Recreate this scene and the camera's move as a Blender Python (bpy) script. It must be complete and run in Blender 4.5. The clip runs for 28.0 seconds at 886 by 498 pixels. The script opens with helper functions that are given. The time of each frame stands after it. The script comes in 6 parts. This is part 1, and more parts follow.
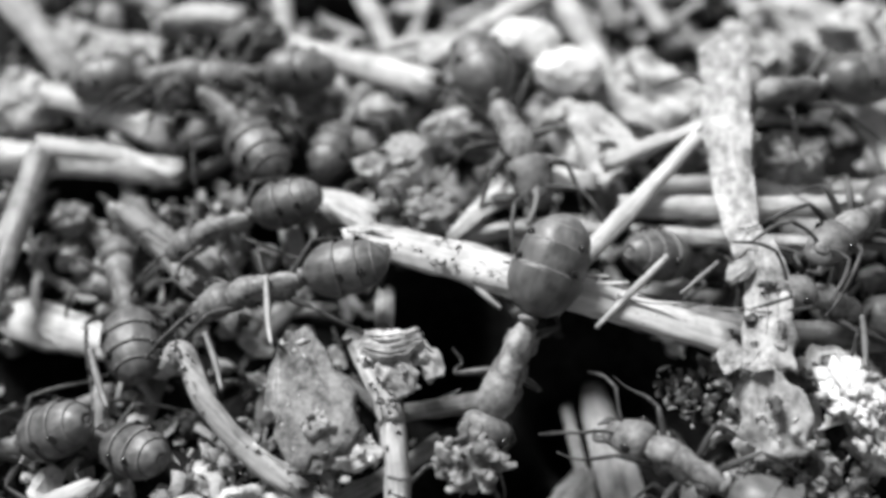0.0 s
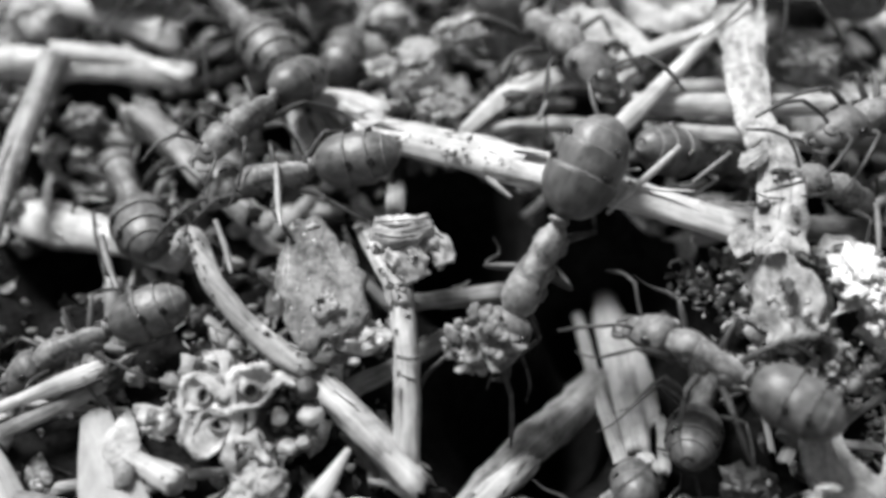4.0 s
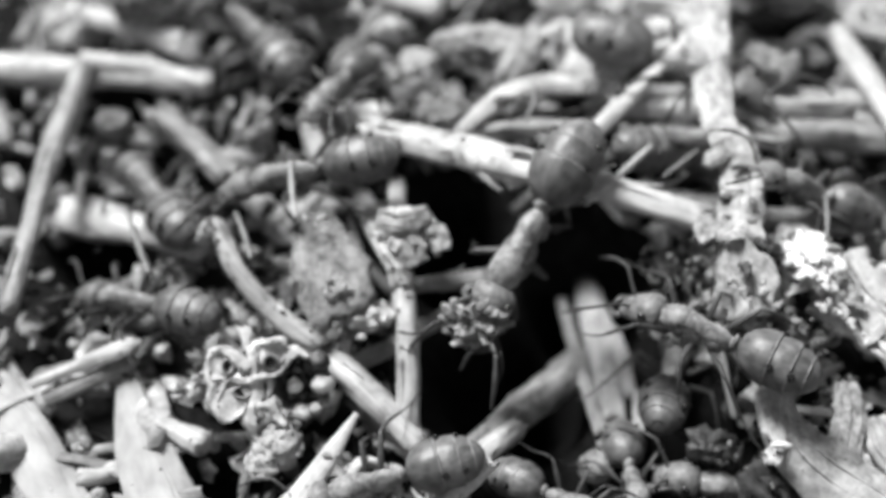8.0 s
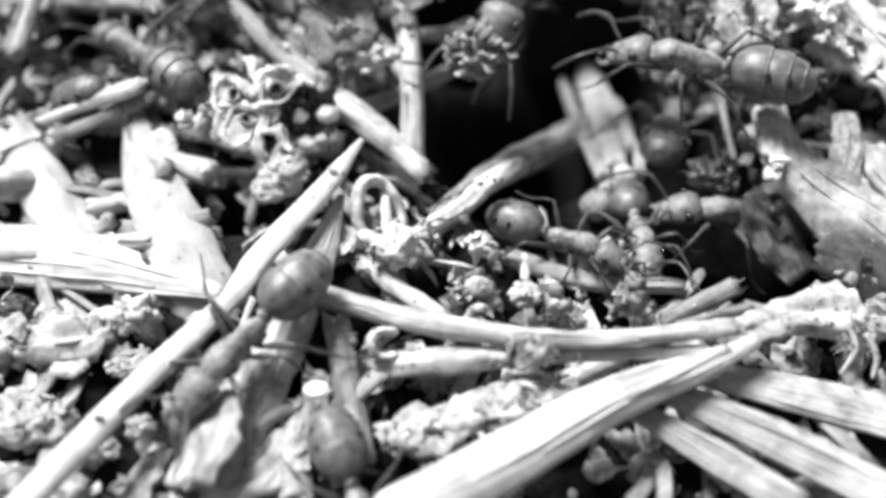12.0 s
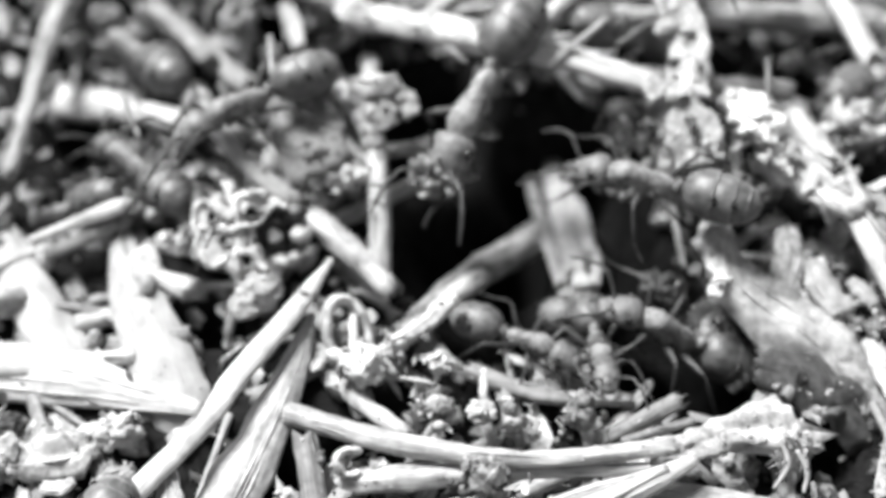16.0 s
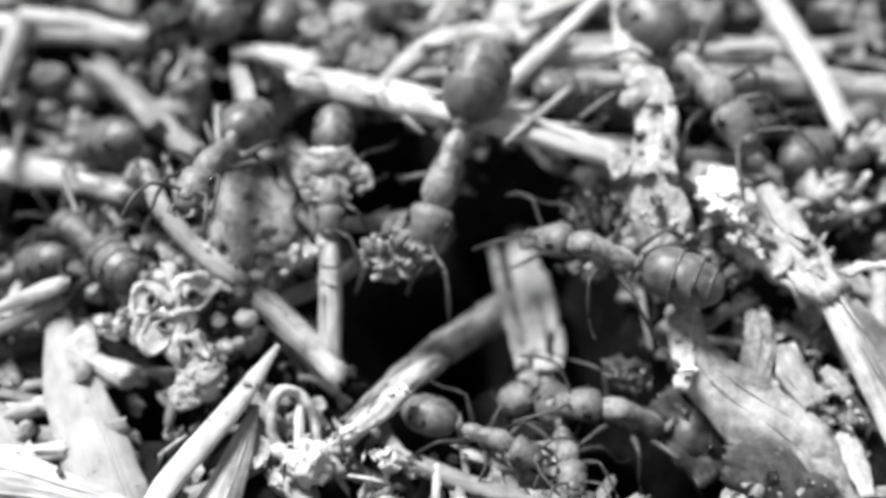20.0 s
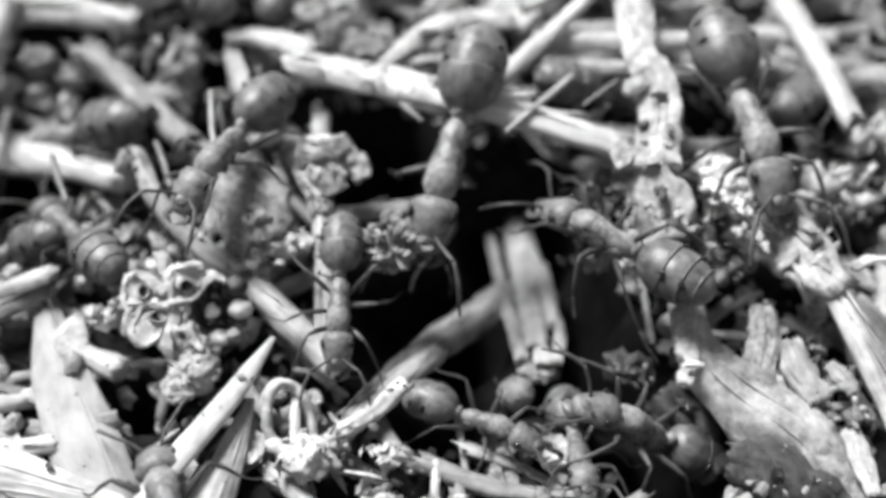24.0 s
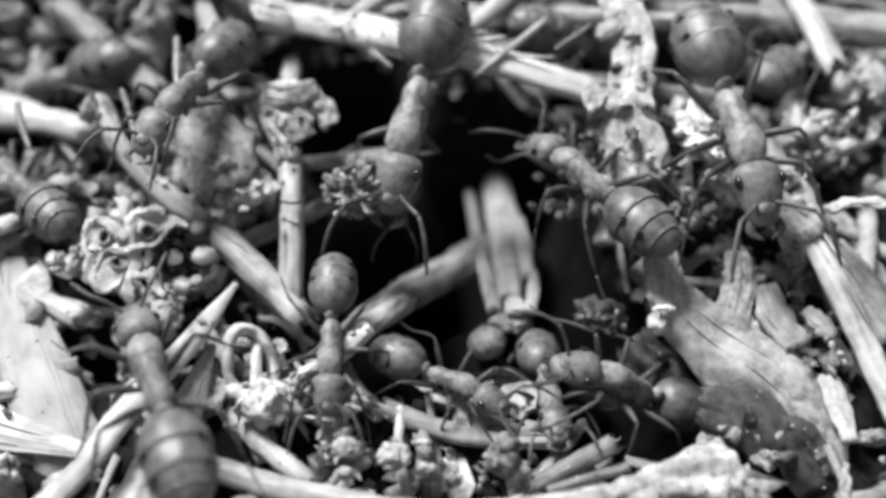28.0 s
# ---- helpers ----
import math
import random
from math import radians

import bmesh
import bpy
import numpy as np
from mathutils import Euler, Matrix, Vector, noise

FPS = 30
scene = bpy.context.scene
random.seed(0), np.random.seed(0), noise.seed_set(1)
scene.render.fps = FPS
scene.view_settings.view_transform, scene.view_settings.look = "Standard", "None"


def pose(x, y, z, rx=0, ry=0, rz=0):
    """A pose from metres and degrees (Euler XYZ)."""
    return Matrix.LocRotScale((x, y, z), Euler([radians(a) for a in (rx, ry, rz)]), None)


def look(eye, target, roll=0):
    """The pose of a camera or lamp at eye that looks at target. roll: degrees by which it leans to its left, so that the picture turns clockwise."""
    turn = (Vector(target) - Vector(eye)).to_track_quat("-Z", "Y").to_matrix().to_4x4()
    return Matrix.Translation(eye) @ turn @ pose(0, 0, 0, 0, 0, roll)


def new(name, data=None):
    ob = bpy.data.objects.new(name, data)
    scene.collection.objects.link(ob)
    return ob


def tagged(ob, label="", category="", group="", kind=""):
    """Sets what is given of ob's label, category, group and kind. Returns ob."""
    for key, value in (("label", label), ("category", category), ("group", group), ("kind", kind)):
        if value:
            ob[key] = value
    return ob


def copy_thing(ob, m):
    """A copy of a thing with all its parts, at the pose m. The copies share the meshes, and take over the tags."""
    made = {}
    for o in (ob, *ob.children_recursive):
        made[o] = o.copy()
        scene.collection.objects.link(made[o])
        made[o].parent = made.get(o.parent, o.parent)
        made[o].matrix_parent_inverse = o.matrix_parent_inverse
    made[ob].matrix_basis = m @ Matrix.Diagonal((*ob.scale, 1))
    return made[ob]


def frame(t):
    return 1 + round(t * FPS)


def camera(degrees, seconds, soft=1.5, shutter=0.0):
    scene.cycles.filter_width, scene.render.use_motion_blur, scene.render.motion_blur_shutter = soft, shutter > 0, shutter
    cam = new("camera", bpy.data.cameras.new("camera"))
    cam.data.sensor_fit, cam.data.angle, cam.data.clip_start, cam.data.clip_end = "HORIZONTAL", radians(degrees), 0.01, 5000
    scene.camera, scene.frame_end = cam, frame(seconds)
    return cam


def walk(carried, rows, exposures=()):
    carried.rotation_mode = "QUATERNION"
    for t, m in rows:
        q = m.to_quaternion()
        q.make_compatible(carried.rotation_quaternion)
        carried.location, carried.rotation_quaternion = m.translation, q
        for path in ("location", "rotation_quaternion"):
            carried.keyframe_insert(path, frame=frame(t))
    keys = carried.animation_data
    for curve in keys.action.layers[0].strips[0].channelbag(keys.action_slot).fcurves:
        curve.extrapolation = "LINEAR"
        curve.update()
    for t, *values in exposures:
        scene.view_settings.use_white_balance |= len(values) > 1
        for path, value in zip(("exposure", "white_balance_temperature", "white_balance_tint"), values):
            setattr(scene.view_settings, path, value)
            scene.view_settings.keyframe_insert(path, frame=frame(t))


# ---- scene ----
# Lengths below are in millimetres and are turned into metres by U.
from mathutils import bvhtree

U = 0.001
cam = camera(42.0, 28.0, soft=3.8)
cam.data.dof.use_dof = True
cam.data.dof.focus_distance = 0.0309
cam.data.dof.aperture_fstop = 38.0
PATH = [
    (0, -0.000, -21.652, 27.713, 38.00, -0.00, -0.00),
    (0.5, 0.455, -21.514, 28.359, 38.02, -0.25, -0.12),
    (1, 1.074, -21.820, 28.595, 37.99, 0.00, -0.28),
    (1.5, 1.767, -22.980, 28.352, 37.91, 0.06, -0.20),
    (2, 2.433, -23.398, 28.639, 37.81, 0.09, 0.00),
    (2.5, 2.157, -23.778, 27.805, 37.70, 0.53, 0.25),
    (3, 1.501, -23.154, 27.166, 37.79, 0.59, 0.61),
    (3.5, 0.757, -23.413, 25.742, 37.86, 0.48, 0.76),
    (5.5, -0.595, -25.801, 26.503, 38.09, 0.31, 0.59),
    (6, -0.081, -26.051, 26.895, 38.18, 0.17, 0.59),
    (6.5, 0.537, -26.088, 26.968, 38.29, 0.15, 0.26),
    (7, 0.473, -27.247, 26.270, 38.07, 0.12, 0.06),
    (7.5, 0.497, -27.086, 27.233, 38.12, 0.04, 0.23),
    (8, 0.092, -26.691, 28.331, 38.28, 0.23, 0.43),
    (8.5, -0.368, -27.672, 27.818, 38.13, 0.37, 0.63),
    (9, -0.753, -28.646, 27.216, 37.74, 0.33, 0.75),
    (9.5, -0.596, -29.825, 26.679, 37.62, 0.45, 0.66),
    (10, -0.043, -31.605, 25.257, 37.86, 0.22, 0.49),
    (10.5, 0.050, -32.576, 24.970, 37.45, 0.06, 0.41),
    (11, -0.188, -32.362, 25.526, 37.65, 0.19, 0.22),
    (11.5, -0.099, -32.770, 24.711, 37.95, 0.14, 0.19),
    (12, -0.154, -32.825, 24.068, 37.75, 0.18, 0.09),
    (12.5, -0.500, -32.730, 24.148, 37.91, 0.32, 0.18),
    (13, -0.243, -32.440, 24.427, 37.97, -0.01, 0.26),
    (13.5, 0.184, -31.972, 25.752, 38.33, 0.07, 0.01),
    (15.5, 0.592, -32.006, 28.059, 38.03, 0.85, 0.17),
    (16, 1.215, -31.572, 27.835, 37.90, 0.80, 0.05),
    (16.5, 1.738, -31.288, 26.901, 37.89, 0.74, 0.00),
    (17, 2.480, -30.163, 27.377, 38.26, 0.75, -0.07),
    (17.5, 3.044, -29.405, 28.156, 38.36, 0.53, -0.15),
    (18, 2.933, -29.425, 27.674, 38.56, 0.34, -0.10),
    (18.5, 2.657, -30.487, 26.353, 38.22, 0.52, -0.31),
    (19, 2.733, -30.017, 27.051, 38.15, 0.39, -0.30),
    (19.5, 2.561, -29.176, 27.815, 38.36, 0.30, -0.30),
    (20, 2.209, -28.787, 27.732, 38.50, 0.23, -0.24),
    (20.5, 2.333, -29.749, 26.079, 38.48, 0.41, -0.03),
    (21, 2.554, -29.229, 26.676, 38.28, 0.19, -0.22),
    (21.5, 2.394, -28.397, 27.460, 38.19, 0.06, -0.46),
    (23.5, 2.126, -28.435, 27.271, 37.95, -0.45, -0.51),
    (24, 1.801, -28.174, 27.265, 37.72, -0.56, -0.42),
    (24.5, 1.494, -27.546, 27.750, 37.85, -0.56, -0.52),
    (25, 2.249, -28.452, 27.151, 37.69, -0.46, -0.51),
    (25.5, 3.095, -29.152, 26.675, 37.69, -0.61, -0.58),
    (26, 3.196, -28.777, 27.271, 37.96, -0.55, -0.44),
    (26.5, 2.786, -28.899, 26.863, 38.06, -0.17, -0.25),
    (27, 2.683, -28.889, 26.297, 38.02, 0.00, -0.08),
    (27.5, 2.484, -29.417, 25.491, 37.72, 0.34, 0.11),
    (28, 3.349, -29.049, 25.726, 37.84, 0.42, 0.06),
]
walk(cam, [(t, pose(U * x, U * y, U * z, rx, ry, rz)) for t, x, y, z, rx, ry, rz in PATH],
     exposures=((0, 0.58), (2, 0.68), (3.2, 0.62), (8, 0.73), (10.5, 1.12), (16, 1.12), (18, 1.03), (21, 0.88), (24, 0.84), (28, 0.74)))

# ---- light ----
SUN = Vector((-0.42, 0.50, 0.9)).normalized()
world = bpy.data.worlds.new("sky")
scene.world = world
world.use_nodes = True
wn = world.node_tree.nodes
sky = wn.new("ShaderNodeTexSky")
sky.sky_type = "NISHITA"
sky.sun_disc = False
sky.sun_elevation = math.asin(SUN.z)
sky.sun_rotation = math.atan2(SUN.x, SUN.y)
grey = wn.new("ShaderNodeRGBToBW")
world.node_tree.links.new(sky.outputs[0], grey.inputs[0])
world.node_tree.links.new(grey.outputs[0], wn["Background"].inputs[0])
wn["Background"].inputs[1].default_value = 0.066
sun = new("sun", bpy.data.lights.new("sun", "SUN"))
sun.data.energy = 4.4
sun.data.angle = radians(22)
sun.matrix_world = look(SUN, (0, 0, 0))


# ---- materials (the film is black and white, so all of them are greys) ----
def material(name, low, high, rough=0.6, scale=900.0, bump=0.3, fibre=0.0, spec=0.4, spots=0.0, random_grey=0.25, coat=0.0):
    """Grey between low and high: grain, larger stains, a tone of its own for each piece; fibre stretches the grain along the local y."""
    m = bpy.data.materials.new(name)
    m.use_nodes = True
    nodes, link = m.node_tree.nodes, m.node_tree.links.new
    bsdf = nodes["Principled BSDF"]
    coord = nodes.new("ShaderNodeTexCoord")
    mapping = nodes.new("ShaderNodeMapping")
    mapping.inputs["Scale"].default_value = (1.0, 1.0 - fibre, 1.0)
    link(coord.outputs["Object"], mapping.inputs[0])
    fine = nodes.new("ShaderNodeTexNoise")
    fine.inputs["Scale"].default_value = scale * (14.0 if fibre > 0.8 else 7.0)
    fine.inputs["Detail"].default_value = 5.0
    fine.inputs["Roughness"].default_value = 0.65
    link(mapping.outputs[0], fine.inputs["Vector"])
    stain = nodes.new("ShaderNodeTexNoise")
    stain.inputs["Scale"].default_value = scale * 0.7
    stain.inputs["Detail"].default_value = 3.0
    link(coord.outputs["Object"], stain.inputs["Vector"])
    blot = nodes.new("ShaderNodeTexNoise")
    blot.inputs["Scale"].default_value = scale * 2.6
    blot.inputs["Detail"].default_value = 4.0
    blot.inputs["Distortion"].default_value = 0.6
    link(coord.outputs["Object"], blot.inputs["Vector"])
    mix, last = None, None
    for source, weight in ((stain, 0.28), (blot, 0.34), (fine, 0.38)):
        mix = nodes.new("ShaderNodeMath")
        mix.operation = "MULTIPLY_ADD"
        mix.inputs[1].default_value = weight
        mix.inputs[2].default_value = 0.0
        link(source.outputs[0], mix.inputs[0])
        if last:
            link(last.outputs[0], mix.inputs[2])
        last = mix
    ramp = nodes.new("ShaderNodeValToRGB")
    ramp.color_ramp.elements[0].position = 0.39
    ramp.color_ramp.elements[1].position = 0.60
    ramp.color_ramp.elements[0].color = (low, low, low, 1)
    ramp.color_ramp.elements[1].color = (high, high, high, 1)
    link(mix.outputs[0], ramp.inputs[0])
    tone = nodes.new("ShaderNodeMath")
    tone.operation = "ADD"
    info = nodes.new("ShaderNodeObjectInfo")
    geo = nodes.new("ShaderNodeNewGeometry")
    link(info.outputs["Random"], tone.inputs[0])
    link(geo.outputs["Random Per Island"], tone.inputs[1])
    span = nodes.new("ShaderNodeMapRange")
    span.inputs[1].default_value, span.inputs[2].default_value = 0.0, 2.0
    span.inputs[3].default_value, span.inputs[4].default_value = 1.0 - random_grey, 1.0 + random_grey
    link(tone.outputs[0], span.inputs[0])
    mul = nodes.new("ShaderNodeMix")
    mul.data_type, mul.blend_type = "RGBA", "MULTIPLY"
    mul.inputs[0].default_value = 1.0
    link(ramp.outputs[0], mul.inputs[6])
    link(span.outputs[0], mul.inputs[7])
    out = mul.outputs[2]
    if spots:
        cells = nodes.new("ShaderNodeTexVoronoi")
        cells.inputs["Scale"].default_value = scale * 4.0
        link(coord.outputs["Object"], cells.inputs["Vector"])
        dots = nodes.new("ShaderNodeMapRange")
        dots.inputs[1].default_value, dots.inputs[2].default_value = 0.12, 0.3
        dots.inputs[3].default_value, dots.inputs[4].default_value = 1.0 - spots, 1.0
        link(cells.outputs["Distance"], dots.inputs[0])
        dark = nodes.new("ShaderNodeMix")
        dark.data_type, dark.blend_type = "RGBA", "MULTIPLY"
        dark.inputs[0].default_value = 1.0
        link(out, dark.inputs[6])
        link(dots.outputs[0], dark.inputs[7])
        out = dark.outputs[2]
    link(out, bsdf.inputs["Base Color"])
    bsdf.inputs["Roughness"].default_value = rough
    bsdf.inputs["Specular IOR Level"].default_value = spec
    bsdf.inputs["Coat Weight"].default_value = coat
    bsdf.inputs["Coat Roughness"].default_value = 0.25
    if bump:
        bp = nodes.new("ShaderNodeBump")
        bp.inputs["Strength"].default_value = bump
        bp.inputs["Distance"].default_value = 0.00008
        link(mix.outputs[0], bp.inputs["Height"])
        link(bp.outputs[0], bsdf.inputs["Normal"])
    return m


STRAW = material("pale_straw", 0.16, 0.54, 0.55, 520, 0.7, 0.94, random_grey=0.18)
WHITE = material("bleached_straw", 0.26, 0.62, 0.6, 460, 0.65, 0.94, random_grey=0.10)
WOOD = material("bleached_wood", 0.26, 0.44, 0.7, 420, 0.45, 0.75, random_grey=0.10)
DULL = material("weathered_straw", 0.08, 0.34, 0.6, 600, 0.6, 0.94, random_grey=0.35)
BARK = material("flaky_bark", 0.12, 0.60, 0.8, 620, 0.9, 0.3, random_grey=0.25, spots=0.25)
# Soil coloured near-black, so the shade in the gaps is partly in its albedo.
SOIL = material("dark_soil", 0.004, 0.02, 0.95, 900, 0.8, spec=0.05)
CRUMB = material("soil_crumb", 0.06, 0.42, 0.8, 800, 0.9, random_grey=0.6, spots=0.2, spec=0.2)
CHALK = material("pale_grit", 0.28, 0.60, 0.75, 800, 0.7, random_grey=0.2)
LEAF = material("dry_leaf", 0.18, 0.54, 0.55, 500, 0.5, 0.4, random_grey=0.3)
HUSK = material("dark_husk", 0.02, 0.11, 0.5, 700, 0.6, spec=0.4, spots=0.3)
BODY = material("ant_body", 0.05, 0.28, 0.45, 800, 0.6, random_grey=0.3, spec=0.3)
SKULL = material("ant_head", 0.04, 0.20, 0.45, 900, 0.5, random_grey=0.3, spec=0.35)
GASTER = material("ant_gaster", 0.045, 0.17, 0.44, 700, 0.5, 0.6, random_grey=0.4, spec=0.6)
LIMB = material("ant_limb", 0.025, 0.10, 0.4, 800, 0.2, random_grey=0.5, spec=0.35)
HULL = material("white_hull", 0.60, 0.82, 0.4, 300, 0.15, random_grey=0.02)
MOTTLE = material("mottled_leaf", 0.13, 0.54, 0.7, 520, 0.9, random_grey=0.08, spots=0.12)
DARK_LEAF = material("rotten_leaf", 0.012, 0.10, 0.6, 620, 1.0, random_grey=0.15)
EDGE = material("tergite_edge", 0.14, 0.32, 0.5, 800, 0.3)
PLASTER = material("white_crust", 0.42, 0.72, 0.8, 700, 1.0, random_grey=0.1)
# Black of the ants' eyes and spots; in the calyx holes it stands for shade.
EYE_SPOT_HOLE = material("ant_eye", 0.008, 0.02, 0.2, 900, 0.1, spec=0.6)
BEAD = material("glossy_bead", 0.01, 0.10, 0.08, 700, 0.1, random_grey=0.6, spec=0.8)


# ---- helpers of shape ----
def mesh_of(bm, mat, smooth=True):
    me = bpy.data.meshes.new("m")
    for f in bm.faces:
        f.smooth = smooth
    bm.to_mesh(me)
    bm.free()
    me.materials.append(mat)
    return me


def part(name, bm, mat, parent, label="", smooth=True):
    ob = new(name, mesh_of(bm, mat, smooth))
    ob.parent = parent
    return tagged(ob, label)


def thing(name, bm, mat, label, category, group="", smooth=True, kind="", along=None):
    """A top-level mesh; along: two ends in millimetres, by which its own y axis is laid, so that fibres run lengthwise."""
    m = Matrix.Identity(4)
    if along:
        a, b = Vector(along[0]) * U, Vector(along[1]) * U
        m = Matrix.Translation(a) @ (b - a).to_track_quat("Y", "Z").to_matrix().to_4x4() if (b - a).length > 0 else Matrix.Translation(a)
        bmesh.ops.transform(bm, matrix=m.inverted(), verts=bm.verts)
    ob = new(name, mesh_of(bm, mat, smooth))
    ob.matrix_basis = m
    return tagged(ob, label, category, group, kind)


def spline(pts, n):
    """n + 1 places along a smooth line through pts, in millimetres."""
    p = [Vector(q) for q in pts]
    if len(p) == 2:
        return [p[0].lerp(p[1], i / n) for i in range(n + 1)]
    p = [2 * p[0] - p[1]] + p + [2 * p[-1] - p[-2]]
    out = []
    for i in range(n + 1):
        s = i / n * (len(p) - 3)
        k = min(int(s), len(p) - 4)
        u = s - k
        a, b, c, d = p[k:k + 4]
        out.append(0.5 * (2 * b + (c - a) * u + (2 * a - 5 * b + 4 * c - d) * u * u + (3 * b - a - 3 * c + d) * u ** 3))
    return out


def tube(bm, pts, radii, sides=8, n=None, flat=1.0, rough=0.0, up=(0, 0, 1), ribs=0, torn=0.0, seed=0):
    """A swept tube, radii along it; flat squeezes it along up, ribs groove it lengthwise, torn frays its ends."""
    n = n or 6 * (len(pts) - 1)
    line = spline(pts, n)
    rings, gone = [], 0.0
    for i, c in enumerate(line):
        gone += (c - line[max(i - 1, 0)]).length
        way = (line[min(i + 1, n)] - line[max(i - 1, 0)]).normalized()
        side = way.cross(Vector(up))
        side = side.normalized() if side.length > 1e-4 else Vector((1, 0, 0))
        top = side.cross(way).normalized()
        s = i / n * (len(radii) - 1)
        k = min(int(s), len(radii) - 2)
        r = radii[k] + (radii[k + 1] - radii[k]) * (s - k)
        ring = []
        for j in range(sides):
            a = 2 * math.pi * j / sides
            q = r * (1 + rough * (noise.noise(Vector((1.3 * math.cos(a), 1.3 * math.sin(a), gone * 0.9 / (0.3 + r) + seed * 3.1))) + 0.5 * noise.noise(Vector((2.6 * math.cos(a), 2.6 * math.sin(a), gone * 2.5 / (0.3 + r) + seed)))))
            if ribs:
                q *= 1 + 0.16 * noise.noise(Vector((math.cos(a) * ribs * 0.5, math.sin(a) * ribs * 0.5, seed * 1.7 + i * 0.02)))
            end = torn * r * noise.noise(Vector((j * 2.3, seed, i))) * 3 if i in (0, n) else 0.0
            ring.append(bm.verts.new((c + side * math.cos(a) * q + top * math.sin(a) * q * flat + way * end) * U))
        rings.append(ring)
    for a, b in zip(rings, rings[1:]):
        for j in range(sides):
            bm.faces.new((a[j], a[(j + 1) % sides], b[(j + 1) % sides], b[j]))
    bm.faces.new(rings[0][::-1])
    bm.faces.new(rings[-1])
    return bm


def ball(bm, c, r, turn=None, u=14, v=9, rough=0.0, freq=1.0, seed=0, detail=0.0):
    """An ellipsoid of radii r at c; rough pushes it in and out."""
    m = turn.to_matrix() if turn else Matrix.Identity(3)
    c = Vector(c)

    def spot(i, j):
        th, ph = math.pi * i / v, 2 * math.pi * j / u
        d = Vector((math.sin(th) * math.cos(ph), math.sin(th) * math.sin(ph), math.cos(th)))
        k = 1.0
        if rough:
            k += rough * noise.noise(d * freq + Vector((seed * 7.3, seed, 0)))
            k += detail * noise.noise(d * freq * 3.1 + Vector((seed, 0, seed * 2.7)))
        return (c + m @ Vector((d.x * r[0], d.y * r[1], d.z * r[2])) * k) * U
    top, low = bm.verts.new(spot(0, 0)), bm.verts.new(spot(v, 0))
    rows = [[bm.verts.new(spot(i, j)) for j in range(u)] for i in range(1, v)]
    for j in range(u):
        bm.faces.new((top, rows[0][j], rows[0][(j + 1) % u]))
        bm.faces.new((low, rows[-1][(j + 1) % u], rows[-1][j]))
        for a, b in zip(rows, rows[1:]):
            bm.faces.new((a[j], b[j], b[(j + 1) % u], a[(j + 1) % u]))
    return bm


# ---- ground ----
def dip(x, y, cx, cy, rx, ry):
    return math.exp(-((x - cx) / rx) ** 2 - ((y - cy) / ry) ** 2)


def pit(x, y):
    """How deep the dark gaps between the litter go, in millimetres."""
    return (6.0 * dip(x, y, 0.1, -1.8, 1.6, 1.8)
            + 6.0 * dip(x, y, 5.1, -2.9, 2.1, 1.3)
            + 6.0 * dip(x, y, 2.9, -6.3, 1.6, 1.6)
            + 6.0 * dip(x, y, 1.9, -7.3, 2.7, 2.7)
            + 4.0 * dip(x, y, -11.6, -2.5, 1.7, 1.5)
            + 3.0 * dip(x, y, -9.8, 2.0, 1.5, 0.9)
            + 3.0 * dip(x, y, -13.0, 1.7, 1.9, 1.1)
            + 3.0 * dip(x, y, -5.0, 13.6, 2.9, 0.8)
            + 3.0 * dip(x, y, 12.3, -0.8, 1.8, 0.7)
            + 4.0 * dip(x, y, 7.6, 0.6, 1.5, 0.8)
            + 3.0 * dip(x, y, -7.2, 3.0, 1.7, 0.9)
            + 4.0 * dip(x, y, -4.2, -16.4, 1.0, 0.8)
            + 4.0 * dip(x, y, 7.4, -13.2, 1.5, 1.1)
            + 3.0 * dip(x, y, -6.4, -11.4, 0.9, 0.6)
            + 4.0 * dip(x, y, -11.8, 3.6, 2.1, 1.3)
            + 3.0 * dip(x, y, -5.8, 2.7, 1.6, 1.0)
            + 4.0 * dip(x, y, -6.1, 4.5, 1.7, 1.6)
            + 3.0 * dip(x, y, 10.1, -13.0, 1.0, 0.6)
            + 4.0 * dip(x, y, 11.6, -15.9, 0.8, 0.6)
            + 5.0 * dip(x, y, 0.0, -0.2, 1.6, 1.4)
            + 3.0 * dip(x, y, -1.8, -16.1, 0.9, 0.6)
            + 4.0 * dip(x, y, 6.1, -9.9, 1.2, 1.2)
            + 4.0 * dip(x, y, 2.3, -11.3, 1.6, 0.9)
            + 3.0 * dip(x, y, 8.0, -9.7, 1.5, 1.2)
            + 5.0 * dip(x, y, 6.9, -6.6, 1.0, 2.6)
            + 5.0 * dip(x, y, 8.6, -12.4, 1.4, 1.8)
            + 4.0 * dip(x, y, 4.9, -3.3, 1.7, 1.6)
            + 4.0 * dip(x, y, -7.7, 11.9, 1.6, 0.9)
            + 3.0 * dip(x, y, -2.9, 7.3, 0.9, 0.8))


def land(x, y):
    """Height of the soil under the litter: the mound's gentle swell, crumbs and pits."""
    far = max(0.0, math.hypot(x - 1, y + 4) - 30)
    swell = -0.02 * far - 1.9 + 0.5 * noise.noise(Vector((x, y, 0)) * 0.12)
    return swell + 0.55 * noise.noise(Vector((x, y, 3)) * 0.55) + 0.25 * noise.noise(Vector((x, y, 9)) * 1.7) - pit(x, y)


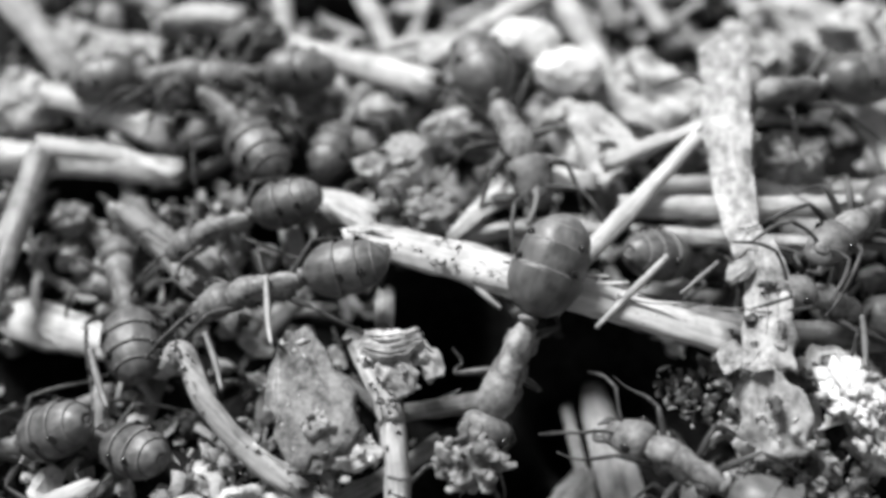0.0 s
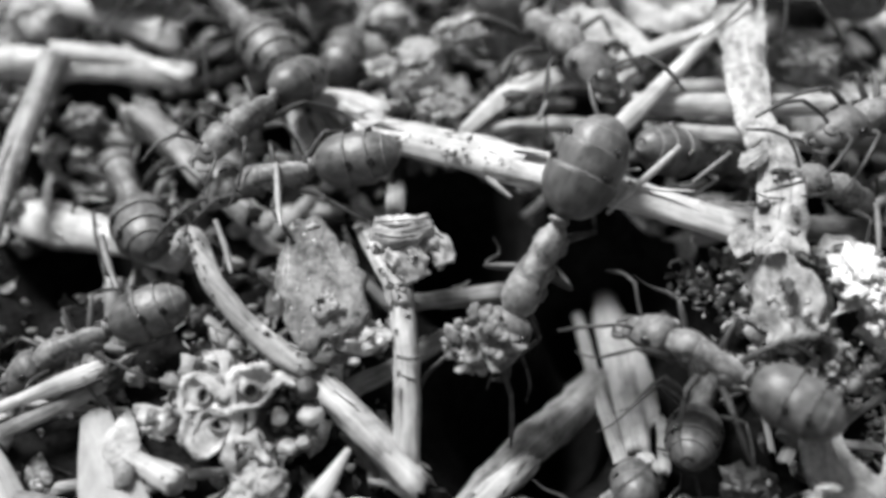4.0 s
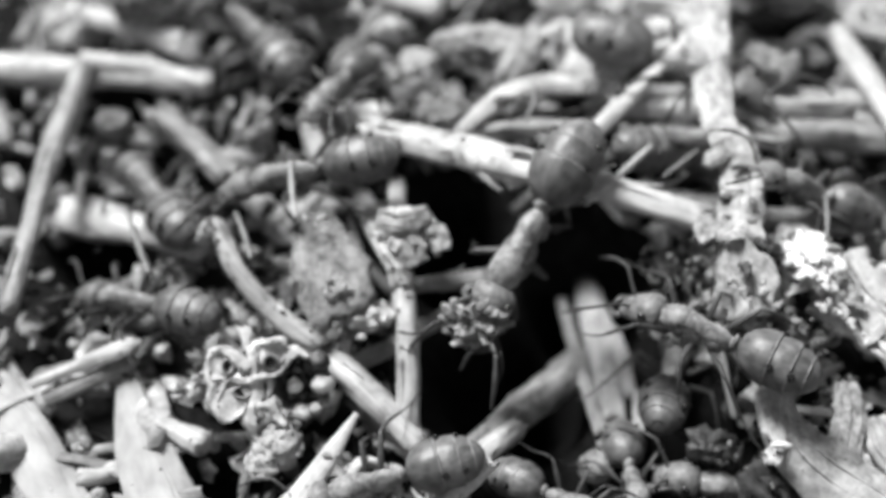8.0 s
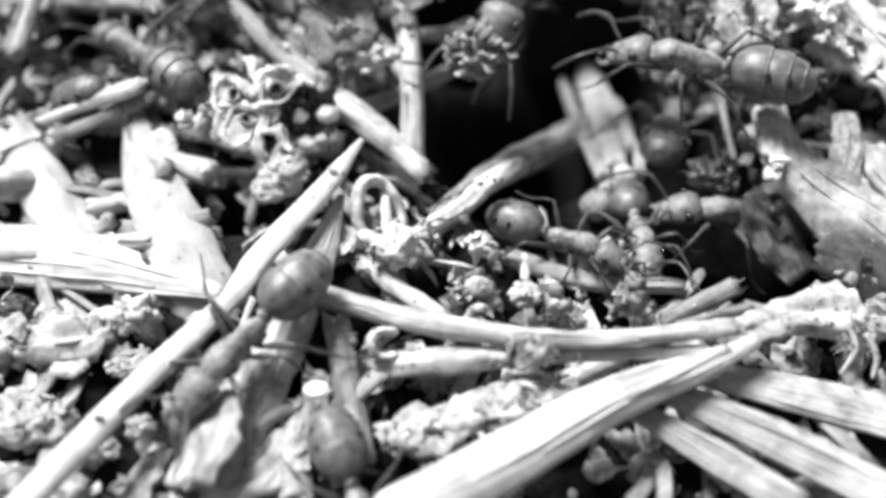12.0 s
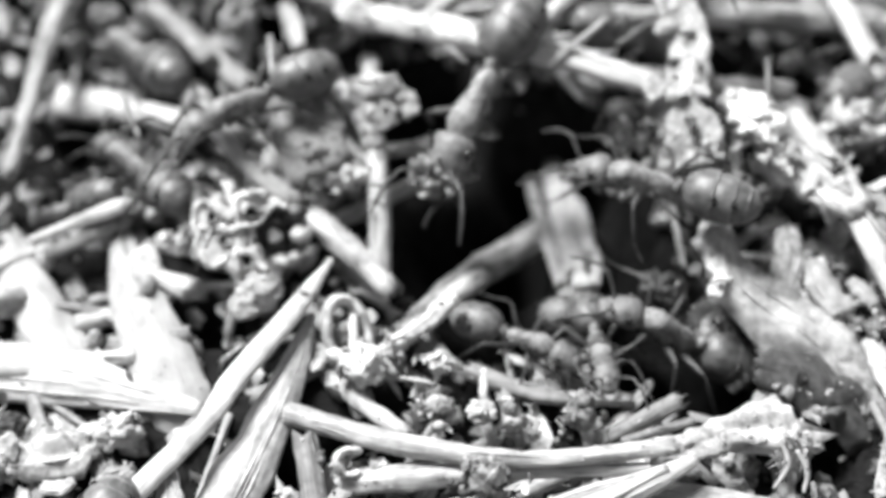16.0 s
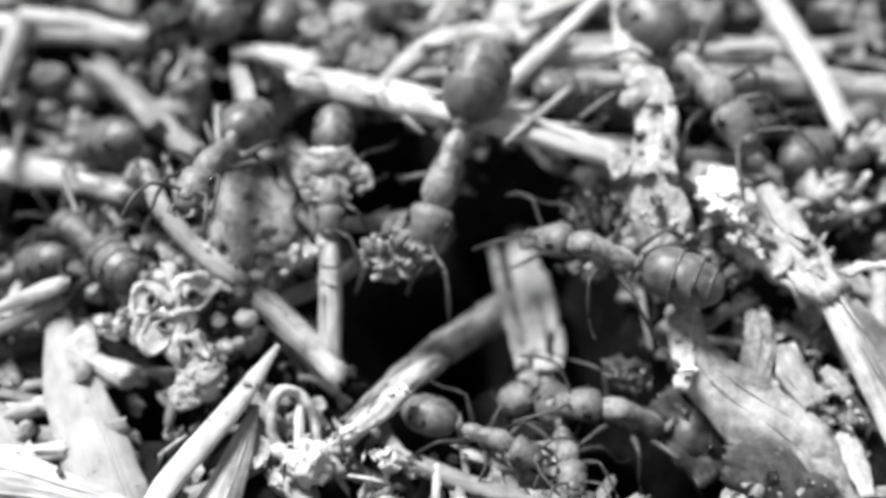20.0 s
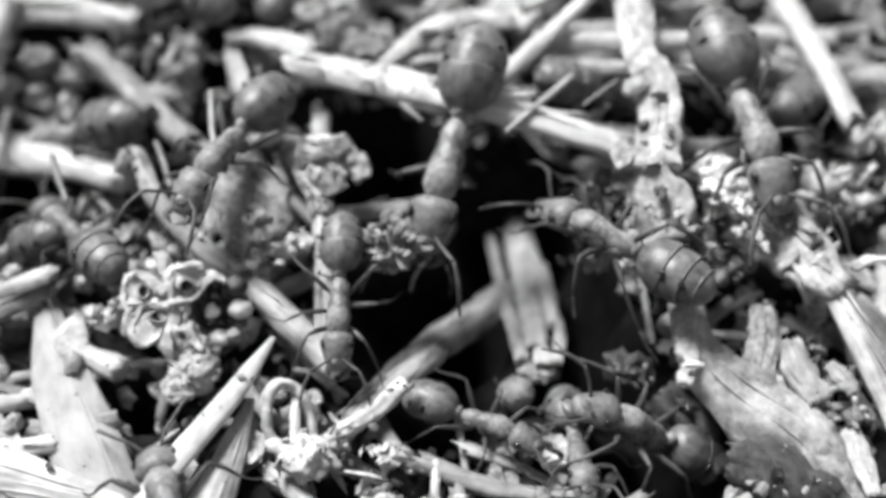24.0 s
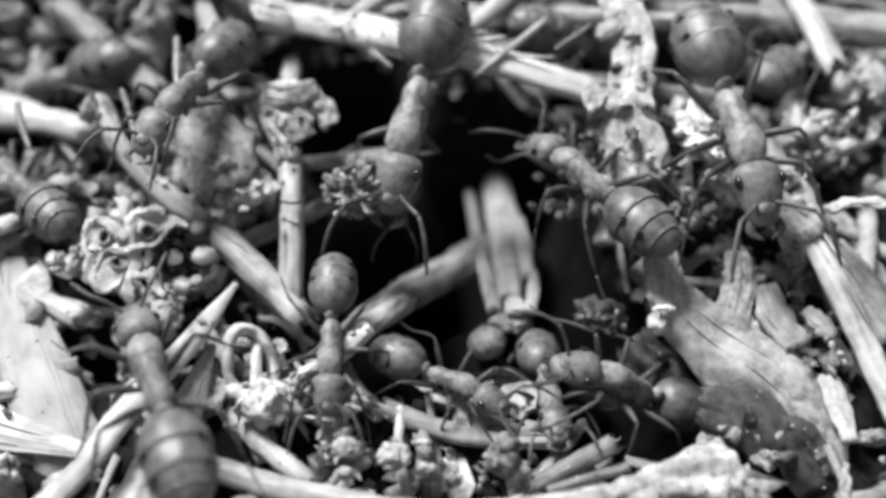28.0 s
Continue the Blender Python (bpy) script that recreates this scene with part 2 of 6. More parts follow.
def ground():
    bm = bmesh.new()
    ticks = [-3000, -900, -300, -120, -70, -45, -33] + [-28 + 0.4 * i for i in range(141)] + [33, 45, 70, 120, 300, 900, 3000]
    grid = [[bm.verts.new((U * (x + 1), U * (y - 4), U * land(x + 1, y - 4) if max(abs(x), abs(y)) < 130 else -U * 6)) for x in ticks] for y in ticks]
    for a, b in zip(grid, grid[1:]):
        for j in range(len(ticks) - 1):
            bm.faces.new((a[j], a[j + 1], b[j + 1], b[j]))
    thing("ground", bm, SOIL, "crumbly soil of the ant mound, coloured near-black for shade in the gaps", "soil", kind="structure")


# ---- litter pieces ----
def straw(pts, r0, r1, mat, label, flat=0.8, name="straw", ribs=5, rough=0.16, torn=0.6, group="", fibres=2, radii=None, crust=0):
    """A stalk, grooved lengthwise, with torn ends and a few loose fibres split from it."""
    bm = bmesh.new()
    seed = len(bpy.data.objects)
    rnd = random.Random(seed)
    length = sum((Vector(a) - Vector(b)).length for a, b in zip(pts, pts[1:]))
    tube(bm, pts, radii or [r0, r0 * 1.03, r1 * 0.98, r1], 22, max(10, int(length * 3)), flat, rough, ribs=ribs, torn=torn, seed=seed)
    ob = thing(name, bm, mat, label, name.replace("_", " "), group, along=(pts[0], pts[-1]))
    back = ob.matrix_basis.inverted()
    line = spline(pts, 20)
    for _ in range(fibres):
        k = rnd.choice((0, 16, rnd.randrange(3, 14)))
        r = (r0 + r1) * 0.5
        off = Vector((rnd.uniform(-0.7, 0.7), rnd.uniform(-0.7, 0.7), rnd.uniform(0.5, 0.9))) * r
        reach = [line[k] + off, line[k + 2] + off * 1.15, line[k + 4] + off * rnd.uniform(1.0, 1.9)]
        bm = bmesh.new()
        tube(bm, reach, [0.16 * r, 0.12 * r, 0.05 * r], 5, 8, 0.6)
        bmesh.ops.transform(bm, matrix=back, verts=bm.verts)
        part("fibre", bm, mat, ob)
    for _ in range(crust):
        k = rnd.randrange(1, 20)
        d = Vector((rnd.uniform(-0.9, 0.9), rnd.uniform(-0.9, 0.3), rnd.uniform(0.3, 0.9))).normalized()
        g = rnd.uniform(0.04, 0.15)
        o = new("crumb", grain_mesh(rnd.choice((BARK, mat, mat, LEAF)), rnd.choice((0, 1, 5, 6, 7))))
        o.parent = ob
        o.matrix_basis = back @ Matrix.LocRotScale((line[k].lerp(line[k + 1 if k < 19 else k], rnd.random()) + d * (r0 + r1) * 0.5) * U, Euler((rnd.uniform(0, 6), rnd.uniform(0, 6), 0)), (g, g, g * 0.7))
    return ob


def blade(pts, widths, mat, label, thick=0.12, name="grass_sliver", curl=0.3, tilt=0.0, wavy=0.14, lumps=0.06, flakes=0, veins=3, ridge=0.03):
    """A flat torn strip with lengthwise veins, curled across; widths run along it, tilt leans it about its own line."""
    bm = bmesh.new()
    seed = len(bpy.data.objects)
    n = max(14, int(sum((Vector(a) - Vector(b)).length for a, b in zip(pts, pts[1:])) * 3))
    line = spline(pts, n)
    cols = 16
    for low in (False, True):
        rows = []
        for i, c in enumerate(line):
            way = (line[min(i + 1, n)] - line[max(i - 1, 0)]).normalized()
            side = way.cross(Vector((0, 0, 1))).normalized()
            top = side.cross(way)
            side, top = side * math.cos(tilt) + top * math.sin(tilt), top * math.cos(tilt) - side * math.sin(tilt)
            u = i / n * (len(widths) - 1)
            k = min(int(u), len(widths) - 2)
            w = widths[k] + (widths[k + 1] - widths[k]) * (u - k)
            row = []
            for j in range(cols + 1):
                s = j / cols * 2 - 1
                edge = 1 + wavy * noise.noise(Vector((i * 0.45, 3.0 * (s > 0), seed * 1.3)))
                lift = curl * w * (s * s - 0.4) * -0.5 + ridge * math.cos(s * 19 + 0.6 * noise.noise(Vector((i * 0.1, seed, 0)))) + lumps * w * noise.noise(Vector((s * 2, i * 0.3, seed)))
                tip = 0.22 * w * noise.noise(Vector((s * 2.2, seed, 2.0))) if i in (0, n) else 0.0
                row.append(bm.verts.new((c + side * s * w * 0.5 * edge + top * (lift - (thick if low else 0)) + way * tip) * U))
            rows.append(row)
        if not low:
            upper = rows
    for a, b, c, d in zip(upper, upper[1:], rows, rows[1:]):
        for j in range(cols):
            bm.faces.new((a[j], a[j + 1], b[j + 1], b[j]))
            bm.faces.new((c[j], d[j], d[j + 1], c[j + 1]))
        bm.faces.new((a[0], b[0], d[0], c[0]))
        bm.faces.new((a[-1], c[-1], d[-1], b[-1]))
    for a, c in ((upper[0], rows[0]), (rows[-1], upper[-1])):
        for j in range(cols):
            bm.faces.new((a[j], c[j], c[j + 1], a[j + 1]))
    net = [[v.co / U for v in row] for row in upper]
    bmesh.ops.recalc_face_normals(bm, faces=bm.faces)
    ob = thing(name, bm, mat, label, name.replace("_", " "), along=(pts[0], pts[-1]))
    back, rnd = ob.matrix_basis.inverted(), random.Random(seed)
    for _ in range(veins):
        j, a, b = rnd.randrange(2, cols - 1), rnd.randrange(0, n // 3), rnd.randrange(2 * n // 3, n + 1)
        bm = bmesh.new()
        tube(bm, [net[i][j] for i in range(a, b, 3)], [0.02, 0.045, 0.04, 0.015], 5, None, 0.6, 0.3)
        bmesh.ops.transform(bm, matrix=back, verts=bm.verts)
        part("vein", bm, mat, ob)
    for _ in range(flakes):
        g = rnd.uniform(0.14, 0.34) * max(widths)
        at = line[rnd.randrange(n)] + Vector((rnd.uniform(-0.4, 0.4), rnd.uniform(-0.2, 0.1), rnd.uniform(0.05, 0.2))) * max(widths)
        o = new("flake", grain_mesh(mat, rnd.choice((5, 6, 7))))
        o.parent = ob
        o.matrix_basis = back @ Matrix.LocRotScale(at * U, Euler((rnd.uniform(0.2, 1.0), rnd.uniform(-0.5, 0.5), rnd.uniform(0, 6))), (g, g, g * 0.7))
    return ob


GRAINS = {}


def grain_mesh(mat, kind):
    """Eight chips of each material, shared by all heaps: angular grains, rounded ones, a splinter and thin bent flakes."""
    if (mat.name, kind) not in GRAINS:
        bm = bmesh.new()
        rnd = random.Random(kind * 17 + len(mat.name))
        if kind < 4:
            ball(bm, (0, 0, 0), (1.0, 0.75, 0.62), None, 11, 8, 0.7, 1.3, kind * 3.7 + len(mat.name), 0.3)
        elif kind > 4:
            n = 9
            bend, rings = rnd.uniform(-0.5, 0.5), []
            for s, lift in ((1.0, 0.0), (0.55, 0.1), (0.55, -0.02), (1.0, -0.09)):
                rings.append([])
                for j in range(n):
                    a = 6.2832 * j / n
                    r = s * (0.75 + 0.6 * noise.noise(Vector((math.cos(a) * 1.6, math.sin(a) * 1.6, kind * 2.3 + len(mat.name)))))
                    x, y = r * math.cos(a), 0.8 * r * math.sin(a)
                    rings[-1].append(bm.verts.new(Vector((x, y, lift + bend * x * x + 0.42 * noise.noise(Vector((x * 2, y * 2, kind))))) * U))
            for a, b in zip(rings, rings[1:] + rings[:1]):
                if a is rings[1]:
                    continue
                for j in range(n):
                    bm.faces.new((a[j], a[(j + 1) % n], b[(j + 1) % n], b[j]))
            bm.faces.new(rings[1])
            bm.faces.new(rings[2][::-1])
            bmesh.ops.recalc_face_normals(bm, faces=bm.faces)
        else:
            size = (1.5, 0.3, 0.2)
            for _ in range(13):
                bm.verts.new(Vector([k * rnd.uniform(-1, 1) for k in size]) * U)
            hull = bmesh.ops.convex_hull(bm, input=bm.verts)
            bmesh.ops.delete(bm, geom=list({v for v in hull["geom_interior"] + hull["geom_unused"] if isinstance(v, bmesh.types.BMVert)}), context="VERTS")
        GRAINS[mat.name, kind] = mesh_of(bm, mat, kind < 4)
    return GRAINS[mat.name, kind]


def stick_grains(ob, c, r, mats, count, rnd, low=0.08, high=0.26, name="grain"):
    """Grains stuck round the lump ob, which lies at c with radii r."""
    back = ob.matrix_basis.inverted()
    for _ in range(count):
        d = Vector((rnd.gauss(0, 1), rnd.gauss(-0.2, 1), rnd.gauss(0.6, 0.8))).normalized()
        g = rnd.uniform(low, high) * rnd.choice((0.5, 0.8, 1.0, 1.5)) * (0.5 + max(r) * 0.3)
        at = Vector(c) + Vector((d.x * r[0], d.y * r[1], d.z * r[2])) * rnd.uniform(0.85, 1.05)
        kind = rnd.choice((0, 1, 4, 5, 5, 6, 6, 7))
        if kind > 4:
            g *= 1.8
        o = new("flake" if kind > 4 else name, grain_mesh(rnd.choice(mats), kind))
        o.parent = ob
        turn = d.to_track_quat("Z", "Y") @ Euler((rnd.uniform(-0.7, 0.7), rnd.uniform(-0.7, 0.7), rnd.uniform(0, 6))).to_quaternion()
        o.matrix_basis = back @ Matrix.LocRotScale(at * U, turn, (g, g, g))


def clod(c, r, mat, label, name="soil_clod", grains=26, rough=0.5, group="", mats=None):
    """A rough lump with angular grains stuck to it."""
    bm = bmesh.new()
    seed = len(bpy.data.objects)
    rnd = random.Random(seed)
    k = 0.86 if grains else 1.0
    ball(bm, c, (r[0] * k, r[1] * k, r[2] * k), None, 40, 26, rough, 1.8, seed, 0.8 * rough)
    ob = thing(name, bm, mat, label, name.replace("_", " "), group, along=(c, c))
    stick_grains(ob, c, r, mats or [mat], grains, rnd)
    return ob


def bark(pts, w, mat, label, flakes=24, name="bark_strip", mats=None, swell=(0.36, 0.46, 0.40, 0.5, 0.40), big=0.42, strands=0):
    """A papery strip: a flat lumpy core with plates peeling off it."""
    bm = bmesh.new()
    seed = len(bpy.data.objects)
    rnd = random.Random(seed)
    tube(bm, pts, [w * k for k in swell], 28, 16 * len(pts), 0.4, 1.0, seed=seed, torn=0.8, ribs=3)
    ob = thing(name, bm, mat, label, name.replace("_", " "), along=(pts[0], pts[-1]))
    back = ob.matrix_basis.inverted()
    line = spline(pts, 40)
    for _ in range(flakes):
        k = rnd.randrange(41)
        wide = w * swell[min(len(swell) - 1, int(k / 41 * len(swell)))]
        at = line[k] + Vector((rnd.uniform(-0.9, 0.9) * wide, rnd.uniform(-0.5, 0.1) * wide, rnd.uniform(0.0, 0.4) * wide))
        g = rnd.uniform(0.15, big) * w
        o = new("flake", grain_mesh(rnd.choice(mats or [mat]), rnd.choice((5, 6, 7))))
        o.parent = ob
        o.matrix_basis = back @ Matrix.LocRotScale(at * U, Euler((rnd.uniform(0.1, 1.0), rnd.uniform(-0.5, 0.5), rnd.uniform(0, 6))), (g, g, g * 0.8))
    for _ in range(strands):
        k = rnd.randrange(18, 41)
        a = line[k] + Vector((rnd.uniform(-0.4, 0.4), rnd.uniform(-0.5, 0.2), rnd.uniform(0.0, 0.35))) * w
        b = a + Vector((rnd.uniform(-0.5, 0.7), rnd.uniform(-0.7, 0.1), rnd.uniform(-0.5, 0.1))) * w * 0.8
        bm = bmesh.new()
        tube(bm, [a, a.lerp(b, 0.5) + Vector((0.1, 0.0, 0.1)) * w, b], [0.07 * w, 0.05 * w, 0.02 * w], 6, 8, 0.7, 0.3)
        bmesh.ops.transform(bm, matrix=back, verts=bm.verts)
        part("strand", bm, mat, ob)
    return ob


def rubble(c, r, label, count=26, low=0.10, high=0.42, mats=None, name="debris_heap"):
    """A loose heap of flakes, chips and grains that lean on one another."""
    rnd = random.Random(len(bpy.data.objects))
    ob = tagged(new(name), label, "debris")
    ob.location = Vector(c) * U
    for _ in range(count):
        at = Vector((rnd.gauss(0, 0.5) * r[0], rnd.gauss(0, 0.5) * r[1], rnd.uniform(-1, 0.6) * r[2]))
        g = rnd.uniform(low, high) * rnd.choice((0.6, 1.0, 1.0, 1.4))
        kind = rnd.choice((0, 1, 2, 4, 4, 5, 6, 7))
        o = new("flake" if kind > 4 else "splinter" if kind == 4 else "grain", grain_mesh(rnd.choice(mats or [CRUMB, CRUMB, BARK, DULL, LEAF]), kind))
        o.parent = ob
        o.matrix_basis = Matrix.LocRotScale(at * U, Euler((rnd.uniform(0, 6), rnd.uniform(-0.9, 0.9), rnd.uniform(0, 6))), (g, g, g * rnd.uniform(0.6, 1)))
    return ob


# ---- ants ----
LEGS = (("front_leg", 0.85, ((0.3, 0.05, -0.32), (1.05, 0.8, 0.22), (1.45, 1.7, -0.7), (1.65, 2.5, -1.0))),
        ("middle_leg", 0.15, ((0.34, 0, -0.36), (1.4, 0.15, 0.28), (2.05, -0.1, -0.75), (2.6, -0.5, -1.0))),
        ("hind_leg", -0.5, ((0.34, 0, -0.36), (1.35, -0.8, 0.38), (1.9, -1.9, -0.6), (2.3, -2.9, -1.0))))


def lathe(bm, rows, sides=24, rough=0.0):
    """Rings (y, z, half width, half height) along the ant's body, closed at both ends; rough makes it uneven."""
    rings = []
    for y, z, w, h in rows:
        rings.append([])
        for j in range(sides):
            a = 2 * math.pi * j / sides
            k = 1 + rough * noise.noise(Vector((2.2 * math.cos(a), 3 * y, 2.2 * math.sin(a))))
            rings[-1].append(bm.verts.new((U * w * k * math.cos(a), U * y, U * (z + h * k * math.sin(a)))))
    for a, b in zip(rings, rings[1:]):
        for j in range(sides):
            bm.faces.new((a[j], a[(j + 1) % sides], b[(j + 1) % sides], b[j]))
    bm.faces.new(rings[0][::-1])
    bm.faces.new(rings[-1])
    bmesh.ops.recalc_face_normals(bm, faces=bm.faces)
    return bm


def make_ant():
    """One worker ant, its head along y, about 7 mm long; the origin is the middle of its thorax."""
    ant = tagged(new("ant"), "dark wood ant with shiny gaster", "ant", "ants on the mound")
    def girth(u):
        return max(0.04, (1 - (1 - u / 0.42) ** 2.4) ** 0.5 if u < 0.42 else (1 - ((u - 0.42) / 0.59) ** 2.7) ** 0.6)

    def ring(u, k):
        return (-1.16 - 2.6 * u, 0.14 - 0.16 * u, 0.88 * k * girth(u), 0.80 * k * girth(u))
    bm = lathe(bmesh.new(), [ring(i / 16, 0.94) for i in range(17)], 24)
    gaster = part("gaster", bm, GASTER, ant, "dark banded gaster with dull sheen")
    for a, b in ((0.0, 0.43), (0.39, 0.68), (0.64, 0.86), (0.82, 1.0)):
        steps = [a + (b - a) * i / 9 for i in range(10)]
        rows = [ring(u, 0.93 + 0.10 * ((u - a) / (b - a)) ** 0.8) for u in steps]
        bm = lathe(bmesh.new(), rows + [ring(b - 0.004, 0.96)], 36, 0.03)
        part("tergite", bm, GASTER, gaster)
        if b < 0.9:
            y, z, w, h = ring(b - 0.012, 1.026)
            bm = bmesh.new()
            arc = [math.pi * (j / 16 * 1.1 - 0.05) for j in range(17)]
            tube(bm, [(w * math.cos(q), y, z + h * math.sin(q)) for q in arc], [0.003, 0.006, 0.009, 0.006, 0.003], 6, 32, 3.4, up=(0, 1, 0))
            part("segment_edge", bm, EDGE, gaster, "pale tergite edge")
    for u, tall in ((0.46, 0.19), (0.70, 0.19)):
        y, z, w, h = ring(u, 0.95)
        for q in (0.62, math.pi - 0.62):
            bm = bmesh.new()
            ball(bm, (w * math.cos(q), y, z + h * math.sin(q)), (0.11, 0.12, tall), None, 12, 8, 0.4, 1.5, u)
            part("side_spot", bm, EYE_SPOT_HOLE, gaster, "dark spot on the gaster's side")
    bm = bmesh.new()
    lathe(bm, ((-1.24, -0.1, 0.10, 0.10), (-1.14, 0.06, 0.22, 0.26), (-1.06, 0.16, 0.25, 0.32), (-0.98, 0.04, 0.17, 0.2), (-0.82, -0.1, 0.13, 0.12)), 14)
    part("petiole", bm, BODY, ant)
    bm = lathe(bmesh.new(), ((-1.02, -0.10, 0.14, 0.15), (-0.92, -0.06, 0.24, 0.27), (-0.68, 0.0, 0.31, 0.37), (-0.4, 0.05, 0.335, 0.41), (-0.2, 0.06, 0.335, 0.40), (-0.1, 0.06, 0.325, 0.385), (0.0, 0.08, 0.35, 0.40), (0.2, 0.11, 0.385, 0.42), (0.42, 0.13, 0.40, 0.43), (0.6, 0.13, 0.39, 0.42)), 26, 0.10)
    part("mesosoma", bm, BODY, ant)
    bm = lathe(bmesh.new(), ((0.40, 0.12, 0.36, 0.38), (0.46, 0.13, 0.415, 0.435), (0.66, 0.14, 0.45, 0.45), (0.86, 0.13, 0.455, 0.43), (1.04, 0.10, 0.42, 0.38), (1.2, 0.06, 0.35, 0.31), (1.34, 0.03, 0.29, 0.25)), 26, 0.09)
    part("pronotum", bm, BODY, ant)
    for s in (-1, 1):
        for y, z, w, l in ((-0.55, -0.10, 0.32, 0.26), (0.12, -0.08, 0.34, 0.22), (0.62, -0.06, 0.40, 0.16)):
            bm = bmesh.new()
            ball(bm, (s * w, y, z), (0.08, l, 0.22), Euler((0.5, 0, 0)), 12, 8, 0.4, 1.6, y)
            part("flank_plate", bm, SKULL, ant, "dark plate on the thorax's flank")
    bm = bmesh.new()
    tube(bm, [(0, 1.05, 0.03), (0, 1.3, 0.0), (0, 1.5, 0.0)], [0.34, 0.29, 0.28], 12)
    part("neck", bm, BODY, ant)
    bm = bmesh.new()
    lathe(bm, ((1.36, 0.0, 0.16, 0.12), (1.42, 0.02, 0.42, 0.26), (1.54, 0.03, 0.58, 0.38), (1.78, 0.0, 0.62, 0.44), (2.06, -0.08, 0.58, 0.42), (2.32, -0.18, 0.50, 0.35), (2.54, -0.28, 0.42, 0.26), (2.72, -0.36, 0.32, 0.17), (2.78, -0.38, 0.20, 0.1)), 28, 0.06)
    head = part("head", bm, SKULL, ant)
    head.location = (0, -0.12 * U, 0)
    bm = bmesh.new()
    ball(bm, (0, 2.52, -0.06), (0.24, 0.2, 0.1), Euler((-0.4, 0, 0)), 12, 8, 0.15, 2)
    part("clypeus", bm, BODY, head)
    for s in (-1, 1):
        bm = bmesh.new()
        ball(bm, (s * 0.53, 1.88, 0.16), (0.10, 0.17, 0.15), None, 10, 8)
        part("eye", bm, EYE_SPOT_HOLE, head, "small black eye")
        bm = bmesh.new()
        tube(bm, [(s * 0.26, 2.6, -0.4), (s * 0.36, 2.88, -0.5), (s * 0.08, 3.1, -0.56)], [0.14, 0.13, 0.03], 7, 8, 0.5)
        part("mandible", bm, LIMB, head)
        bm = bmesh.new()
        tube(bm, [(s * 0.2, 2.4, -0.02), (s * 0.5, 2.72, 0.25), (s * 0.9, 3.05, 0.4)], [0.055, 0.05, 0.06], 6, 8)
        tube(bm, [(s * 0.9, 3.05, 0.4), (s * 1.15, 3.6, 0.2), (s * 1.3, 4.2, -0.25)], [0.05, 0.06, 0.062, 0.035], 6, 14, rough=0.15)
        part("antenna", bm, LIMB, head)
    for name, y, pts in LEGS:
        for s in (-1, 1):
            q = [Vector((s * x, b, c)) for x, b, c in pts]
            bm = bmesh.new()
            tube(bm, [(s * 0.1, 0, -0.1), q[0]], [0.2, 0.11], 8)
            tube(bm, [q[0], q[0].lerp(q[1], 0.5) + Vector((0, 0, 0.06)), q[1]], [0.06, 0.115, 0.10, 0.055], 8, 8)
            leg = part(name, bm, LIMB, ant)
            leg.location = (0, U * y, 0)
            bm = bmesh.new()
            tube(bm, [q[1], q[1].lerp(q[2], 0.5) + Vector((0.04 * s, 0, 0.03)), q[2]], [0.045, 0.064, 0.056, 0.036], 7, 6)
            part("tibia", bm, LIMB, leg)
            bm = bmesh.new()
            tube(bm, [q[2], q[2].lerp(q[3], 0.5) + Vector((0, 0, -0.1)), q[3]], [0.034, 0.027, 0.02], 6, 6)
            part("tarsus", bm, LIMB, leg)
    return ant


def put_ant(base, m, size, label, seed, first, fold=0):
    """A copy of the ant with its legs set differently; fold tucks them under the body, in degrees."""
    ob = base if first else copy_thing(base, m)
    ob.matrix_basis = m @ Matrix.Diagonal((size, size, size, 1))
    tagged(ob, label, "ant", "ants on the mound")
    rnd = random.Random(seed)
    for leg in ob.children:
        if leg.name.split(".")[0].endswith("leg"):
            side = 1 if leg.data.vertices[8].co.x > 0 else -1
            leg.rotation_euler = (radians(rnd.uniform(-10, 10)), radians(rnd.uniform(-8, 8) + side * (22 if fold and side > 0 and "middle" in leg.name else fold)), radians(rnd.uniform(-16, 16)))
    return ob


def facing(x, y, z, yaw, pitch, roll=0):
    """The pose of an ant at a place in millimetres: yaw from the y axis, pitch nose up."""
    return pose(U * x, U * y, U * z, pitch, roll, yaw)


# ---- the place ----
ground()


def chaff(mat, count, name, label, seed, thin, thick):
    """Loose bits of stem, each a thing of its own, on a dozen shared shapes."""
    rnd = random.Random(seed)
    shapes = []
    for k in range(12):
        bm = bmesh.new()
        l, r = rnd.uniform(0.9, 3.4), rnd.uniform(thin, thick)
        tube(bm, [(0, -l / 2, 0), (rnd.uniform(-0.2, 0.2), 0, 0.1), (0, l / 2, 0)], [r, r * rnd.uniform(0.6, 1.1)], 9, 7, rnd.uniform(0.3, 0.9), 0.3, ribs=4, torn=0.9, seed=k + seed)
        shapes.append(mesh_of(bm, mat))
    made = 0
    while made < count:
        x, y = rnd.uniform(-17, 19), rnd.uniform(-21, 14)
        if pit(x, y) > 1.0:
            continue
        ob = new(name, shapes[rnd.randrange(12)])
        ob.matrix_basis = pose(U * x, U * y, U * (land(x, y) + rnd.uniform(0.15, 0.7)), rnd.uniform(-16, 16), rnd.uniform(-30, 30), rnd.uniform(0, 360))
        tagged(ob, label, "plant debris", "loose " + name.replace("_", " ") + " pieces")
        made += 1


